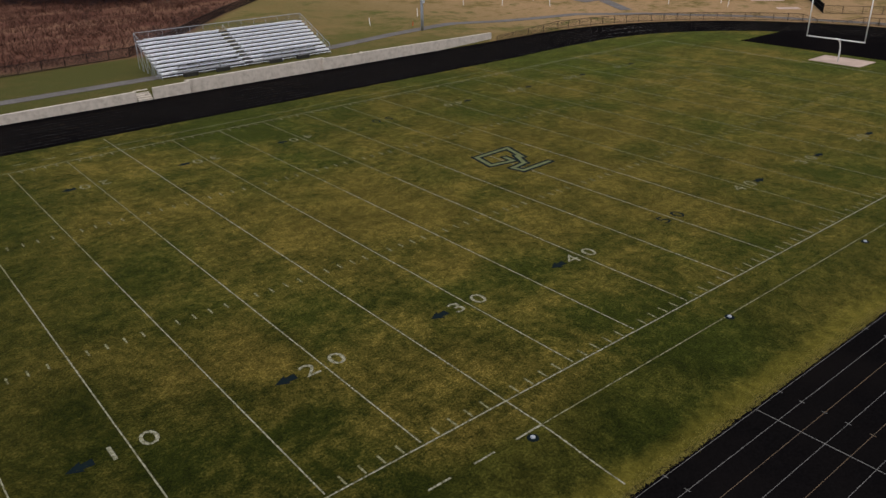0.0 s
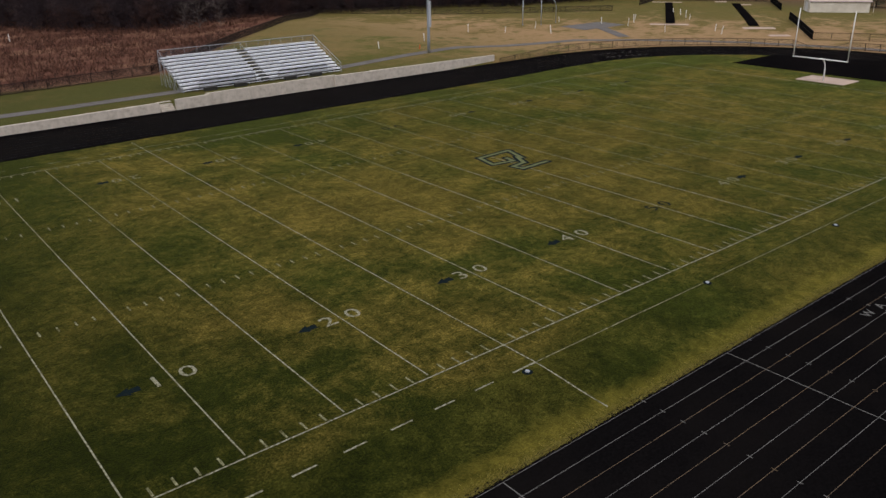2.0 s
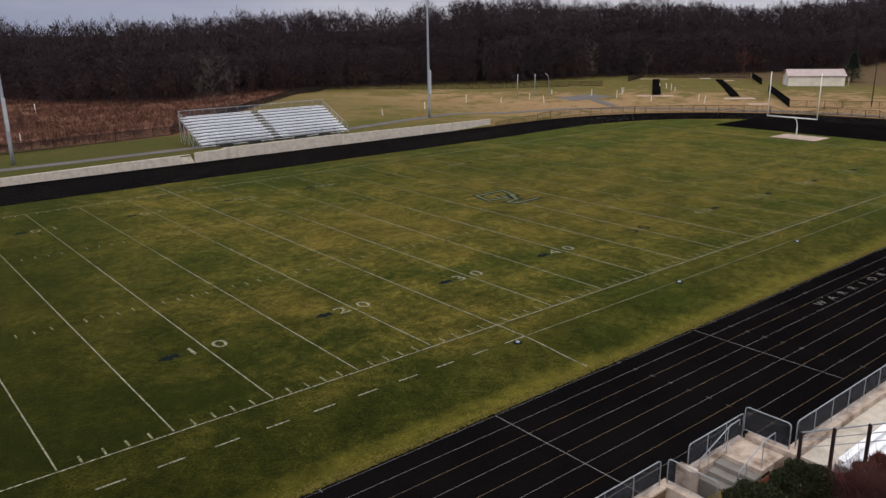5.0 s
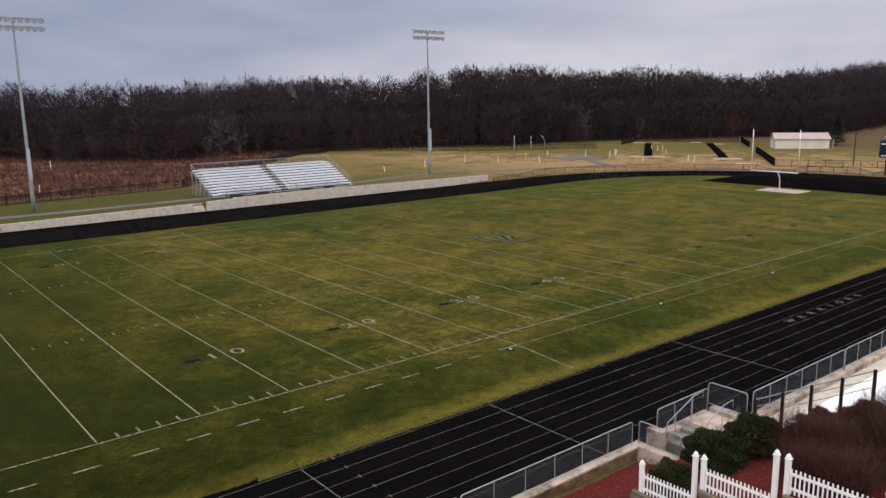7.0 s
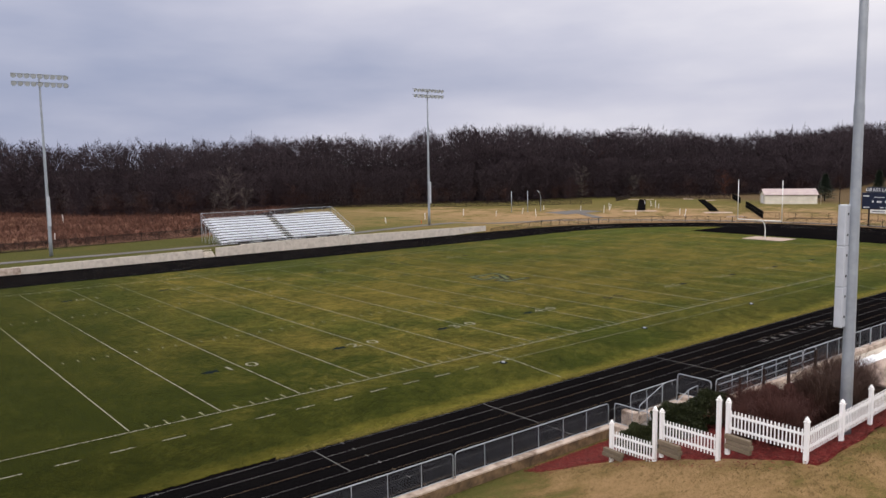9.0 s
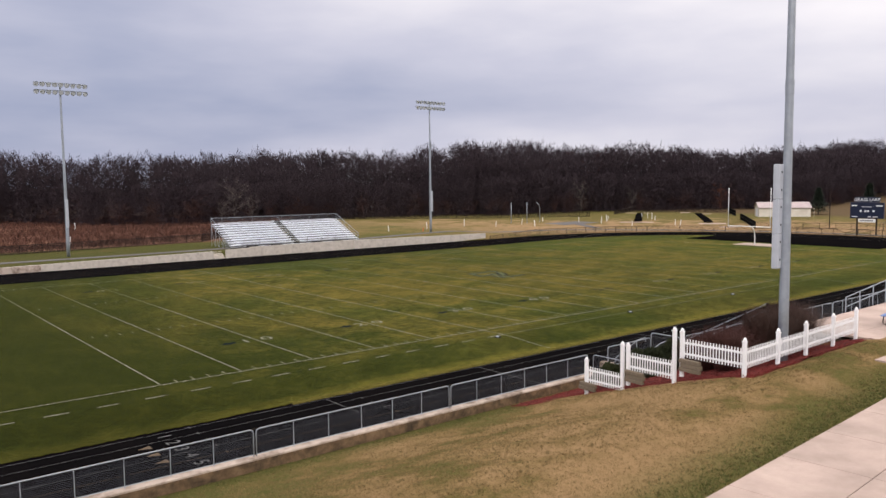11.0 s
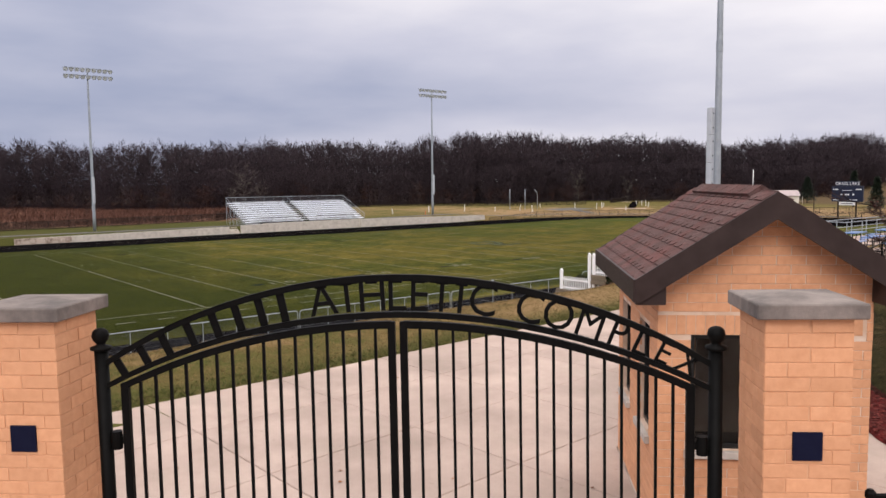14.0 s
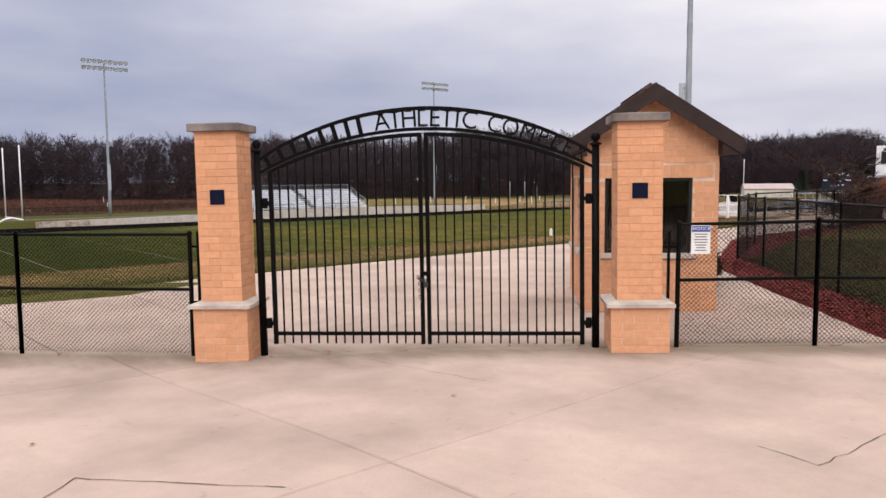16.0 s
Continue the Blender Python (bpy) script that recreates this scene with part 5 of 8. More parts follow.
chain_fence("lot_fence", "dark chain-link fence between shed and scoreboard", [(141, 45, 1), (149, 32, 1), (152, 15, 1), (148, -20, 1)], 1.3, M["brown_fence"], M["brown_fence"], 2.9, 0.045, ("top", "low"), 0.2, 0.005, True, "", False, lambda x, y: height(x, y) - 0.02)


# ---- near side: track wall, kerb fence, stair and home bleacher ----
bm = bmesh.new()
box(bm, -60.0, 15.1, -16.62, -16.22, -0.5, 1.2)
bevelled(bm, 0.02)
wall_near = tagged(part("wall_near", bm, M["curb"]), "stained concrete kerb wall along the home straight", "wall", "", "structure")
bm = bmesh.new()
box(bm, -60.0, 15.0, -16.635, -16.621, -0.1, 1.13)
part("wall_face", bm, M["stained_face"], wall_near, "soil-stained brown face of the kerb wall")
bm = bmesh.new()
box(bm, 15.1, 15.5, -18.4, -16.22, -0.5, 1.2)
bevelled(bm, 0.02)
part("wall_return", bm, M["curb"], wall_near)
bm = bmesh.new()
box(bm, 16.1, 19.7, -16.85, -16.45, -0.5, 1.38)
bevelled(bm, 0.02)
part("stair_wall", bm, M["curb"], wall_near)
bm = bmesh.new()
box(bm, 19.4, 19.75, -18.75, -16.86, -0.5, 1.70)
bevelled(bm, 0.02)
part("stair_wall", bm, M["curb"], wall_near)
bm = bmesh.new()
box(bm, 15.75, 16.08, -17.15, -16.45, -0.5, 1.72)
bevelled(bm, 0.03)
part("stair_pier", bm, M["curb"], wall_near)
bm = bmesh.new()
box(bm, 19.76, 75.0, -18.75, -18.3, -0.5, 1.72)
bevelled(bm, 0.02)
part("bleacher_wall", bm, M["curb"], wall_near)
for k in range(4):
    bm = bmesh.new()
    box(bm, 16.6 + 0.42 * k, 18.4 if k < 3 else 19.39, -18.4, -16.87, 0.4, 1.02 + 0.165 * k)
    bevelled(bm, 0.015)
    part("stair_step", bm, M["stair" if k < 3 else "curb"], wall_near)


def panel_fence(label, pts, h, posts, name="kerb_fence", gap=0.052):
    """A tubular panel with rounded top corners, posts and level wires, between two points."""
    (x0, y0, z0), (x1, y1, z1) = pts
    root = thing(name, label, "fence", None, "tubular fence panels by the track")
    p, q = Vector((x0, y0, z0)), Vector((x1, y1, z1))
    d = (q - p)
    ln = d.length
    d.normalize()
    up = Vector((0, 0, 1))
    rc = 0.14
    arc0 = [p + d * (rc - rc * math.cos(a)) + up * (h - rc + rc * math.sin(a)) for a in (math.pi / 2 * k / 4 for k in range(5))]
    arc1 = [q - d * (rc - rc * math.sin(a)) + up * (h - rc + rc * math.cos(a)) for a in (math.pi / 2 * k / 4 for k in range(5))]
    bm = bmesh.new()
    tube(bm, [p] + arc0 + arc1 + [q], 0.021, 8)
    part("frame", bm, M["galv"], root, "", True)
    bm = bmesh.new()
    bar(bm, p + up * 0.07, q + up * 0.07, 0.016)
    part("bottom_rail", bm, M["galv"], root)
    for i in range(1, posts):
        s = p + d * (ln * i / posts)
        bm = bmesh.new()
        bar(bm, s - up * 0.02, s + up * h, 0.014, 8)
        part("post", bm, M["galv"], root)
    bm = bmesh.new()
    zz = 0.07 + gap
    while zz < h - 0.03:
        bar(bm, p + d * 0.02 + up * zz, q - d * 0.02 + up * zz, 0.0042, 4)
        zz += gap
    part("wire_mesh", bm, M["wire"], root)
    return root


for k in range(6):
    x1 = 14.95 - 8.72 * k
    panel_fence("silver tubular wire panel on the kerb wall", ((x1 - 8.62, -16.4, 1.2), (x1, -16.4, 1.2)), 0.96, 6)
panel_fence("short silver wire panel at the stair foot", ((15.3, -16.45, 1.2), (15.3, -18.3, 1.2)), 0.92, 2)
panel_fence("silver wire panel above the stair wall", ((16.15, -16.65, 1.38), (19.6, -16.65, 1.38)), 1.02, 3)
panel_fence("silver wire panel beside the stair landing", ((19.58, -16.7, 1.70), (19.58, -18.42, 1.70)), 0.98, 1)
for k in range(6):
    x0 = 19.85 + 8.1 * k
    panel_fence("silver wire panel before the home bleacher", ((x0, -18.5, 1.72), (x0 + 8.0, -18.5, 1.72)), 1.0, 6)


def hand_rail(label, pts, r=0.022, posts=(), low=None):
    root = thing("hand_rail", label, "rail", None, "stair hand rails")
    bm = bmesh.new()
    tube(bm, pts, r, 8)
    part("top_rail", bm, M["galv"], root, "", True)
    if low:
        bm = bmesh.new()
        tube(bm, [(x, y, z - low) for x, y, z in pts], r * 0.8, 6)
        part("lower_rail", bm, M["galv"], root)
    for (x, y, z), zb in posts:
        bm = bmesh.new()
        bar(bm, (x, y, zb), (x, y, z), r, 6)
        part("post", bm, M["galv"], root)
    return root


hand_rail("silver hand rail along the stair", [(16.3, -16.98, 1.55), (16.35, -16.98, 1.9), (18.1, -16.98, 2.55), (18.7, -16.98, 2.58), (18.75, -16.98, 2.35)], 0.02, [((16.9, -16.98, 2.1), 1.1), ((18.0, -16.98, 2.5), 1.5)])
hand_rail("silver hand rail along the stair", [(16.5, -18.3, 1.7), (16.55, -18.3, 1.98), (18.1, -18.3, 2.58), (18.7, -18.3, 2.62), (18.75, -18.3, 2.3)], 0.02, [((17.0, -18.3, 2.15), 1.1), ((18.0, -18.3, 2.54), 1.5)])


def home_bleacher():
    root = thing("home_bleacher", "long low aluminium bleacher stepping down to the track", "bleacher")
    bm = bmesh.new()
    box(bm, 19.8, 75, -19.9, -18.76, 1.36, 1.48)
    part("walkway", bm, M["old_concrete"], root, "pale concrete walkway")
    for k in range(6):
        y, z = -19.9 - 0.58 * k, 1.52 + 0.30 * k
        for x0 in (19.8, 33.8, 47.8, 61.8):
            bm = bmesh.new()
            box(bm, x0, x0 + 13.0, y - 0.34, y - 0.06, z + 0.38, z + 0.43)
            bevelled(bm, 0.012)
            part("seat_plank", bm, M["alu"], root)
        bm = bmesh.new()
        box(bm, 19.8, 75, y - 0.60, y - 0.04, z - 0.04, z)
        part("foot_plank", bm, M["alu"], root)
        # riser coloured dark to draw the shadow between the rows
        bm = bmesh.new()
        box(bm, 19.8, 75, y - 0.60, y - 0.57, z, z + 0.33)
        part("riser_board", bm, M["steel_dark"], root)
    for k in range(7):
        bm = bmesh.new()
        box(bm, 19.78, 19.86, -19.9 - 0.58 * k, -19.32 - 0.58 * k, 0.0, 1.44 + 0.30 * k)
        part("end_panel", bm, M["galv"], root)
    return root


home_bleacher()
post_rail = thing("cable_rail", "dark posts and cables down the bleacher's end", "rail")
for k in range(5):
    y, zb = -18.9 - 1.05 * k, 1.6 + 0.58 * k
    bm = bmesh.new()
    box(bm, 19.28, 19.38, y - 0.05, y + 0.05, zb - 0.5, zb + 1.08)
    bevelled(bm, 0.008)
    part("post", bm, M["brown_fence"], post_rail)
for dz in (0.45, 0.75, 1.05):
    bm = bmesh.new()
    bar(bm, (19.33, -18.9, 1.6 + dz), (19.33, -23.1, 1.6 + 2.32 + dz), 0.024 if dz > 1 else 0.014, 8)
    part("top_rail" if dz > 1 else "cable", bm, M["galv"], post_rail)


# ---- plaza paving ----
paving = thing("plaza_paving", "pale pinkish concrete slabs with dirty joints", "pavement", None, "", "structure")
bm = bmesh.new()
vs = [(-60, plaza_edge(-60) - 0.1), (-60, -90), (90, -90), (90, -23.6), (20.35, -23.6), (20.35, -26.0), (20.2, -28.7), (16.4, -28.85), (16.4, -30.95), (-15, plaza_edge(-15) - 0.1)]
lo = [bm.verts.new((x, y, PLAZA_Z - 0.4)) for x, y in vs]
hi = [bm.verts.new((x, y, PLAZA_Z - 0.24)) for x, y in vs]
bm.faces.new(hi)
for k in range(len(vs)):
    bm.faces.new((lo[k], lo[(k + 1) % len(vs)], hi[(k + 1) % len(vs)], hi[k]))
bmesh.ops.recalc_face_normals(bm, faces=bm.faces)
part("joint_bed", bm, M["joint"], paving)
SKEW = Vector((1.0, 0.062)).normalized()


def cut(poly, px, py, nx, ny):
    """The part of a convex outline on the side of a line (through px, py) that its normal points to."""
    out = []
    for (ax, ay), (bx, by) in zip(poly, poly[1:] + poly[:1]):
        da, db = (ax - px) * nx + (ay - py) * ny, (bx - px) * nx + (by - py) * ny
        if da >= 0:
            out.append((ax, ay))
        if da * db < 0:
            t = da / (da - db)
            out.append((ax + (bx - ax) * t, ay + (by - ay) * t))
    return out


def inset(poly, g):
    out = poly
    for (ax, ay), (bx, by) in zip(poly, poly[1:] + poly[:1]):
        ln = math.hypot(bx - ax, by - ay)
        if ln > 1e-6:
            nx, ny = -(by - ay) / ln, (bx - ax) / ln
            out = cut(out, ax + nx * g, ay + ny * g, nx, ny)
            if len(out) < 3:
                return []
    return out


def slab(poly):
    """One cast slab with a tooled edge, from its anticlockwise outline."""
    rim, top = inset(poly, 0.008), inset(poly, 0.02)
    if len(top) < 3 or len(rim) != len(top):
        return
    bm = bmesh.new()
    dz = random.uniform(-0.002, 0.002)
    rings = [[bm.verts.new((x, y, PLAZA_Z + dz + z)) for x, y in ring] for ring, z in ((rim, -0.1), (rim, -0.012), (top, 0.0))]
    for u, w in zip(rings, rings[1:]):
        for k in range(len(u)):
            bm.faces.new((u[k], u[(k + 1) % len(u)], w[(k + 1) % len(u)], w[k]))
    bm.faces.new(rings[-1])
    if any(abs(plaza_dz(x + u, y + w)) > 0.002 for x, y in poly for u in (-2, 0, 2) for w in (-2, 0, 2)):
        for k in range(-6, 11):
            for nx, ny in ((0.72, -0.694), (0.694, 0.72)):
                bmesh.ops.bisect_plane(bm, geom=bm.verts[:] + bm.edges[:] + bm.faces[:], plane_co=(-15.49 + nx * k, -42.17 + ny * k, 0), plane_no=(nx, ny, 0))
        for v in bm.verts:
            v.co.z += plaza_dz(v.co.x, v.co.y)
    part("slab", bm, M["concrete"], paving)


def cells(ox, oy, dp, dq, ip, iq):
    for i in ip:
        for j in iq:
            yield [(ox + SKEW.x * p - SKEW.y * q, oy + SKEW.y * p + SKEW.x * q) for p, q in ((i * dp, j * dq), ((i + 1) * dp, j * dq), ((i + 1) * dp, (j + 1) * dq), (i * dp, (j + 1) * dq))]


for cell in cells(-6.33, -34.38, 2.65, 2.25, range(-11, 10), range(-13, 2)):
    cell = cut(cell, -15, plaza_edge(-15), 0.062, -1.0)
    cell = cut(cell, 16.4, 0, -1, 0) if len(cell) > 2 else []
    cell = cut(cell, -15.49, -42.17, 0.694, 0.72) if len(cell) > 2 else []
    if len(cell) > 2:
        slab(cell)
for cell in cells(-18.47, -45.53, 6.6, 5.0, range(-5, 6), range(-4, 5)):
    cell = cut(cell, -15.49, -42.17, -0.694, -0.72)
    cell = cut(cell, -15, plaza_edge(-15), 0.062, -1.0) if len(cell) > 2 else []
    if len(cell) > 2:
        slab(cell)
for i in range(8):
    xa = 16.4 + 3.05 * i
    for ya, yb in ((-47.0, -43.0), (-43.0, -39.0), (-39.0, -36.0), (-36.0, -33.3), (-33.3, -31.0), (-31.0, -28.85), (-28.85, -26.2), (-26.2, -23.6)):
        xb = xa + 3.05
        x0 = max(xa, 20.35) if ya > -28.9 else xa
        if xb - x0 > 0.3:
            slab([(x0, ya), (xb, ya), (xb, yb), (x0, yb)])
manhole = thing("manhole_cover", "round dark iron cover set in the paving", "cover", Matrix.Translation((17.5, -30.8, PLAZA_Z)))
bm = bmesh.new()
lathe(bm, [(0.42, 0.0), (0.42, 0.012), (0.40, 0.016), (0.0001, 0.016)], 24)
part("ring", bm, M["steel_dark"], manhole)
bm = bmesh.new()
for k in range(-3, 4):
    w = math.sqrt(0.36 ** 2 - (k * 0.1) ** 2)
    box(bm, -w, w, k * 0.1 - 0.02, k * 0.1 + 0.02, 0.014, 0.024)
part("ribs", bm, M["steel_dark"], manhole)


def crack(pts, w=0.012):
    bm = bmesh.new()
    rng = random.Random(len(pts) + int(pts[0][0] * 10))
    line = []
    for (xa, ya), (xb, yb) in zip(pts, pts[1:]):
        n = max(2, int(math.hypot(xb - xa, yb - ya) / 0.15))
        for k in range(n):
            t = k / n
            line.append((xa + (xb - xa) * t + rng.uniform(-0.02, 0.02), ya + (yb - ya) * t + rng.uniform(-0.02, 0.02)))
    line.append(pts[-1])
    z = PLAZA_Z + 0.005
    for (xa, ya), (xb, yb) in zip(line, line[1:]):
        d = Vector((xb - xa, yb - ya, 0)).normalized()
        q = Vector((-d.y, d.x, 0)) * w * rng.uniform(0.4, 1.0)
        a, b = Vector((xa, ya, z + plaza_dz(xa, ya))), Vector((xb, yb, z + plaza_dz(xb, yb)))
        bm.faces.new([bm.verts.new(p) for p in (a - q, b - q, b + q, a + q)])
    bmesh.ops.recalc_face_normals(bm, faces=bm.faces)
    part("crack", bm, M["joint"], paving)


crack([(-20.95, -44.65), (-20.58, -44.25), (-20.0, -44.85), (-19.39, -45.48)], 0.006)
crack([(-15.87, -47.27), (-15.93, -47.83), (-14.73, -47.85)], 0.005)
crack([(-16.34, -41.54), (-16.3, -42.6), (-16.11, -44.08)], 0.004)

# fallen leaves on the paving
M["dead_leaf"] = leaf_mat("dead_leaves", (0.10, 0.035, 0.014), (0.34, 0.13, 0.045))
rng3 = np.random.default_rng(21)
n = 60
c = np.stack([rng3.uniform(-24, -6, n), rng3.uniform(-50, -34, n), np.full(n, PLAZA_Z + 0.012)], 1)
c[:30, :2] = np.array([[-15.49, -42.17]]) + rng3.uniform(-5.5, 6.0, 30)[:, None] * np.array([[0.72, -0.694]]) + rng3.normal(0, 0.10, (30, 2))
c[:, 2] += [plaza_dz(x, y) for x, y in c[:, :2]]
a = rng3.uniform(0, 6.28, n)
d1, d2 = np.stack([np.cos(a), np.sin(a), 0 * a], 1) * 0.034, np.stack([-np.sin(a), np.cos(a), 0.3 + 0 * a], 1) * 0.026
v = np.empty((n * 4, 3))
v[0::4], v[1::4], v[2::4], v[3::4] = c - d1, c - d2 * [1, 1, 0], c + d1, c + d2
soup("fallen_leaves", v, np.arange(n * 4).reshape(-1, 4), M["dead_leaf"], None, "dry brown leaves blown against the gate", "leaves")

# ---- grass of the bank ----
M["bank_blade"] = leaf_mat("bank_grass_blades", (0.055, 0.048, 0.014), (0.27, 0.180, 0.082), 0.9)
rng4 = np.random.default_rng(4)
pts = []
for x, y in zip(rng4.uniform(-30, 20, 90000), rng4.uniform(-33, -16.65, 90000)):
    if y < plaza_edge(x) - 0.03 or (x > 10.3 and y > -27.3) or (x > 16.3 and y < -28.9):
        continue
    pts.append((x, y, height(x, y) - 0.01))
grass_tufts("bank_grass", pts, M["bank_blade"], "short straw-coloured and green autumn grass on the bank", 4, 0.055, 0.0065, 0.9, 8)
M["green_blade"] = leaf_mat("bank_green_blades", (0.030, 0.038, 0.008), (0.120, 0.120, 0.036), 0.9)
gx = rng4.uniform(-30, 16, 15000)
gy = np.where(rng4.random(15000) < 0.6, -32.83 + 0.062 * (gx + 15) + np.abs(rng4.normal(0, 0.55, 15000)), -16.7 - np.abs(rng4.normal(0, 0.6, 15000)))
pts = [(x, y, height(x, y) - 0.01) for x, y in zip(gx, gy) if not (x > 10.0 and y > -27.3)]
grass_tufts("bank_grass", pts, M["green_blade"], "greener grass along the edges of the bank", 4, 0.065, 0.008, 0.9, 18)
M["edge_blade"] = leaf_mat("field_edge_blades", (0.10, 0.10, 0.02), (0.26, 0.21, 0.05), 0.9)
ex = rng4.uniform(4, 95, 16000)
ey = -7.12 + np.abs(rng4.normal(0, 0.28, 16000))
grass_tufts("turf_edge", np.stack([ex, ey, np.full(16000, -0.25)], 1), M["edge_blade"], "yellowed grass overhanging the track's edge", 4, 0.07, 0.010, 0.9, 9)

# ---- mulch beds ----
def bed(name, pts, label, lift=0.03, n=14):
    """A mulch sheet over the ground between two lines of points, with a rough surface."""
    bm = bmesh.new()
    rows = []
    (a0, a1), (b0, b1) = pts
    for i in range(n + 1):
        row = []
        for j in range(n + 1):
            s, t = i / n, j / n
            x = (a0[0] * (1 - s) + a1[0] * s) * (1 - t) + (b0[0] * (1 - s) + b1[0] * s) * t
            y = (a0[1] * (1 - s) + a1[1] * s) * (1 - t) + (b0[1] * (1 - s) + b1[1] * s) * t
            x += 0.12 * noise.noise(Vector((x, y, 3))) * (1 if i in (0, n) else 0)
            rim = i in (0, n) or j in (0, n)
            if rim:
                x, y = x + 0.25 * noise.noise(Vector((x * 1.3, y * 1.3, 7))), y + 0.25 * noise.noise(Vector((x * 1.3, y * 1.3, 9)))
            row.append(bm.verts.new((x, y, height(x, y) + (-0.04 if rim else lift) + 0.03 * noise.noise(Vector((x * 3, y * 3, 0))))))
        rows.append(row)
    for u, w in zip(rows, rows[1:]):
        for k in range(n):
            bm.faces.new((u[k], u[k + 1], w[k + 1], w[k]))
    bmesh.ops.recalc_face_normals(bm, faces=bm.faces)
    return tagged(part(name, bm, M["mulch"]), label, "mulch bed", "", "structure")


bed("mulch_bed", (((10.6, -16.95), (10.8, -27.2)), ((19.2, -18.6), (19.3, -26.7))), "dark red mulch under the shrubs", 0.06, 26)
bed("mulch_bed", (((9.1, -16.78), (10.5, -19.9)), ((14.9, -16.78), (14.9, -19.9))), "red mulch along the kerb wall", 0.06, 18)
bed("mulch_bed", (((10.4, -27.3), (20.3, -27.0)), ((10.6, -26.6), (20.3, -26.0))), "red mulch along the picket fence", 0.08, 30)
M["chip"] = leaf_mat("red_mulch_chips", (0.045, 0.010, 0.009), (0.20, 0.045, 0.036), 0.95)


def chips(pts, seed):
    rng = np.random.default_rng(seed)
    c = np.asarray(pts)
    n = len(c)
    a = rng.uniform(0, 6.28, n)
    ln, w = rng.uniform(0.02, 0.05, n), rng.uniform(0.006, 0.014, n)
    d = np.stack([np.cos(a) * ln, np.sin(a) * ln, rng.uniform(-0.012, 0.012, n)], 1)
    s = np.stack([-np.sin(a) * w, np.cos(a) * w, rng.uniform(-0.008, 0.008, n)], 1)
    v = np.empty((n * 4, 3))
    v[0::4], v[1::4], v[2::4], v[3::4] = c - d - s, c + d - s, c + d + s, c - d + s
    soup("mulch_chips", v, np.arange(n * 4).reshape(-1, 4), M["chip"], None, "loose red mulch chips", "mulch")


pts = []
for x, y in zip(rng4.uniform(8.2, 20, 16000), rng4.uniform(-27.35, -16.9, 16000)):
    edge = 9.1 + max(0.0, min(1.45, (-16.8 - y) * 0.46))
    if (x > edge or (x > edge - 0.9 and rng4.random() < 0.22)) and not (x > 15 and y > -18.5):
        pts.append((x, y, height(x, y) + 0.09))
chips(pts, 5)


# ---- white picket fence on its timber steps ----
def picket_run(label, p, q, z, posts, h=0.98):
    """A level run of white vinyl pickets between posts with pointed caps."""
    root = thing("picket_fence", label, "fence", None, "white picket fence runs")
    p, q = Vector((*p, z)), Vector((*q, z))
    d = q - p
    ln = d.length
    d.normalize()
    ang = math.atan2(d.y, d.x)
    for t, zb in posts:
        c = p + d * (ln * t)
        bm = bmesh.new()
        box(bm, -0.062, 0.062, -0.062, 0.062, zb, 1.16)
        bevelled(bm, 0.006)
        pst = part("post", bm, M["white_vinyl"], root)
        pst.matrix_world = Matrix.Translation(c) @ Matrix.Rotation(ang, 4, "Z")
        bm = bmesh.new()
        box(bm, -0.078, 0.078, -0.078, 0.078, 1.155, 1.185)
        lathe(bm, [(0.05, 1.18), (0.075, 1.22), (0.06, 1.26), (0.0001, 1.33)], 8)
        part("post_cap", bm, M["white_vinyl"], pst)
    for zz in (0.34, 0.74):
        bm = bmesh.new()
        box(bm, 0.0, ln, -0.02, 0.02, zz, zz + 0.075)
        rl = part("rail", bm, M["white_vinyl"], root)
        rl.matrix_world = Matrix.Translation(p) @ Matrix.Rotation(ang, 4, "Z")
    bm = bmesh.new()
    w = 0.021
    box(bm, -w, w, -0.036, -0.02, 0.24, h - 0.04)
    me = mesh_of(bm, "picket", M["white_vinyl"])
    n = round(ln / 0.118)
    for i in range(1, n):
        c = p + d * (ln * i / n)
        if any(abs(ln * i / n - ln * t) < 0.09 for t, _ in posts):
            continue
        piece("picket", me, root, Matrix.Translation(c) @ Matrix.Rotation(ang, 4, "Z"))
    return root


picket_run("lowest white picket run beside the bank", (10.66, -19.98), (10.7, -21.72), 2.0, [(0, -0.3)])
picket_run("middle white picket run on a timber step", (10.7, -22.05), (10.7, -24.15), 2.92, [(0, -0.4), (-0.13, -0.8)])
picket_run("upper white picket run on a timber step", (10.7, -24.47), (10.72, -26.92), 3.83, [(0, -0.5), (1, -0.1), (-0.13, -1.2)])
picket_run("long white picket run before the lamp pole", (10.72, -26.92), (20.07, -26.62), 3.83, [(0.26, -0.1), (0.5, -0.1), (0.76, -0.1), (1, -0.1)])


def timber_step(x, y, z, n, label):
    root = thing("timber_step", label, "retaining step", None, "timber steps under the picket fence")
    for k in range(n):
        bm = bmesh.new()
        box(bm, -0.07, 0.07, -0.44, 0.44, 0.155 * k, 0.155 * k + 0.145)
        bevelled(bm, 0.012)
        part("timber", bm, M["timber"], root).matrix_world = Matrix.Translation((x + 0.015 * (k % 2), y - 0.04 * (k % 2), z)) @ Matrix.Rotation(radians(-4), 4, "Z")
    return root


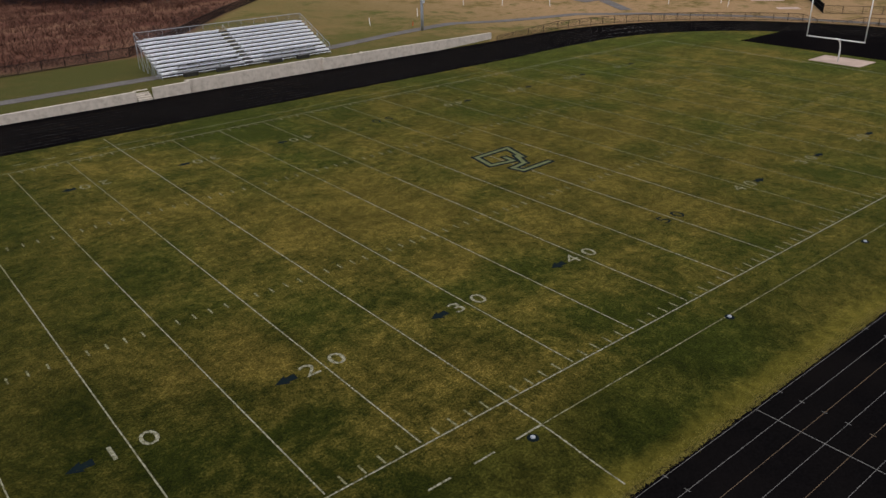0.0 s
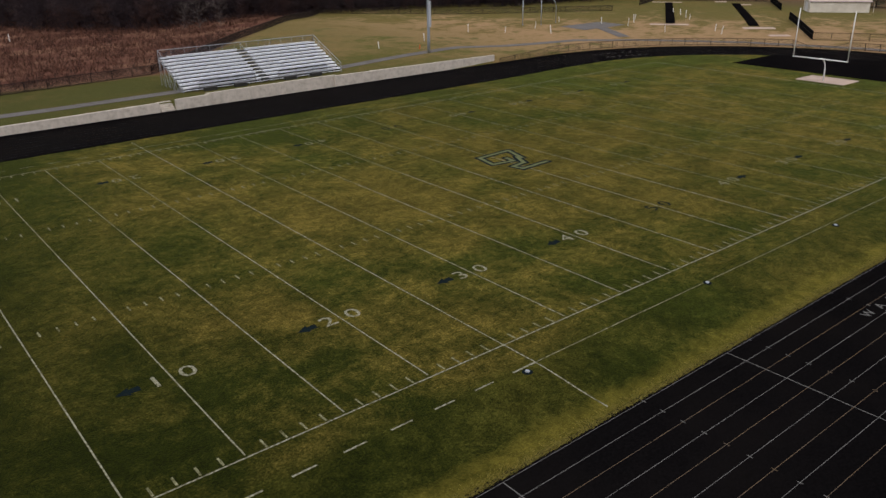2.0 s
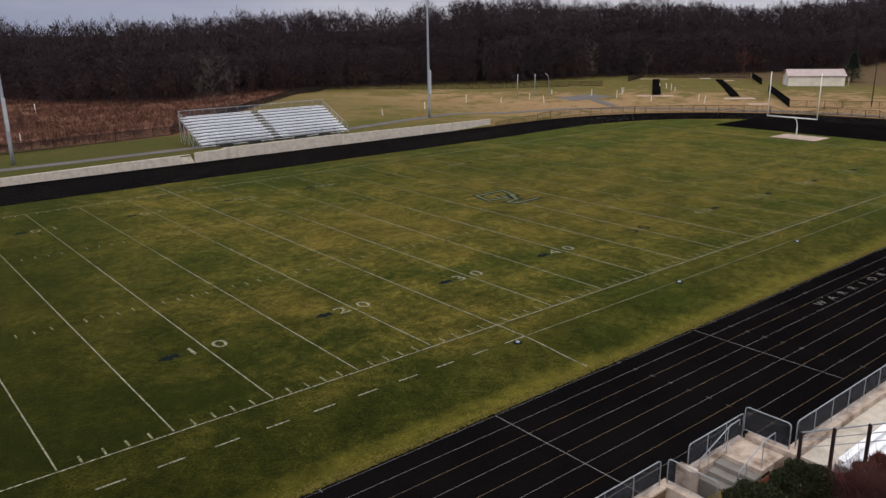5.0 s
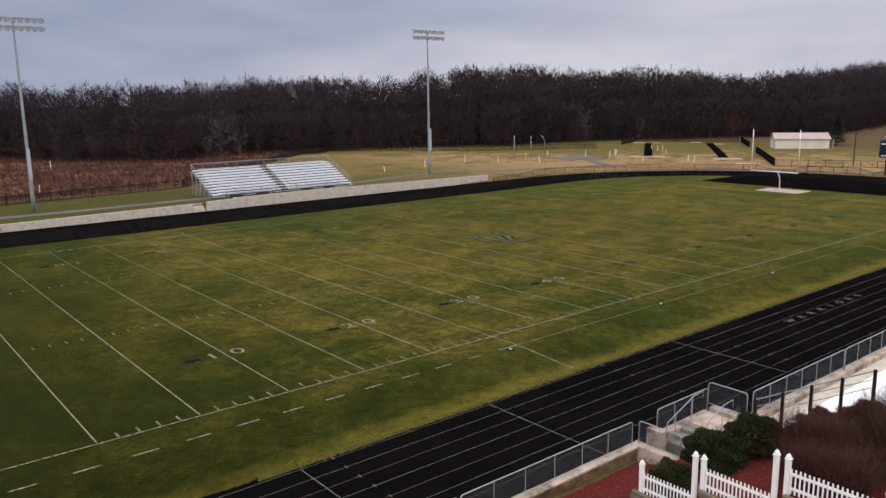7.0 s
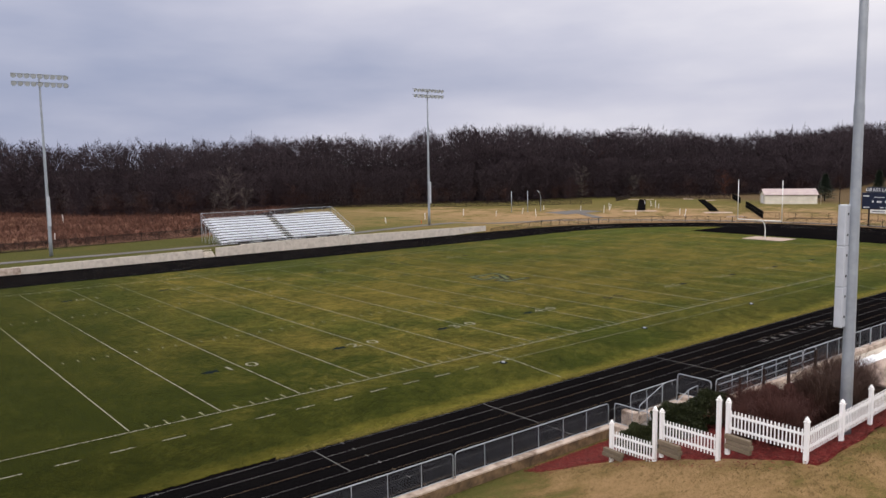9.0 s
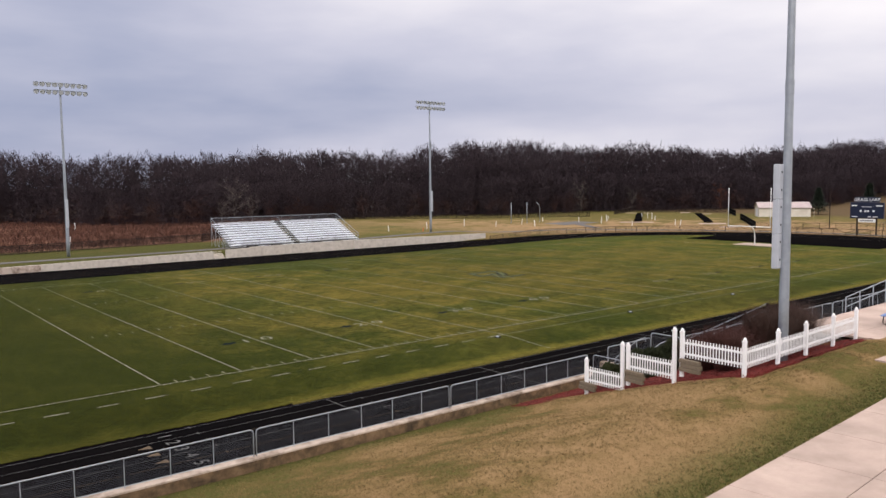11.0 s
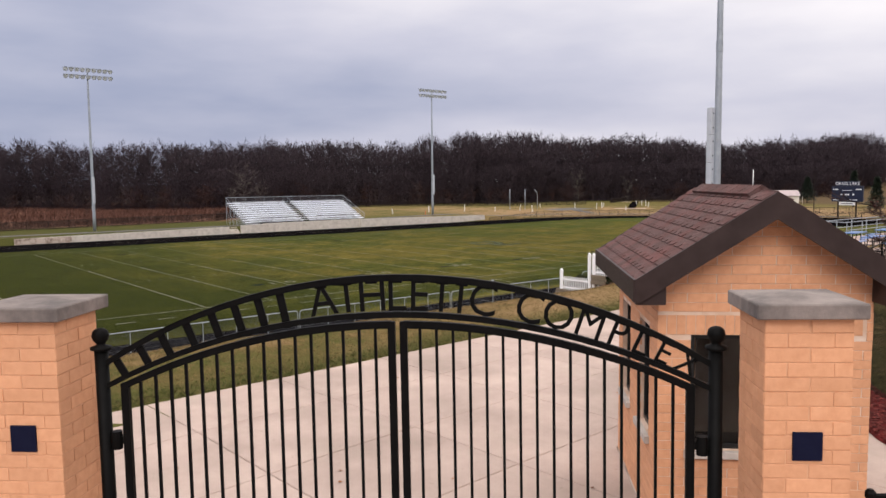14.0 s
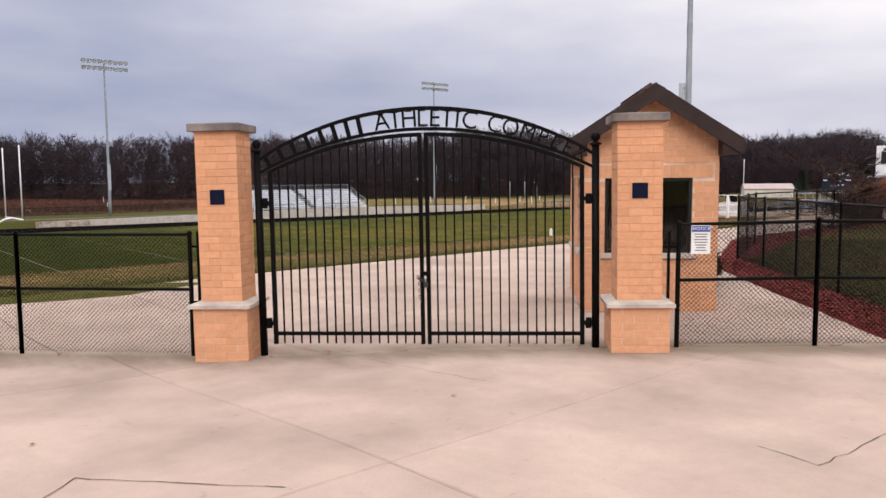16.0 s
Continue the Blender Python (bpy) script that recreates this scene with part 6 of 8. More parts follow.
timber_step(10.55, -22.45, 2.72, 3, "stacked weathered timbers holding the lower step")
timber_step(10.55, -24.9, 3.58, 3, "stacked weathered timbers holding the upper step")
timber_step(10.5, -20.15, 1.98, 2, "stacked weathered timbers at the lowest step")
edging = thing("bed_edging", "weathered timber edging through the mulch bed", "edging")
for (xa, ya), (xb, yb) in (((12.2, -20.9), (16.2, -20.2)), ((12.6, -23.6), (17.4, -22.6)), ((16.3, -20.2), (18.8, -19.5))):
    bm = bmesh.new()
    ln = math.hypot(xb - xa, yb - ya)
    box(bm, 0, ln, -0.07, 0.07, -0.25, 0.14)
    bevelled(bm, 0.015)
    part("timber", bm, M["timber"], edging).matrix_world = Matrix.Translation((xa, ya, (height(xa, ya) + height(xb, yb)) / 2 + 0.1)) @ Matrix.Rotation(math.atan2(yb - ya, xb - xa), 4, "Z")


# ---- shrubs ----
def leafy_shrub(name, label, x, y, z, rx, rz, n, leaf, material, seed, group=""):
    """A clipped shrub: stems and a crown of many small leaves with gaps and an uneven outline."""
    rng = np.random.default_rng(seed)
    root = thing(name, label, "shrub", Matrix.Translation((x, y, z)), group)
    bm = bmesh.new()
    for k in range(7):
        a = 2 * math.pi * k / 7
        tube(bm, [(0, 0, 0), (math.cos(a) * rx * 0.3, math.sin(a) * rx * 0.3, rz * 0.5), (math.cos(a) * rx * 0.7, math.sin(a) * rx * 0.7, rz * 1.2)], 0.03, 4, 0.008)
    part("stem", bm, M["bark"], root)
    d = rng.normal(0, 1, (n, 3))
    d /= np.linalg.norm(d, axis=1)[:, None]
    d[:, 2] = np.abs(d[:, 2]) * 1.0 - 0.15
    lump = 1 + 0.16 * np.sin(d[:, 0] * 5 + seed) * np.cos(d[:, 1] * 6 + seed * 2) + 0.10 * np.sin(d[:, 2] * 9 + d[:, 0] * 7)
    r = (rng.uniform(0.55, 1.0, n) ** 0.4) * lump + rng.normal(0, 0.035, n)
    p = d * r[:, None] * [rx, rx, rz] + [0, 0, rz * 0.55]
    p[:, 2] = np.maximum(p[:, 2], 0.02)
    t = rng.normal(0, 1, (n, 3)) * 0.6 + d
    t /= np.linalg.norm(t, axis=1)[:, None]
    s = np.cross(t, rng.normal(0, 1, (n, 3)))
    s /= np.linalg.norm(s, axis=1)[:, None]
    ln = leaf * rng.uniform(0.7, 1.4, n)[:, None]
    v = np.empty((n * 3, 3))
    v[0::3], v[1::3], v[2::3] = p - s * ln * 0.4, p + s * ln * 0.4, p + t * ln * 1.5
    soup("crown", v, np.arange(n * 3).reshape(-1, 3), material, root, "", "", "")
    return root


def twiggy_shrub(name, label, x, y, z, rx, high, stems, seed, material, group=""):
    rng = np.random.default_rng(seed)
    root = thing(name, label, "shrub", Matrix.Translation((x, y, z)), group)
    V = []
    for k in range(stems):
        a, sp = rng.uniform(0, 6.28), rng.uniform(0.1, 1.0)
        d = np.array([math.cos(a) * sp * rx / high, math.sin(a) * sp * rx / high, 1.0])
        p = np.array([rng.normal(0, 0.12), rng.normal(0, 0.12), -0.05])
        ln = high * rng.uniform(0.75, 1.1)
        for seg in range(4):
            q = p + d * ln / 4 + rng.normal(0, 0.05, 3)
            w = 0.018 * (1 - seg / 5)
            s = np.array([-d[1] + 0.3, d[0], 0.2])
            s = s / np.linalg.norm(s) * w
            V += [p - s, p + s, q]
            for b in range(5):
                e = p + (q - p) * rng.uniform(0.2, 1)
                f = e + (d / np.linalg.norm(d) + rng.normal(0, 0.7, 3)) * rng.uniform(0.12, 0.32)
                V += [e - s * 0.5, e + s * 0.5, f]
            p = q
    V = np.array(V)
    soup("twig_crown", V, np.arange(len(V)).reshape(-1, 3), material, root, "", "", "")
    return root


M["evergreen"] = leaf_mat("yew_leaves", (0.005, 0.009, 0.003), (0.030, 0.036, 0.011))
M["evergreen_new"] = leaf_mat("boxwood_leaves", (0.008, 0.013, 0.004), (0.042, 0.047, 0.015))
M["barberry"] = leaf_mat("barberry_leaves", (0.035, 0.008, 0.007), (0.13, 0.035, 0.026))
M["red_twig"] = leaf_mat("red_brown_twigs", (0.032, 0.012, 0.010), (0.088, 0.036, 0.029))
M["brown_twig"] = leaf_mat("brown_twigs", (0.026, 0.014, 0.011), (0.080, 0.045, 0.034))
g = "shrubs in the mulch bed"
for (x, y, rx, rz, mt, sd) in ((14.45, -20.1, 1.1, 0.95, "evergreen", 1), (16.3, -20.55, 1.15, 0.98, "evergreen", 2), (12.0, -20.2, 0.8, 0.72, "evergreen_new", 3)):
    leafy_shrub("evergreen_shrub", "rounded dark evergreen shrub in red mulch", x, y, height(x, y), rx * 0.95, rz * 0.95, 24000, 0.050, M[mt], sd, g)
for (x, y, rx, rz, sd) in ((18.2, -22.0, 0.85, 0.75, 4), (18.9, -23.3, 1.0, 0.8, 5)):
    leafy_shrub("barberry_shrub", "dark red barberry shrub in the mulch bed", x, y, height(x, y), rx, rz, 13000, 0.042, M["barberry"], sd, g)
for (x, y, rx, h, sd) in ((16.4, -22.2, 1.3, 1.25, 6), (15.6, -23.8, 1.3, 1.2, 7), (17.3, -24.4, 1.4, 1.5, 8), (13.4, -23.6, 1.1, 1.1, 9), (14.6, -25.0, 1.2, 1.3, 10), (12.6, -25.2, 1.05, 1.35, 14)):
    twiggy_shrub("leafless_shrub", "low reddish leafless shrub in the mulch bed", x, y, height(x, y), rx, h * 1.05, 620, sd, M["red_twig"], g)
for (x, y, rx, h, sd) in ((16.9, -25.3, 1.3, 1.75, 11), (18.4, -25.0, 1.3, 1.45, 12), (15.0, -25.5, 1.25, 1.65, 13)):
    twiggy_shrub("leafless_shrub", "tall brown leafless shrub beside the lamp pole", x, y, height(x, y), rx, h * 1.15, 900, sd, M["brown_twig"], g)

# ---- picnic area ----
def picnic_table(x, y, rot):
    root = thing("picnic_table", "blue coated picnic table with black tube legs", "picnic table", Matrix.Translation((x, y, PLAZA_Z)) @ Matrix.Rotation(rot, 4, "Z"), "picnic tables")
    bm = bmesh.new()
    box(bm, -0.92, 0.92, -0.38, 0.38, 0.74, 0.78)
    bevelled(bm, 0.015)
    part("tabletop", bm, M["blue"], root)
    for s in (-1, 1):
        bm = bmesh.new()
        box(bm, -0.92, 0.92, s * 0.72 - 0.13, s * 0.72 + 0.13, 0.43, 0.465)
        bevelled(bm, 0.012)
        part("bench", bm, M["blue"], root)
    for sx in (-0.6, 0.6):
        for s in (-1, 1):
            bm = bmesh.new()
            tube(bm, [(sx, s * 0.1, 0.74), (sx, s * 0.16, 0.10), (sx, s * 0.24, 0.025), (sx, s * 0.70, 0.025), (sx, s * 0.80, 0.10), (sx, s * 0.76, 0.43)], 0.024, 8)
            part("leg", bm, M["black"], root, "", True)
    return root


for x, y, r in ((24.6, -26.9, 0.12), (25.6, -28.9, 0.1), (28.2, -26.8, 0.05), (29.3, -29.0, 0.2), (32.0, -27.0, 0.1)):
    picnic_table(x, y, r)

ramp = thing("ramp_rail", "silver tube railing up the ramp behind the bleacher", "rail")
for zz in (0.55, 1.05):
    bm = bmesh.new()
    tube(bm, [(26.5, -23.4, PLAZA_Z + zz - 0.35), (31.3, -23.4, PLAZA_Z + zz + 0.1), (44.0, -23.4, PLAZA_Z + zz + 0.1)], 0.024, 8)
    part("rail", bm, M["galv"], ramp, "", True)
bm = bmesh.new()
tube(bm, [(31.3, -25.0, PLAZA_Z + 1.15), (40.0, -25.0, PLAZA_Z + 1.15)], 0.024, 8)
part("rail", bm, M["galv"], ramp, "", True)
bm = bmesh.new()
tube(bm, [(31.3, -25.0, PLAZA_Z + 0.65), (40.0, -25.0, PLAZA_Z + 0.65)], 0.024, 8)
part("rail", bm, M["galv"], ramp, "", True)
bm = bmesh.new()
tube(bm, [(31.3, -25.0, PLAZA_Z + 1.15), (31.3, -23.4, PLAZA_Z + 1.15)], 0.024, 8)
part("rail", bm, M["galv"], ramp, "", True)
for x, y, t in ((26.5, -23.4, 0.7), (28.1, -23.4, 0.87), (29.7, -23.4, 1.0), (31.3, -23.4, 1.15), (33.5, -23.4, 1.15), (35.7, -23.4, 1.15), (38, -23.4, 1.15), (31.3, -25.0, 1.15), (33.5, -25, 1.15), (35.7, -25, 1.15), (38, -25, 1.15), (40, -25, 1.15)):
    bm = bmesh.new()
    bar(bm, (x, y, PLAZA_Z - 0.05), (x, y, PLAZA_Z + t), 0.024, 8)
    part("post", bm, M["galv"], ramp)

# press box at the bleacher's top
press = thing("press_box", "small white press box with a dark window on posts", "press box", Matrix.Translation((47.6, -24.6, 3.6)))
bm = bmesh.new()
box(bm, -2.6, 2.6, -1.2, 1.2, 2.6, 5.0)
bevelled(bm, 0.03)
part("cabin", bm, M["white_paint"], press)
bm = bmesh.new()
box(bm, -2.64, -2.61, -0.8, 0.8, 3.5, 4.5)
part("window", bm, M["frame_dark"], press, "dark window")
bm = bmesh.new()
box(bm, -3.6, 2.8, -1.4, 1.4, 2.45, 2.59)
part("deck", bm, M["galv"], press)
for x in (-2.5, 2.5):
    for y in (-1.1, 1.1):
        bm = bmesh.new()
        bar(bm, (x, y, 0), (x, y, 2.5), 0.07, 8)
        part("post", bm, M["galv"], press)
bm = bmesh.new()
bar(bm, (-3.55, -1.35, 3.5), (-3.55, 1.35, 3.5), 0.03)
part("rail", bm, M["galv"], press)


# ---- beyond the track: practice lawn, shed and scoreboard ----
def flat_strip(name, label, category, mat, p, q, w, lift=0.03, parent=None):
    bm = bmesh.new()
    (xa, ya), (xb, yb) = p, q
    d = Vector((xb - xa, yb - ya, 0)).normalized()
    s = Vector((-d.y, d.x, 0)) * w / 2
    n = max(2, int(math.hypot(xb - xa, yb - ya) / 3))
    rows = []
    for k in range(n + 1):
        t = k / n
        c = Vector((xa + (xb - xa) * t, ya + (yb - ya) * t, 0))
        rows.append([bm.verts.new((e.x, e.y, height(e.x, e.y) + lift + dz)) for e, dz in ((c - s, -0.4), (c - s, 0), (c + s, 0), (c + s, -0.4))])
    for u, v in zip(rows, rows[1:]):
        for k in range(3):
            bm.faces.new((u[k], v[k], v[k + 1], u[k + 1]))
    bmesh.ops.recalc_face_normals(bm, faces=bm.faces)
    return tagged(part(name, bm, M[mat], parent), label, category, "", "" if parent else "structure")


flat_strip("jump_runway", "black rubber jump runway on the practice lawn", "runway", "track", (142.4, 76.2), (182.9, 105.8), 1.9, 0.2)
flat_strip("jump_runway", "black rubber jump runway on the practice lawn", "runway", "track", (150.2, 61.8), (191.8, 91.5), 1.9, 0.2)
for p, q, w in (((138.6, 78.6), (143.6, 72.6), 1.6), ((182.0, 110.5), (187.0, 104.5), 1.6), ((146.5, 62.0), (150.5, 57.5), 2.6), ((140.8, 53.2), (143.5, 50.5), 2.0), ((193.8, 99), (195.5, 96.5), 2), ((190, 90.5), (192.5, 87.5), 2)):
    flat_strip("pit_apron", "pale sand and boards at the end of a runway", "pavement", "concrete", p, q, w, 0.05)
path_pts = [(-20, 71.5), (20, 71.3), (33, 71.9), (60, 73.8), (72, 76.3), (86, 78.2), (98, 77.2), (111, 74.2), (120, 66.0), (130, 51.5), (136.5, 34), (138, 10)]
for a, b in zip(path_pts, path_pts[1:]):
    ln = math.hypot(b[0] - a[0], b[1] - a[1])
    e = ((b[0] + (b[0] - a[0]) / ln * 0.5), (b[1] + (b[1] - a[1]) / ln * 0.5))
    flat_strip("footpath", "grey asphalt footpath outside the track", "path", "asphalt", a, e, 2.0, 0.04)
flat_strip("throwing_pad", "grey asphalt throwing pad on the practice lawn", "pavement", "asphalt", (122.5, 85.5), (134.5, 85.0), 7.0, 0.045)
flat_strip("footpath", "grey asphalt footpath outside the track", "path", "asphalt", (121.0, 71.0), (128.5, 84.0), 2.2, 0.043)


def stake(x, y, h=1.15, lean=0.0, mat="white_paint", label="short white sector stake in the practice lawn"):
    root = thing("stake", label, "stake", Matrix.Translation((x, y, height(x, y) - 0.05)) @ Matrix.Rotation(lean, 4, "X"), "white stakes on the practice lawn")
    bm = bmesh.new()
    box(bm, -0.05, 0.05, -0.05, 0.05, 0, h)
    bevelled(bm, 0.015)
    part("shaft", bm, M[mat], root)
    bm = bmesh.new()
    box(bm, -0.055, 0.055, -0.055, 0.055, h, h + 0.06)
    part("tip", bm, M[mat], root)


for k, (x, y) in enumerate(((74.6, 85.0), (86.0, 87.4), (103, 95.2), (108.2, 90.1), (116.9, 90.5), (114.2, 83.5), (128.4, 94.6), (132.4, 86.3), (133.1, 79.9), (143.3, 86.1), (141.0, 84.5), (139, 83), (132.3, 70.2), (139.6, 63.8), (136.6, 60.5), (160, 88), (157, 84), (154, 80.5), (151, 77.5), (18, 92.5), (30, 138))):
    stake(x, y, 1.1 + 0.25 * (k % 3), 0.08 * ((k % 5) - 2))
stake(79.5, 80.3, 0.7, 0.1, "orange", "short orange marker post on the practice lawn")
for x, y, bend in ((118.7, 95.9, 0), (121.8, 93.6, 0), (127.0, 94.3, 1)):
    root = thing("cage_pole", "tall white pole of the throwing cage", "pole", Matrix.Translation((x, y, height(x, y) - 0.05)), "throwing cage poles")
    bm = bmesh.new()
    if bend:
        tube(bm, [(0, 0, 0), (0, 0, 3.4), (-0.25, 0.1, 4.3), (-0.8, 0.3, 4.9)], 0.09, 8)
    else:
        tube(bm, [(0, 0, 0), (0, 0, 5.0)], 0.09, 8)
    part("shaft", bm, M["galv"], root, "", True)
    bm = bmesh.new()
    lathe(bm, [(0.16, 0.0), (0.16, 0.12), (0.1, 0.16)], 8)
    part("foot", bm, M["galv"], root)

shed_m = Matrix.Translation((183.5, 67.6, 0.05)) @ Matrix.Rotation(radians(-51), 4, "Z")
shed = thing("storage_shed", "long white shed with a pale rose metal roof", "shed", shed_m)
bm = bmesh.new()
pr = [(0, 0), (0, 2.8), (3.2, 4.1), (6.4, 2.8), (6.4, 0)]
L = 12.8
f0 = [bm.verts.new((0, y, z)) for y, z in pr]
f1 = [bm.verts.new((L, y, z)) for y, z in pr]
bm.faces.new(f0[::-1])
bm.faces.new(f1)
for k in (0, 1, 2, 3):
    bm.faces.new((f0[k], f0[k + 1], f1[k + 1], f1[k]))
bmesh.ops.recalc_face_normals(bm, faces=bm.faces)
part("wall", bm, M["cream_wall"], shed)
for s in (0, 1):
    bm = bmesh.new()
    ya, yb = (-0.35, 3.2) if s == 0 else (6.75, 3.2)
    za, zb = 2.75, 4.2
    q = [(-0.3, ya, za), (L + 0.3, ya, za), (L + 0.3, yb, zb), (-0.3, yb, zb)]
    lo = [bm.verts.new(p) for p in q]
    hi = [bm.verts.new((p[0], p[1], p[2] + 0.1)) for p in q]
    bm.faces.new(lo)
    bm.faces.new(hi)
    for k in range(4):
        bm.faces.new((lo[k], lo[(k + 1) % 4], hi[(k + 1) % 4], hi[k]))
    bmesh.ops.recalc_face_normals(bm, faces=bm.faces)
    part("roof", bm, M["metal_roof"], shed)
bm = bmesh.new()
box(bm, -0.05, -0.003, 2.0, 4.6, 0.0, 2.5)
part("door", bm, M["sign_white"], shed)
for k in range(9):
    bm = bmesh.new()
    box(bm, 0.8 + 1.6 * k, 0.86 + 1.6 * k, -0.03, -0.003, 0.0, 2.7)
    part("batten", bm, M["cream_wall"], shed)

score = thing("scoreboard", "navy scoreboard with white lettering on two dark posts", "scoreboard", Matrix.Translation((137, 21.1, 0.3)) @ Matrix.Rotation(radians(-90), 4, "Z"))
# its face looks along local -y, towards the field
bm = bmesh.new()
box(bm, -2.95, 2.95, -0.15, 0.2, 2.8, 5.75)
bevelled(bm, 0.03)
panel = part("panel", bm, M["navy_board"], score)
bm = bmesh.new()
box(bm, -2.2, 2.2, -0.12, 0.12, 5.78, 6.75)
bevelled(bm, 0.02)
head = part("header", bm, M["navy_board"], score)
lettering("header_words", "GRASS LAKE", 0.84, M["sign_white"], head, Matrix.Translation((0, -0.135, 6.25)) @ Matrix.Rotation(radians(90), 4, "X"), 0.012)
for x0, x1, z0, z1 in ((-2.7, -1.7, 5.05, 5.25), (1.6, 2.7, 5.05, 5.25), (-0.9, 0.9, 4.9, 5.0), (-2.6, -1.6, 3.05, 3.2), (0.2, 0.8, 3.05, 3.2), (1.1, 1.9, 3.05, 3.2), (-1.2, -0.9, 4.0, 4.35), (-0.4, -0.05, 4.0, 4.3), (0.05, 0.4, 4.0, 4.3), (1.0, 1.35, 4.0, 4.35)):
    bm = bmesh.new()
    box(bm, x0, x1, -0.17, -0.155, z0, z1)
    part("caption_bar", bm, M["sign_white"], panel)
bm = bmesh.new()
box(bm, -1.45, 1.5, -0.13, 0.1, 2.1, 2.72)
bevelled(bm, 0.02)
sponsor = part("lower_sign", bm, M["sign_white"], score, "white lower sign")
bm = bmesh.new()
box(bm, -1.1, 1.1, -0.15, -0.135, 2.32, 2.5)
part("caption_bar", bm, M["ink"], sponsor)
for x in (-1.7, 1.7):
    bm = bmesh.new()
    box(bm, x - 0.11, x + 0.11, -0.1, 0.1, -0.4, 2.85)
    part("post", bm, M["brown_fence"], score)
for x, y, h in ((151, 34.2, 8.5), (142, 14.0, 7.0)):
    root = thing("slim_pole", "slim grey pole near the scoreboard", "pole", Matrix.Translation((x, y, height(x, y) - 0.05)), "slim poles")
    bm = bmesh.new()
    tube(bm, [(0, 0, 0), (0, 0, h)], 0.1, 8, 0.06)
    part("shaft", bm, M["brown_fence"], root)
    bm = bmesh.new()
    lathe(bm, [(0.09, h), (0.11, h + 0.06), (0.02, h + 0.14)], 8)
    part("cap", bm, M["brown_fence"], root)

# sprinkler covers beside the team box
for x, y in ((21.96, -2.54), (36.73, -2.3), (51.4, -2.6)):
    root = thing("sprinkler_cover", "round pale grey cover in a dark ring in the turf", "cover", Matrix.Translation((x, y, Z_TURF)), "covers by the sideline")
    bm = bmesh.new()
    lathe(bm, [(0.11, 0.0), (0.11, 0.05), (0.08, 0.08), (0.0001, 0.09)], 14)
    part("lid", bm, M["galv"], root)
    bm = bmesh.new()
    lathe(bm, [(0.26, 0.001), (0.23, 0.018), (0.0001, 0.02)], 14)
    part("ring", bm, M["chalk_blue"], root)
marker = thing("yard_marker", "low white marker board lying by the fence", "marker", Matrix.Translation((9.0, -15.3, -0.25)))
bm = bmesh.new()
box(bm, -0.9, 0.9, -0.1, 0.1, 0.06, 0.16)
part("board", bm, M["white_paint"], marker)
bm = bmesh.new()
box(bm, -0.86, -0.66, -0.14, 0.14, 0.0, 0.5)
part("end_board", bm, M["white_paint"], marker)

# ---- the entrance: pillars, arched gate, ticket booth ----
GATE = Matrix.Translation((-15.49, -42.17, PLAZA_Z)) @ Matrix.Rotation(math.atan2(-0.694, 0.72), 4, "Z")
# the gate follows the slight fall of the paving
GATE_T = GATE @ Matrix.Translation((0, 0, -0.03)) @ Matrix.Rotation(radians(-0.6), 4, "Y")
COURSE, LONG = 0.1016, 0.305
brick_cache = {}


def brick_mesh(w, h):
    key = (round(w, 2), round(h, 3))
    if key not in brick_cache:
        bm = bmesh.new()
        box(bm, 0.0035, key[0] - 0.0035, -0.006, 0.03, 0.0035, key[1] - 0.0035)
        bmesh.ops.bevel(bm, geom=[e for e in bm.edges if all(v.co.y < 0 for v in e.verts)], offset=0.003, segments=1, affect="EDGES")
        brick_cache[key] = mesh_of(bm, "brick", M["brick"])
    return brick_cache[key]


def lay(parent, m, length, z0, z1, holes=(), limit=None, start=0, loose=True):
    """Lays running-bond bricks on a wall face in its own plane: x along, -y outwards, z up. holes: (x0, x1, z0, z1)."""
    rows = round((z1 - z0) / COURSE)
    V, F = [], []
    for k in range(rows):
        z = z0 + k * COURSE
        lo, hi = (0.0, length) if limit is None else limit(z + COURSE)
        cuts = [(lo, hi)]
        for hx0, hx1, hz0, hz1 in holes:
            if z + COURSE > hz0 + 0.01 and z < hz1 - 0.01:
                cuts = [c for a, b in cuts for c in ((a, min(b, hx0)), (max(a, hx1), b)) if c[1] - c[0] > 0.02]
        x = -LONG / 2 if (k + start) % 2 else 0.0
        while x < length:
            for a, b in cuts:
                u, w = max(x, a), min(x + LONG, b)
                if w - u > 0.035:
                    if loose:
                        piece("brick", brick_mesh(w - u, COURSE), parent, m @ Matrix.Translation((u, random.uniform(-0.0015, 0.0015), z)))
                    else:
                        base = len(V)
                        for p in ((u + 0.005, z + 0.005), (w - 0.005, z + 0.005), (w - 0.005, z + COURSE - 0.005), (u + 0.005, z + COURSE - 0.005)):
                            V.append(m @ Vector((p[0], 0.02, p[1])))
                            V.append(m @ Vector((p[0], -0.007, p[1])))
                        for q in ((1, 3, 5, 7), (0, 2, 3, 1), (2, 4, 5, 3), (4, 6, 7, 5), (6, 0, 1, 7)):
                            F.append([base + i for i in q])
            x += LONG
    if not loose and V:
        soup("brick_rest", [tuple(v) for v in V], F, M["brick"], parent, "", "", "stuff")


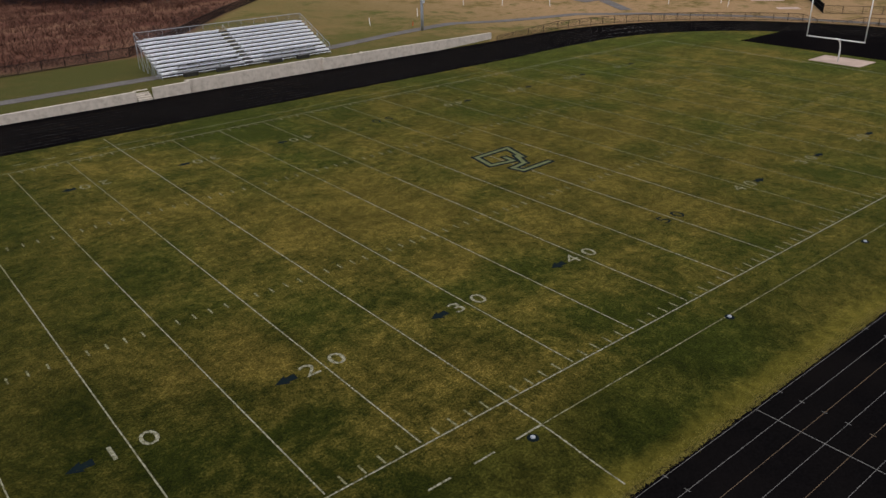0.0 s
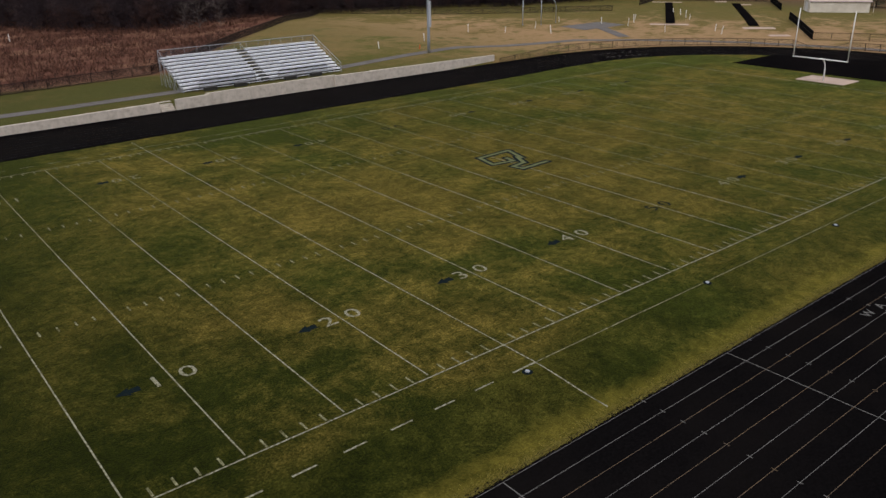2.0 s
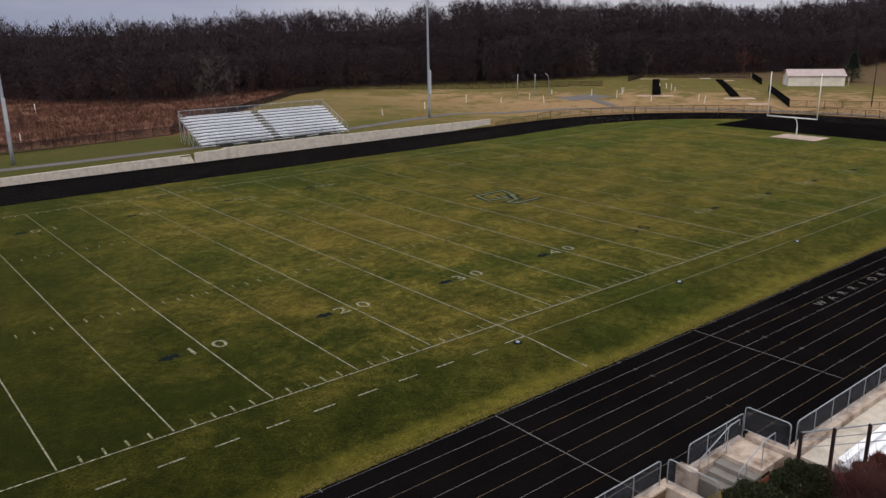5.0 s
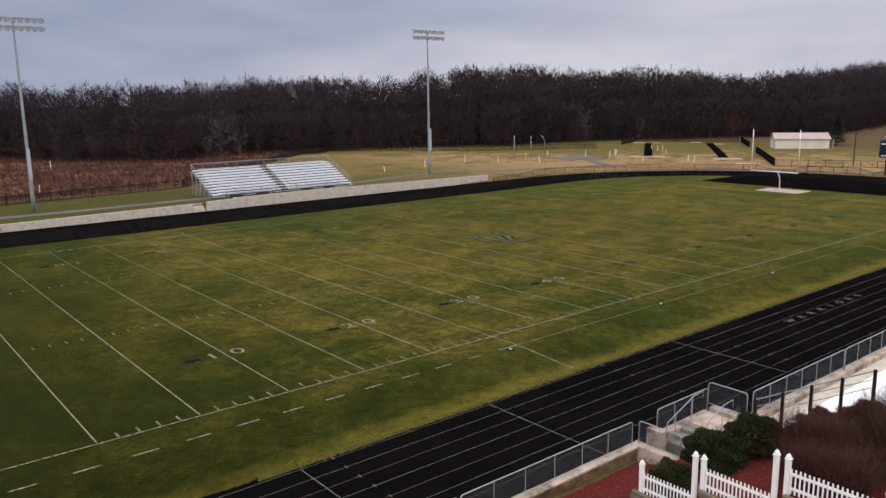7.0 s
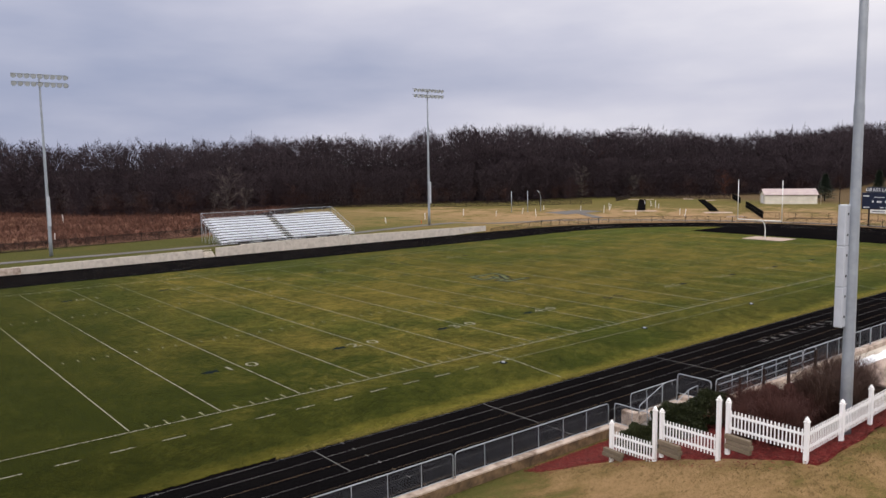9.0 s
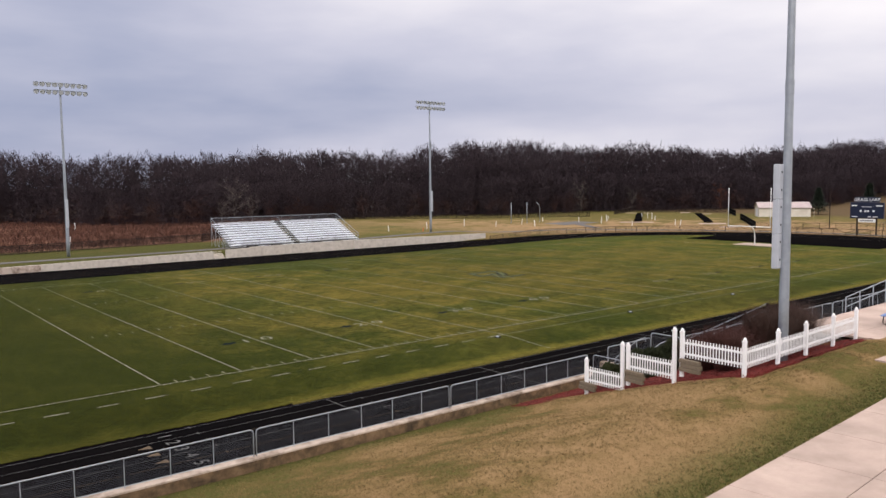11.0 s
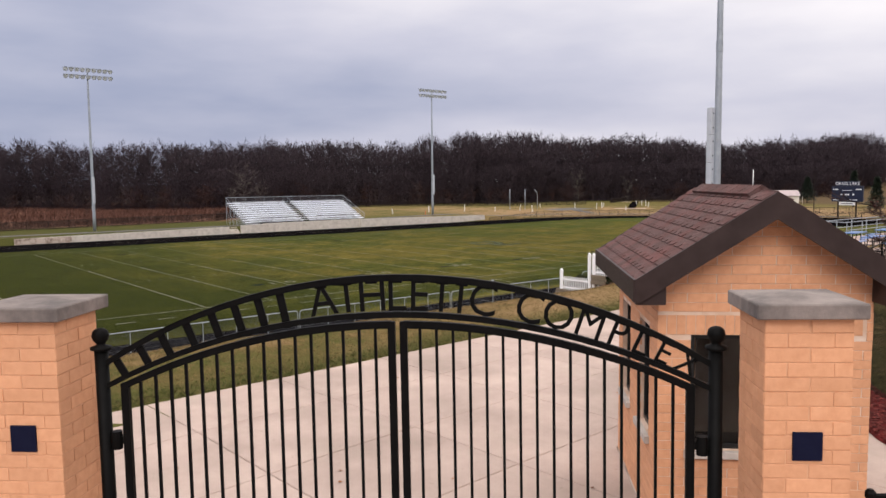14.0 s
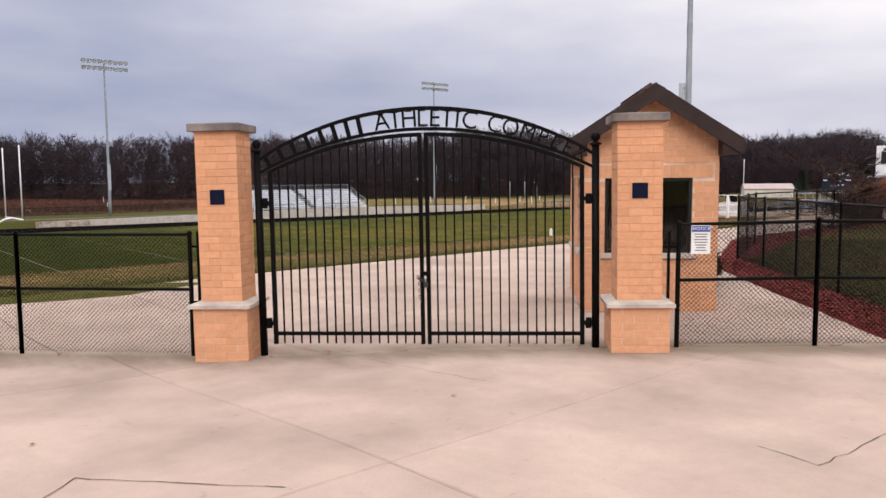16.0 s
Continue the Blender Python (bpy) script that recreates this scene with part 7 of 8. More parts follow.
def pillar(label, a, low=0):
    root = thing("gate_pillar", label, "pillar", GATE_T @ Matrix.Translation((a, 0, 0)), "brick gate pillars")
    for name, half, z0, z1 in (("base_core", 0.375, -0.05 - low * COURSE, 0.61), ("shaft_core", 0.286, 0.68, 3.02)):
        bm = bmesh.new()
        box(bm, -half, half, -half, half, z0, z1)
        core = part(name, bm, M["mortar_pale" if name == "base_core" else "mortar"], root)
        for k in range(4):
            m = Matrix.Rotation(math.pi / 2 * k, 4, "Z") @ Matrix.Translation((-half - (0.006 if k % 2 == 0 else 0.0), -half, 0))
            lay(core, m, 2 * half + (0.012 if k % 2 == 0 else 0.0), -low * COURSE if name == "base_core" else z0, z1, (), None, k // 2 + (k % 2))
    bm = bmesh.new()
    box(bm, -0.44, 0.44, -0.44, 0.44, 0.61, 0.655)
    q = [bm.verts.new((x, y, z)) for x, y, z in ((-0.44, -0.44, 0.656), (0.44, -0.44, 0.656), (0.44, 0.44, 0.656), (-0.44, 0.44, 0.656), (-0.30, -0.30, 0.695), (0.30, -0.30, 0.695), (0.30, 0.30, 0.695), (-0.30, 0.30, 0.695))]
    for k in range(4):
        bm.faces.new((q[k], q[(k + 1) % 4], q[4 + (k + 1) % 4], q[4 + k]))
    part("ledge", bm, M["ledge"], root, "pale limestone ledge")
    bm = bmesh.new()
    box(bm, -0.365, 0.365, -0.365, 0.365, 3.02, 3.125)
    bevelled(bm, 0.008)
    q = [bm.verts.new(p) for p in ((-0.355, -0.355, 3.126), (0.355, -0.355, 3.126), (0.355, 0.355, 3.126), (-0.355, 0.355, 3.126))]
    top = bm.verts.new((0, 0, 3.16))
    for k in range(4):
        bm.faces.new((q[k], q[(k + 1) % 4], top))
    part("cap", bm, M["stone"], root, "weathered grey limestone cap")
    bm = bmesh.new()
    box(bm, -0.10, 0.10, -0.306, -0.284, 2.03, 2.23)
    bevelled(bm, 0.003)
    part("tile", bm, M["tile_navy"], root, "square navy tile")
    return root


pillar("square tan brick gate pillar with a stone cap", -2.80, 2)
pillar("square tan brick gate pillar with a stone cap", 2.86)


def arc_z(x, apex, sag, half=2.30):
    r = (half * half + sag * sag) / (2 * sag)
    return apex - r + math.sqrt(max(0.0, r * r - x * x))


def arc_bar(bm, x0, x1, apex, sag, tall, deep, n=24):
    rows = []
    for k in range(n + 1):
        x = x0 + (x1 - x0) * k / n
        z = arc_z(x, apex, sag)
        rows.append([bm.verts.new(p) for p in ((x, -deep / 2, z - tall), (x, -deep / 2, z), (x, deep / 2, z), (x, deep / 2, z - tall))])
    for u, w in zip(rows, rows[1:]):
        for k in range(4):
            bm.faces.new((u[k], w[k], w[(k + 1) % 4], u[(k + 1) % 4]))
    bm.faces.new(rows[0])
    bm.faces.new(rows[-1][::-1])
    bmesh.ops.recalc_face_normals(bm, faces=bm.faces)


APEX_T, SAG_T, APEX_B, SAG_B, APEX_L, SAG_L = 3.31, 0.66, 3.03, 0.56, 2.955, 0.55


def build_arch():
    root = thing("gate_arch", "black steel arch with cut-out lettering between two posts", "arch", GATE_T)
    for x in (-2.32, 2.32):
        bm = bmesh.new()
        tube(bm, [(x, 0, -0.25), (x, 0, 2.74)], 0.052, 14)
        pst = part("post", bm, M["black"], root, "", True)
        bm = bmesh.new()
        lathe(bm, [(0.052, 2.735), (0.08, 2.745), (0.08, 2.765), (0.035, 2.78), (0.035, 2.795), (0.055, 2.815), (0.066, 2.85), (0.055, 2.89), (0.03, 2.908), (0.0001, 2.915)], 14, Matrix.Translation((x, 0, 0)))
        part("ball_finial", bm, M["black"], pst, "", True)
    bm = bmesh.new()
    arc_bar(bm, -2.28, 2.28, APEX_T, SAG_T, 0.05, 0.05)
    part("upper_bar", bm, M["black"], root)
    bm = bmesh.new()
    arc_bar(bm, -2.28, 2.28, APEX_B, SAG_B, 0.045, 0.05)
    part("lower_bar", bm, M["black"], root)

    def on_arc(x):
        z = (arc_z(x, APEX_T, SAG_T) - 0.05 + arc_z(x, APEX_B, SAG_B)) / 2
        gap = arc_z(x, APEX_T, SAG_T) - 0.05 - arc_z(x, APEX_B, SAG_B)
        e = 0.01
        slope = math.atan2(arc_z(x + e, APEX_T, SAG_T) - arc_z(x - e, APEX_T, SAG_T), 2 * e)
        return z, gap, slope

    # the first word is a person's name and stands as plain bars
    for x in (-2.17, -1.98, -1.80, -1.60, -1.40, -1.22, -1.04, -0.87):
        z, gap, slope = on_arc(x)
        bm = bmesh.new()
        box(bm, -0.030, 0.030, -0.008, 0.008, -gap / 2 - 0.01, gap / 2 + 0.01, Matrix.Translation((x, 0, z)) @ Matrix.Rotation(-slope, 4, "Y"))
        part("name_bar", bm, M["black"], root)
    for text, xs in (("ATHLETIC", (-0.56, -0.375, -0.185, -0.005, 0.165, 0.335, 0.475, 0.64)), ("COMPLEX", (0.98, 1.19, 1.42, 1.62, 1.79, 1.95, 2.12))):
        for ch, x in zip(text, xs):
            z, gap, slope = on_arc(x)
            size = (gap + 0.02) / 0.70
            m = Matrix.Translation((x, 0, z)) @ Matrix.Rotation(-slope, 4, "Y") @ Matrix.Rotation(radians(90), 4, "X") @ Matrix.Diagonal((0.92, 1, 1, 1))
            lettering("letter", ch, size, M["black"], root, m, 0.008)
            # small serifs tie each letter to the bars
            bm = bmesh.new()
            box(bm, -0.045, 0.045, -0.008, 0.008, gap / 2 - 0.016, gap / 2 + 0.012, Matrix.Translation((x, 0, z)) @ Matrix.Rotation(-slope, 4, "Y"))
            part("serif", bm, M["black"], root)
    return root


build_arch()


def gate_leaf(label, s):
    """One leaf of the gate; s is -1 for the left leaf and 1 for the right one."""
    root = thing("gate_leaf", label, "gate", GATE_T, "gate leaves")
    inner, outer = s * 0.045, s * 2.14
    for x, w in ((inner, 0.055), (outer, 0.06)):
        bm = bmesh.new()
        top = arc_z(x, APEX_L, SAG_L)
        box(bm, x - w / 2, x + w / 2, -0.025, 0.025, 0.04, top)
        bevelled(bm, 0.004)
        part("stile", bm, M["black"], root)
    bm = bmesh.new()
    arc_bar(bm, min(inner, outer), max(inner, outer), APEX_L + 0.004, SAG_L, 0.055, 0.046, 16)
    part("top_rail", bm, M["black"], root)
    for z in (0.165,):
        bm = bmesh.new()
        box(bm, min(inner, outer), max(inner, outer), -0.021, 0.021, z, z + 0.05)
        part("rail", bm, M["black"], root)
    n = 17
    for k in range(1, n):
        x = inner + (outer - inner) * k / n
        bm = bmesh.new()
        box(bm, x - 0.0105, x + 0.0105, -0.0105, 0.0105, 0.05, arc_z(x, APEX_L, SAG_L) - 0.05)
        part("picket", bm, M["black"], root)
    for z in (0.34, 2.03):
        bm = bmesh.new()
        box(bm, min(s * 2.16, s * 2.29), max(s * 2.16, s * 2.29), -0.02, 0.02, z - 0.03, z + 0.03)
        lathe(bm, [(0.04, z - 0.07), (0.045, z), (0.04, z + 0.07)], 10, Matrix.Translation((s * 2.225, -0.01, 0)))
        part("hinge", bm, M["black"], root)
    return root


gate_leaf("closed black steel picket gate leaf under the arch", -1)
gate_leaf("closed black steel picket gate leaf under the arch", 1)
chain = thing("lock_chain", "dark chain and padlock closing the gate", "chain", GATE_T)
for k in range(16):
    bm = bmesh.new()
    t = k / 15
    x, z = (-0.10 + 0.2 * t, 0.98 - 0.05 * math.sin(math.pi * t)) if k < 9 else (-0.075 + 0.012 * (k % 2), 0.98 - 0.045 * (k - 8))
    ring = [(0.016 * math.cos(q), 0.026 * math.sin(q)) for q in (2 * math.pi * j / 8 for j in range(9))]
    turn = Matrix.Translation((x, -0.045 + 0.006 * (k % 2), z)) @ Matrix.Rotation(radians(90 * (k % 2)), 4, "Z" if k >= 9 else "X")
    tube(bm, [turn @ Vector((u, 0, w)) for u, w in ring], 0.006, 5, None, False)
    part("link", bm, M["steel_dark"], chain)
bm = bmesh.new()
box(bm, -0.02, 0.04, -0.075, -0.05, 0.84, 0.92)
bevelled(bm, 0.008)
part("padlock", bm, M["steel_dark"], chain)
bm = bmesh.new()
box(bm, -0.05, 0.05, -0.04, -0.027, 1.0, 1.06)
part("latch_plate", bm, M["black"], chain)

# booth: bricks, windows, gabled shingle roof
BX0, BX1, BY0, BY1 = 2.40, 4.62, 2.78, 5.70
EAVE_Z, RIDGE_Z, RIDGE_X = 2.66, 3.80, 3.51
booth = thing("ticket_booth", "tan brick ticket booth with a brown shingled gable roof", "booth", GATE)
WIN_F = (0.35, 1.80, 1.02, 2.29)
WIN_S = ((0.35, 1.05, 1.02, 2.29), (1.75, 2.45, 1.02, 2.29))


def wall_with_holes(name, m, length, z1, holes, thick=0.2, gable=None):
    """A plain wall core with openings through it."""
    bm = bmesh.new()
    xs = sorted({0.0, length, *[h[0] for h in holes], *[h[1] for h in holes]})
    zs = sorted({-0.05, z1, *[h[2] for h in holes], *[h[3] for h in holes]})
    for xa, xb in zip(xs, xs[1:]):
        for za, zb in zip(zs, zs[1:]):
            if any(xa >= h[0] - 1e-6 and xb <= h[1] + 1e-6 and za >= h[2] - 1e-6 and zb <= h[3] + 1e-6 for h in holes):
                continue
            box(bm, xa, xb, 0.0, thick, za, zb, m)
    if gable:
        q = [(0, z1), (length, z1), (length, GABLE_E), (length / 2, gable), (0, GABLE_E)]
        a = [bm.verts.new(m @ Vector((x, 0.0, z))) for x, z in q]
        b = [bm.verts.new(m @ Vector((x, thick, z))) for x, z in q]
        bm.faces.new(a)
        bm.faces.new(b[::-1])
        for k in range(5):
            bm.faces.new((a[k], a[(k + 1) % 5], b[(k + 1) % 5], b[k]))
        bmesh.ops.recalc_face_normals(bm, faces=bm.faces)
    bmesh.ops.remove_doubles(bm, verts=bm.verts, dist=0.0005)
    return part(name, bm, M["mortar_pale"], booth)


W, D = BX1 - BX0, BY1 - BY0
m_front = Matrix.Translation((BX0, BY0, 0))
m_left = Matrix.Translation((BX0, BY1 - 0.0, 0)) @ Matrix.Rotation(radians(-90), 4, "Z")
m_right = Matrix.Translation((BX1, BY0, 0)) @ Matrix.Rotation(radians(90), 4, "Z")
m_back = Matrix.Translation((BX1, BY1, 0)) @ Matrix.Rotation(radians(180), 4, "Z")
gable_top = RIDGE_Z - 0.07
GABLE_E = 2.99
wf = wall_with_holes("front_wall", m_front, W, EAVE_Z, [WIN_F], 0.2, gable_top)
wl_ = wall_with_holes("left_wall", m_left @ Matrix.Translation((0.2, 0, 0)), D - 0.4, EAVE_Z, [(h[0] - 0.2 + 0.0, h[1] - 0.2, h[2], h[3]) for h in WIN_S])
wr = wall_with_holes("right_wall", m_right @ Matrix.Translation((0.2, 0, 0)), D - 0.4, EAVE_Z, [])
wb = wall_with_holes("back_wall", m_back, W, EAVE_Z, [], 0.2, gable_top)


def gable_limit(z):
    if z <= GABLE_E:
        return (-0.006, W + 0.006)
    t = (z - GABLE_E) / (gable_top - GABLE_E)
    return (W / 2 * t, W - W / 2 * t) if t < 1 else (0.0, 0.0)


SOLDIER = (WIN_F[0] - 0.36, WIN_F[1] + 0.36, WIN_F[3], WIN_F[3] + 2 * COURSE + 0.02)
lay(wf, m_front, W + 0.006, 0, gable_top, [(WIN_F[0], WIN_F[1], WIN_F[2] - 0.08, WIN_F[3]), SOLDIER], gable_limit)
lay(wl_, m_left, D, 0, EAVE_Z, [(h[0], h[1], h[2] - 0.08, h[3]) for h in WIN_S], None, 1)
lay(wr, m_right, D, 0, EAVE_Z, (), None, 1, False)
lay(wb, m_back, W, 0, gable_top, (), gable_limit, 0, False)
x = SOLDIER[0]
while x < SOLDIER[1] - 0.05:
    key = ("soldier",)
    if key not in brick_cache:
        bm = bmesh.new()
        box(bm, 0.005, 0.097, -0.007, 0.03, 0.005, 2 * COURSE + 0.01)
        brick_cache[key] = mesh_of(bm, "brick", M["brick"])
    piece("brick", brick_cache[key], wf, m_front @ Matrix.Translation((x, 0, SOLDIER[2])))
    x += 0.1016


def window(m, x0, x1, z0, z1, mullions):
    bm = bmesh.new()
    f = 0.05
    for a in ((x0, x1, z0, z0 + f), (x0, x1, z1 - f, z1), (x0, x0 + f, z0 + f, z1 - f), (x1 - f, x1, z0 + f, z1 - f), *[(c - 0.02, c + 0.02, z0 + f, z1 - f) for c in mullions]):
        box(bm, a[0], a[1], 0.06, 0.12, a[2], a[3], m)
    frame_ = part("window", bm, M["frame_dark"], booth, "dark bronze window frame")
    edges = [x0 + f, *mullions, x1 - f]
    for a, b in zip(edges, edges[1:]):
        bm = bmesh.new()
        box(bm, a + 0.021, b - 0.021, 0.087, 0.093, z0 + f, z1 - f, m)
        g = part("pane", bm, M["glass"], frame_)
        g.visible_shadow = False
    bm = bmesh.new()
    box(bm, x0 - 0.06, x1 + 0.06, -0.06, 0.1, z0 - 0.085, z0 - 0.004, m)
    bevelled(bm, 0.006)
    part("sill", bm, M["ledge"], frame_, "pale stone sill")


window(m_front, *WIN_F, [WIN_F[0] + 0.72])
for h in WIN_S:
    window(m_left, *h, [])
bm = bmesh.new()
box(bm, BX0 + 0.21, BX1 - 0.21, BY0 + 0.21, BY1 - 0.21, -0.02, 0.02)
part("floor", bm, M["joint"], booth)
bm = bmesh.new()
box(bm, BX0 + 0.21, BX1 - 0.21, BY0 + 0.22, BY0 + 0.7, 0.95, 1.0)
part("counter", bm, M["frame_dark"], booth, "dark ticket counter")
bm = bmesh.new()
box(bm, BX0 - 0.02, BX1 + 0.02, BY0 - 0.02, BY1 + 0.02, -0.03, 0.03)
part("plinth", bm, M["curb"], booth)
bm = bmesh.new()
box(bm, BX0 - 0.2, BX1 + 0.2, BY0 + 0.02, BY1 - 0.02, EAVE_Z + 0.002, EAVE_Z + 0.05)
part("ceiling_board", bm, M["fascia"], booth)

RX, RY0, RY1 = 1.40, 2.47, 6.02
ROOF_E = 2.93
slope = math.atan2(RIDGE_Z + 0.05 - ROOF_E, RX)
run = RX / math.cos(slope)
for s in (-1, 1):
    # deck: local x up the slope, local y along the eave
    xa = Vector((-s * math.cos(slope), 0, math.sin(slope)))
    ya = Vector((0, 1, 0))
    za = xa.cross(ya) if s < 0 else ya.cross(xa)
    if za.z < 0:
        za = -za
    m = Matrix.Translation((RIDGE_X + s * RX, RY0, ROOF_E - 0.05)) @ Matrix(((xa.x, ya.x, za.x, 0), (xa.y, ya.y, za.y, 0), (xa.z, ya.z, za.z, 0), (0, 0, 0, 1)))
    bm = bmesh.new()
    box(bm, 0.0, run, 0.01, RY1 - RY0 - 0.01, -0.03, 0.02, m)
    bmesh.ops.recalc_face_normals(bm, faces=bm.faces)
    deck = part("roof_deck", bm, M["fascia"], booth)
    rows = 11
    ex = run / rows
    cache = []
    for w in (0.24, 0.20, 0.28):
        # a laminated tab with a notch cut from its lower corner, thick at the butt
        bm = bmesh.new()
        line = [(-0.012, 0.0), (ex + 0.03, 0.0), (ex + 0.03, w), (0.042, w), (0.042, w - 0.075), (-0.012, w - 0.075)]
        lo_v = [bm.verts.new((x, y, 0.0 if x < 0.1 else -0.006)) for x, y in line]
        hi_v = [bm.verts.new((x, y, 0.022 if x < 0.1 else 0.004)) for x, y in line]
        bm.faces.new(lo_v[::-1])
        bm.faces.new(hi_v)
        for q in range(6):
            bm.faces.new((lo_v[q], lo_v[(q + 1) % 6], hi_v[(q + 1) % 6], hi_v[q]))
        bmesh.ops.recalc_face_normals(bm, faces=bm.faces)
        cache.append((w, mesh_of(bm, "shingle", M["shingle"])))
    rr = random.Random(30 + s)
    for k in range(rows):
        y = -0.24 * ((k * 0.38) % 1.0)
        while y < RY1 - RY0 - 0.02:
            w, me = cache[rr.randrange(3)]
            y0 = min(max(y, 0.0), RY1 - RY0 - w)
            piece("shingle", me, deck, m @ Matrix.Translation((k * ex, y0, 0.021 + 0.0015 * rr.random())))
            y += w
    # fascia along the eave and up the rake
    bm = bmesh.new()
    box(bm, -0.03, -0.002, -0.03, RY1 - RY0 + 0.03, -0.2, 0.03, Matrix.Translation((RIDGE_X + s * RX, RY0, ROOF_E - 0.03)) @ Matrix.Diagonal((-s, 1, 1, 1)))
    bmesh.ops.recalc_face_normals(bm, faces=bm.faces)
    part("fascia", bm, M["fascia"], booth)
    for yy in (RY0 - 0.03, RY1 - 0.0):
        bm = bmesh.new()
        lo = [(RIDGE_X + s * RX, ROOF_E - 0.27), (RIDGE_X + s * (RX + 0.02), ROOF_E - 0.01), (RIDGE_X, RIDGE_Z + 0.03), (RIDGE_X, RIDGE_Z - 0.25)]
        a = [bm.verts.new((x, yy, z)) for x, z in lo]
        b = [bm.verts.new((x, yy + 0.03, z)) for x, z in lo]
        bm.faces.new(a)
        bm.faces.new(b[::-1])
        for k in range(4):
            bm.faces.new((a[k], a[(k + 1) % 4], b[(k + 1) % 4], b[k]))
        bmesh.ops.recalc_face_normals(bm, faces=bm.faces)
        part("rake_board", bm, M["fascia"], booth)
    # boxed return at the foot of the rake
    bm = bmesh.new()
    xa_, xb_ = sorted((RIDGE_X + s * (RX - 0.005), RIDGE_X + s * (W / 2 - 0.02)))
    box(bm, xa_, xb_, RY0 + 0.002, BY0 - 0.008, ROOF_E - 0.27, ROOF_E - 0.01)
    part("eave_return", bm, M["fascia"], booth)
    bm = bmesh.new()
    box(bm, xa_, xb_, BY0, RY1 - 0.01, ROOF_E - 0.25, ROOF_E - 0.21)
    part("soffit", bm, M["fascia"], booth)
    # ridge vent and its cap shingles
    for k in range(14):
        y = RY0 + 0.30 + 0.2 * k if k else RY0 + 0.02
        bm = bmesh.new()
        ln = 0.21 if k else 0.29
        hgt = 0.085 if k else 0.03
        mm = Matrix.Translation((RIDGE_X, y, RIDGE_Z + hgt + 0.01 * 0)) @ Matrix.Rotation(s * slope, 4, "Y")
        box(bm, 0.0 if s > 0 else -0.17, 0.17 if s > 0 else 0.0, 0, ln, -0.045 if k else -0.012, 0.006 + 0.004 * (k % 2), mm)
        part("ridge_cap", bm, M["shingle"], booth)

# ---- black chain-link fences beside the gate ----
def local(a, b):
    p = GATE @ Vector((a, b, 0))
    return (p.x, p.y, PLAZA_Z + plaza_dz(p.x, p.y))


def site_fence(label, pts, h, spacing, rails=("top", "mid", "low"), gap=0.062, wire=0.0038):
    return chain_fence("chain_link_fence", label, [local(*p) for p in pts], h, M["black"], M["black_wire"], spacing, 0.032, rails, gap, wire, True, "black chain-link fences at the entrance")


site_fence("black chain-link gate panel hung beside the pillar", [(3.40, 0.0), (5.2, 0.0)], 1.66, 2.05, ("top", "mid"))
site_fence("black chain-link fence continuing along the plaza", [(5.2, 0.0), (7.3, 0.0), (15.0, 0.0)], 1.66, 2.4, ("top", "mid"))
site_fence("black chain-link fence along the mulch strip", [(7.3, 0.0), (7.45, 11.6)], 1.75, 2.4, ("top",))
site_fence("black chain-link fence behind the lawn", [(7.45, 11.6), (9.3, 16.2), (11.6, 19.0), (14.9, 24.0), (20.6, 31.6)], 1.75, 2.6, ("top",), 0.12, 0.0022)
site_fence("black chain-link fence beside the pillar", [(-3.36, 0.0), (-5.95, 0.0), (-12.5, 0.0)], 1.74, 2.6, ("top", "mid"))
for a in (-3.27, 3.29):
    root = thing("filler_post", "slim black post closing the gap beside the pillar", "post", GATE @ Matrix.Translation((a, 0.08, 0)), "filler posts")
    bm = bmesh.new()
    box(bm, -0.018, 0.018, -0.018, 0.018, -0.2 if a < 0 else 0.0, 1.58)
    part("shaft", bm, M["black"], root)
    for z in (0.55, 1.35):
        bm = bmesh.new()
        box(bm, -0.1, 0.1, -0.012, 0.012, z, z + 0.03)
        part("bracket", bm, M["black"], root)

notice = thing("notice_sign", "white notice sheet with a blue heading on the fence", "sign", GATE @ Matrix.Translation((3.68, -0.045, 1.47)))
bm = bmesh.new()
box(bm, -0.125, 0.125, -0.003, 0.003, -0.19, 0.19)
sheet = part("sheet", bm, M["sign_white"], notice)
bm = bmesh.new()
box(bm, -0.118, 0.118, -0.007, -0.004, 0.105, 0.182)
part("heading", bm, M["sign_blue"], notice)
lettering("heading_words", "NOTICE", 0.062, M["sign_white"], notice, Matrix.Translation((0, -0.010, 0.144)) @ Matrix.Rotation(radians(90), 4, "X"), 0.002)
for k in range(7):
    bm = bmesh.new()
    w = (0.085, 0.075, 0.09, 0.08, 0.07, 0.06, 0.075)[k]
    box(bm, -w, w, -0.006, -0.004, 0.066 - 0.036 * k, 0.08 - 0.036 * k)
    part("text_bar", bm, M["ink"], notice)


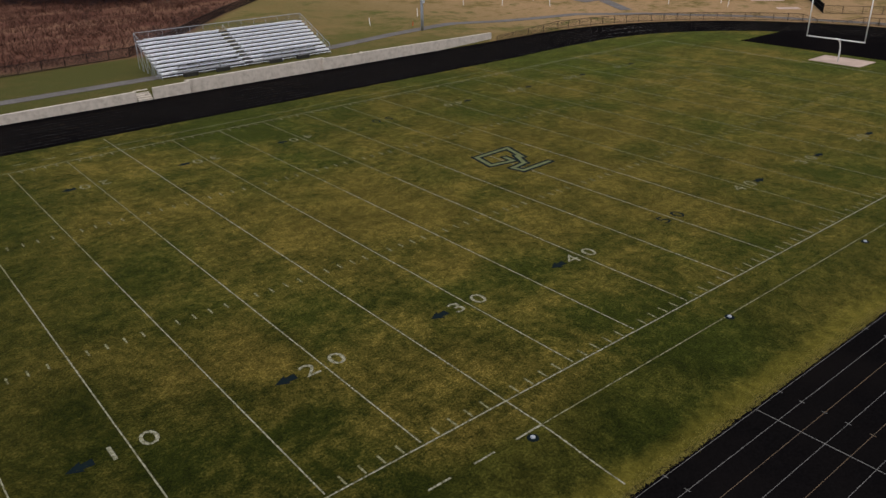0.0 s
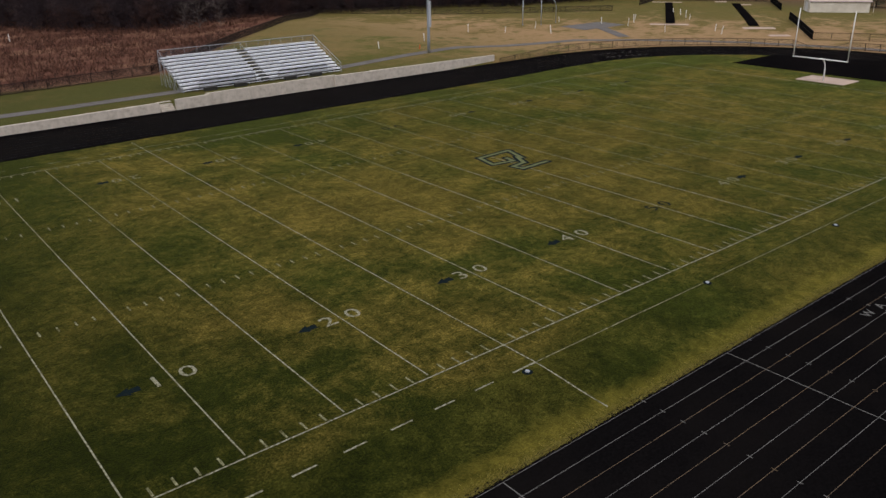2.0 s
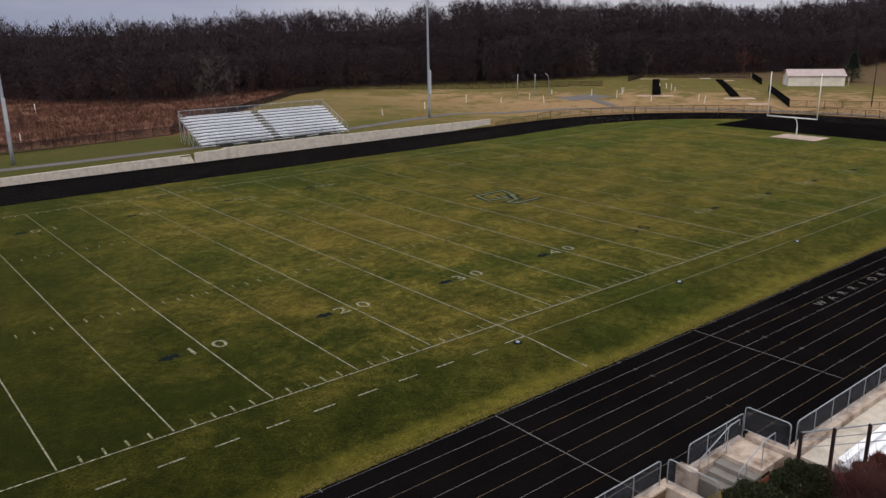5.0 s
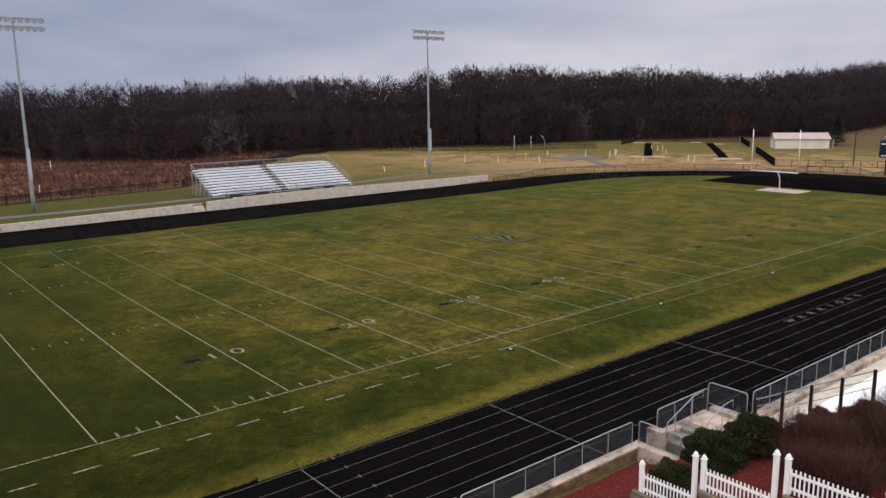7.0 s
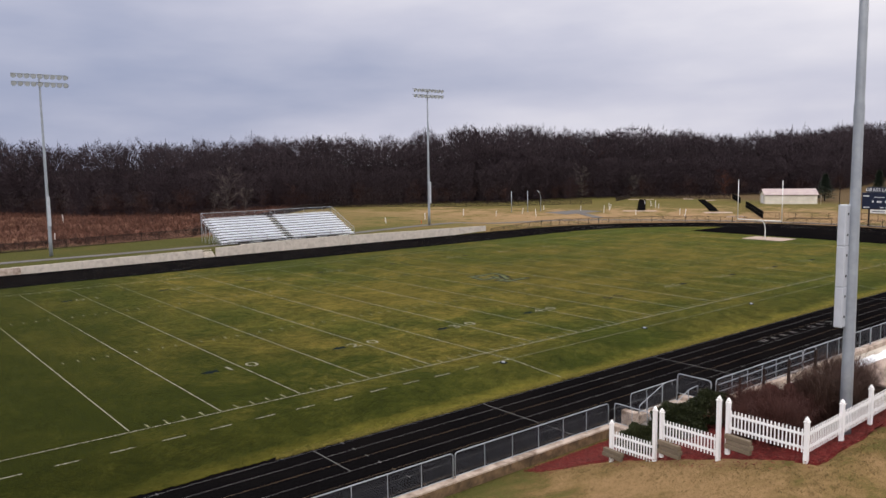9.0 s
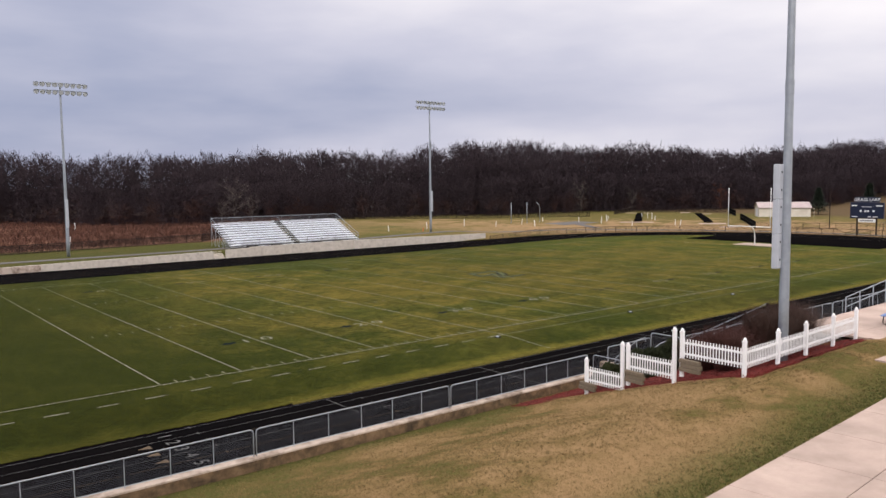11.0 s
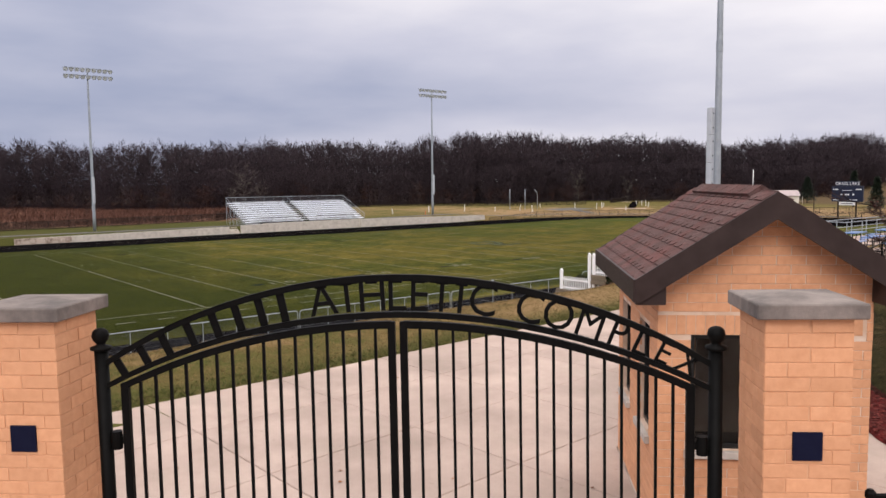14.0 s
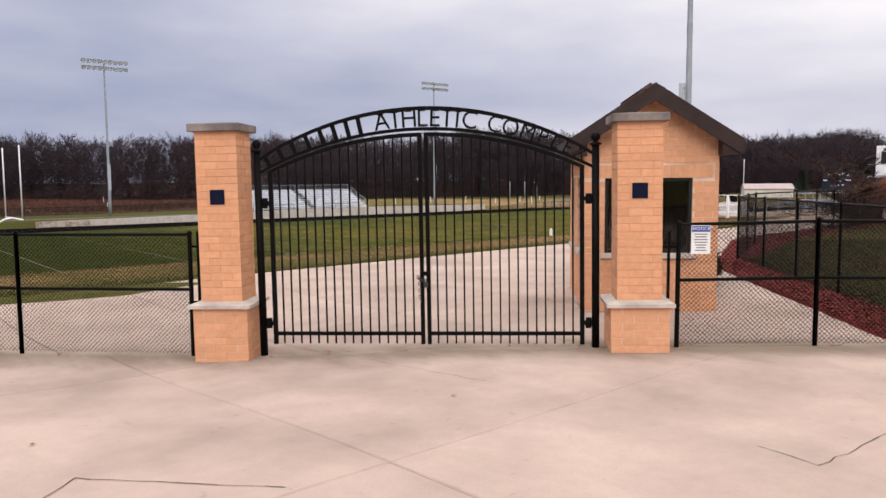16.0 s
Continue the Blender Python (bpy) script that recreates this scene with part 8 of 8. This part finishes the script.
# ---- planting right of the booth ----
def local_sheet(name, corners, lift, mat, label, category, n=16, rough=0.03):
    bm = bmesh.new()
    rows = []
    for i in range(n + 1):
        row = []
        for j in range(n + 1):
            s, t = i / n, j / n
            a = (corners[0][0] * (1 - s) + corners[1][0] * s) * (1 - t) + (corners[3][0] * (1 - s) + corners[2][0] * s) * t
            b = (corners[0][1] * (1 - s) + corners[1][1] * s) * (1 - t) + (corners[3][1] * (1 - s) + corners[2][1] * s) * t
            if j in (0, n):
                a += 0.08 * noise.noise(Vector((a * 2, b * 2, 1)))
            edge = 0 if (i in (0, n) or j in (0, n)) else 1
            p = GATE @ Vector((a, b, 0.04 * ease(7.0, 1.5, b) + lift * (0.2 + 0.8 * edge) + rough * edge * noise.noise(Vector((a * 2.2, b * 2.2, 0)))))
            row.append(bm.verts.new(p))
        rows.append(row)
    for u, w in zip(rows, rows[1:]):
        for k in range(n):
            bm.faces.new((u[k], u[k + 1], w[k + 1], w[k]))
    bmesh.ops.recalc_face_normals(bm, faces=bm.faces)
    return tagged(part(name, bm, M[mat], None, "", True), label, category, "", "structure")


M["lawn"] = surf("dull_lawn", (0.022, 0.022, 0.006), (0.085, 0.070, 0.026), 2.6, 0.95, 0.7, 22.0, stain=(0.10, 0.062, 0.030), stain_scale=0.5, stain_amount=0.6, spec=0.03, bump_dist=0.04)
local_sheet("mulch_strip", ((6.3, 0.35), (6.4, 11.4), (7.75, 11.4), (7.3, 0.35)), 0.05, "mulch", "red mulch strip beside the fence", "mulch bed", 24)
local_sheet("lawn", ((7.2, 0.2), (7.45, 11.6), (32.0, 11.6), (32.0, 0.2)), 0.045, "lawn", "dull green lawn behind the fence", "lawn", 24, 0.02)
local_sheet("lawn", ((7.45, 11.45), (11.4, 18.9), (20.9, 31.2), (32.0, 11.45)), 0.045, "lawn", "dull green lawn behind the fence", "lawn", 24, 0.02)
local_sheet("mulch_strip", ((6.8, 11.3), (9.2, 18.6), (11.7, 19.1), (7.8, 11.3)), 0.05, "mulch", "red mulch strip behind the lawn", "mulch bed", 20)
local_sheet("mulch_strip", ((9.2, 18.6), (20.3, 32.2), (21.1, 31.1), (11.7, 19.1)), 0.05, "mulch", "red mulch strip behind the lawn", "mulch bed", 24)
rng5 = np.random.default_rng(31)
pts = []
for a, b in zip(rng5.uniform(5.9, 7.5, 6000), rng5.uniform(0.5, 11.2, 6000)):
    if a > 6.35:
        p = GATE @ Vector((a, b, 0.07 + 0.04 * ease(7.0, 1.5, b)))
        pts.append(tuple(p))
chips(pts, 6)
pts = []
for a, b in zip(rng5.uniform(7.4, 24, 22000), rng5.uniform(0.3, 18, 22000)):
    if b > 11.5 and a < 7.8 + (b - 11.5) * 0.56:
        continue
    p = GATE @ Vector((a, b, 0.05 + 0.04 * ease(7.0, 1.5, b)))
    pts.append(tuple(p))
M["lawn_blade"] = leaf_mat("lawn_blades", (0.018, 0.020, 0.006), (0.085, 0.072, 0.028), 0.9)
grass_tufts("lawn_grass", pts, M["lawn_blade"], "dull green autumn lawn behind the fence", 4, 0.07, 0.008, 0.8, 12)
p = GATE @ Vector((5.15, 6.4, 0))
leafy_shrub("evergreen_shrub", "small dark evergreen shrub at the booth's corner", p.x, p.y, PLAZA_Z, 0.5, 0.6, 4500, 0.04, M["evergreen"], 15, "shrubs at the entrance")


def berry_tree(x, y, high, seed):
    """A small spreading crab tree, bare but for withered fruit."""
    v, f = bare_tree(seed, high, 22, 1.1, 0.10, 0.10, 44)
    root = thing("crab_tree", "small spreading leafless crab tree with dark fruit", "tree", Matrix.Translation((x, y, PLAZA_Z - 0.05)))
    soup("crown", v * [1.25, 1.25, 0.95], f, M["crab_twig"], root, "", "", "")
    rng = np.random.default_rng(seed)
    pick = v[rng.integers(200, len(v), 900)] * [1.25, 1.25, 0.95]
    o = np.array([[1, 0, -0.6], [-0.5, 0.87, -0.6], [-0.5, -0.87, -0.6], [0, 0, 1]]) * 0.028
    vv = (pick[:, None, :] + o[None]).reshape(-1, 3)
    base = np.arange(len(pick))[:, None, None] * 4
    ff = (np.array([[0, 1, 3], [1, 2, 3], [2, 0, 3], [0, 2, 1]])[None] + base).reshape(-1, 3)
    soup("fruit", vv, ff, M["barberry"], root, "dark red fruit", "", "stuff")


M["crab_twig"] = leaf_mat("dark_grey_brown_twigs", (0.018, 0.012, 0.011), (0.070, 0.045, 0.038), 0.9)
berry_tree(13.0, -35.3, 4.2, 51)
M["orange_leaf"] = leaf_mat("orange_leaves", (0.17, 0.040, 0.014), (0.34, 0.105, 0.035))
leafy_shrub("orange_shrub", "rust-orange shrub behind the lawn", 20.5, -34.6, PLAZA_Z, 1.7, 1.6, 6000, 0.06, M["orange_leaf"], 16, "shrubs at the entrance")
for x, y, rx, h, sd in ((15.4, -34.6, 1.2, 1.9, 61), (17.2, -34.4, 1.3, 2.0, 62), (18.8, -34.2, 1.2, 2.2, 63)):
    twiggy_shrub("leafless_shrub", "dark reddish leafless shrub in the mulch behind the lawn", x, y, PLAZA_Z, rx, h, 260, sd, M["red_twig"], "shrubs at the entrance")
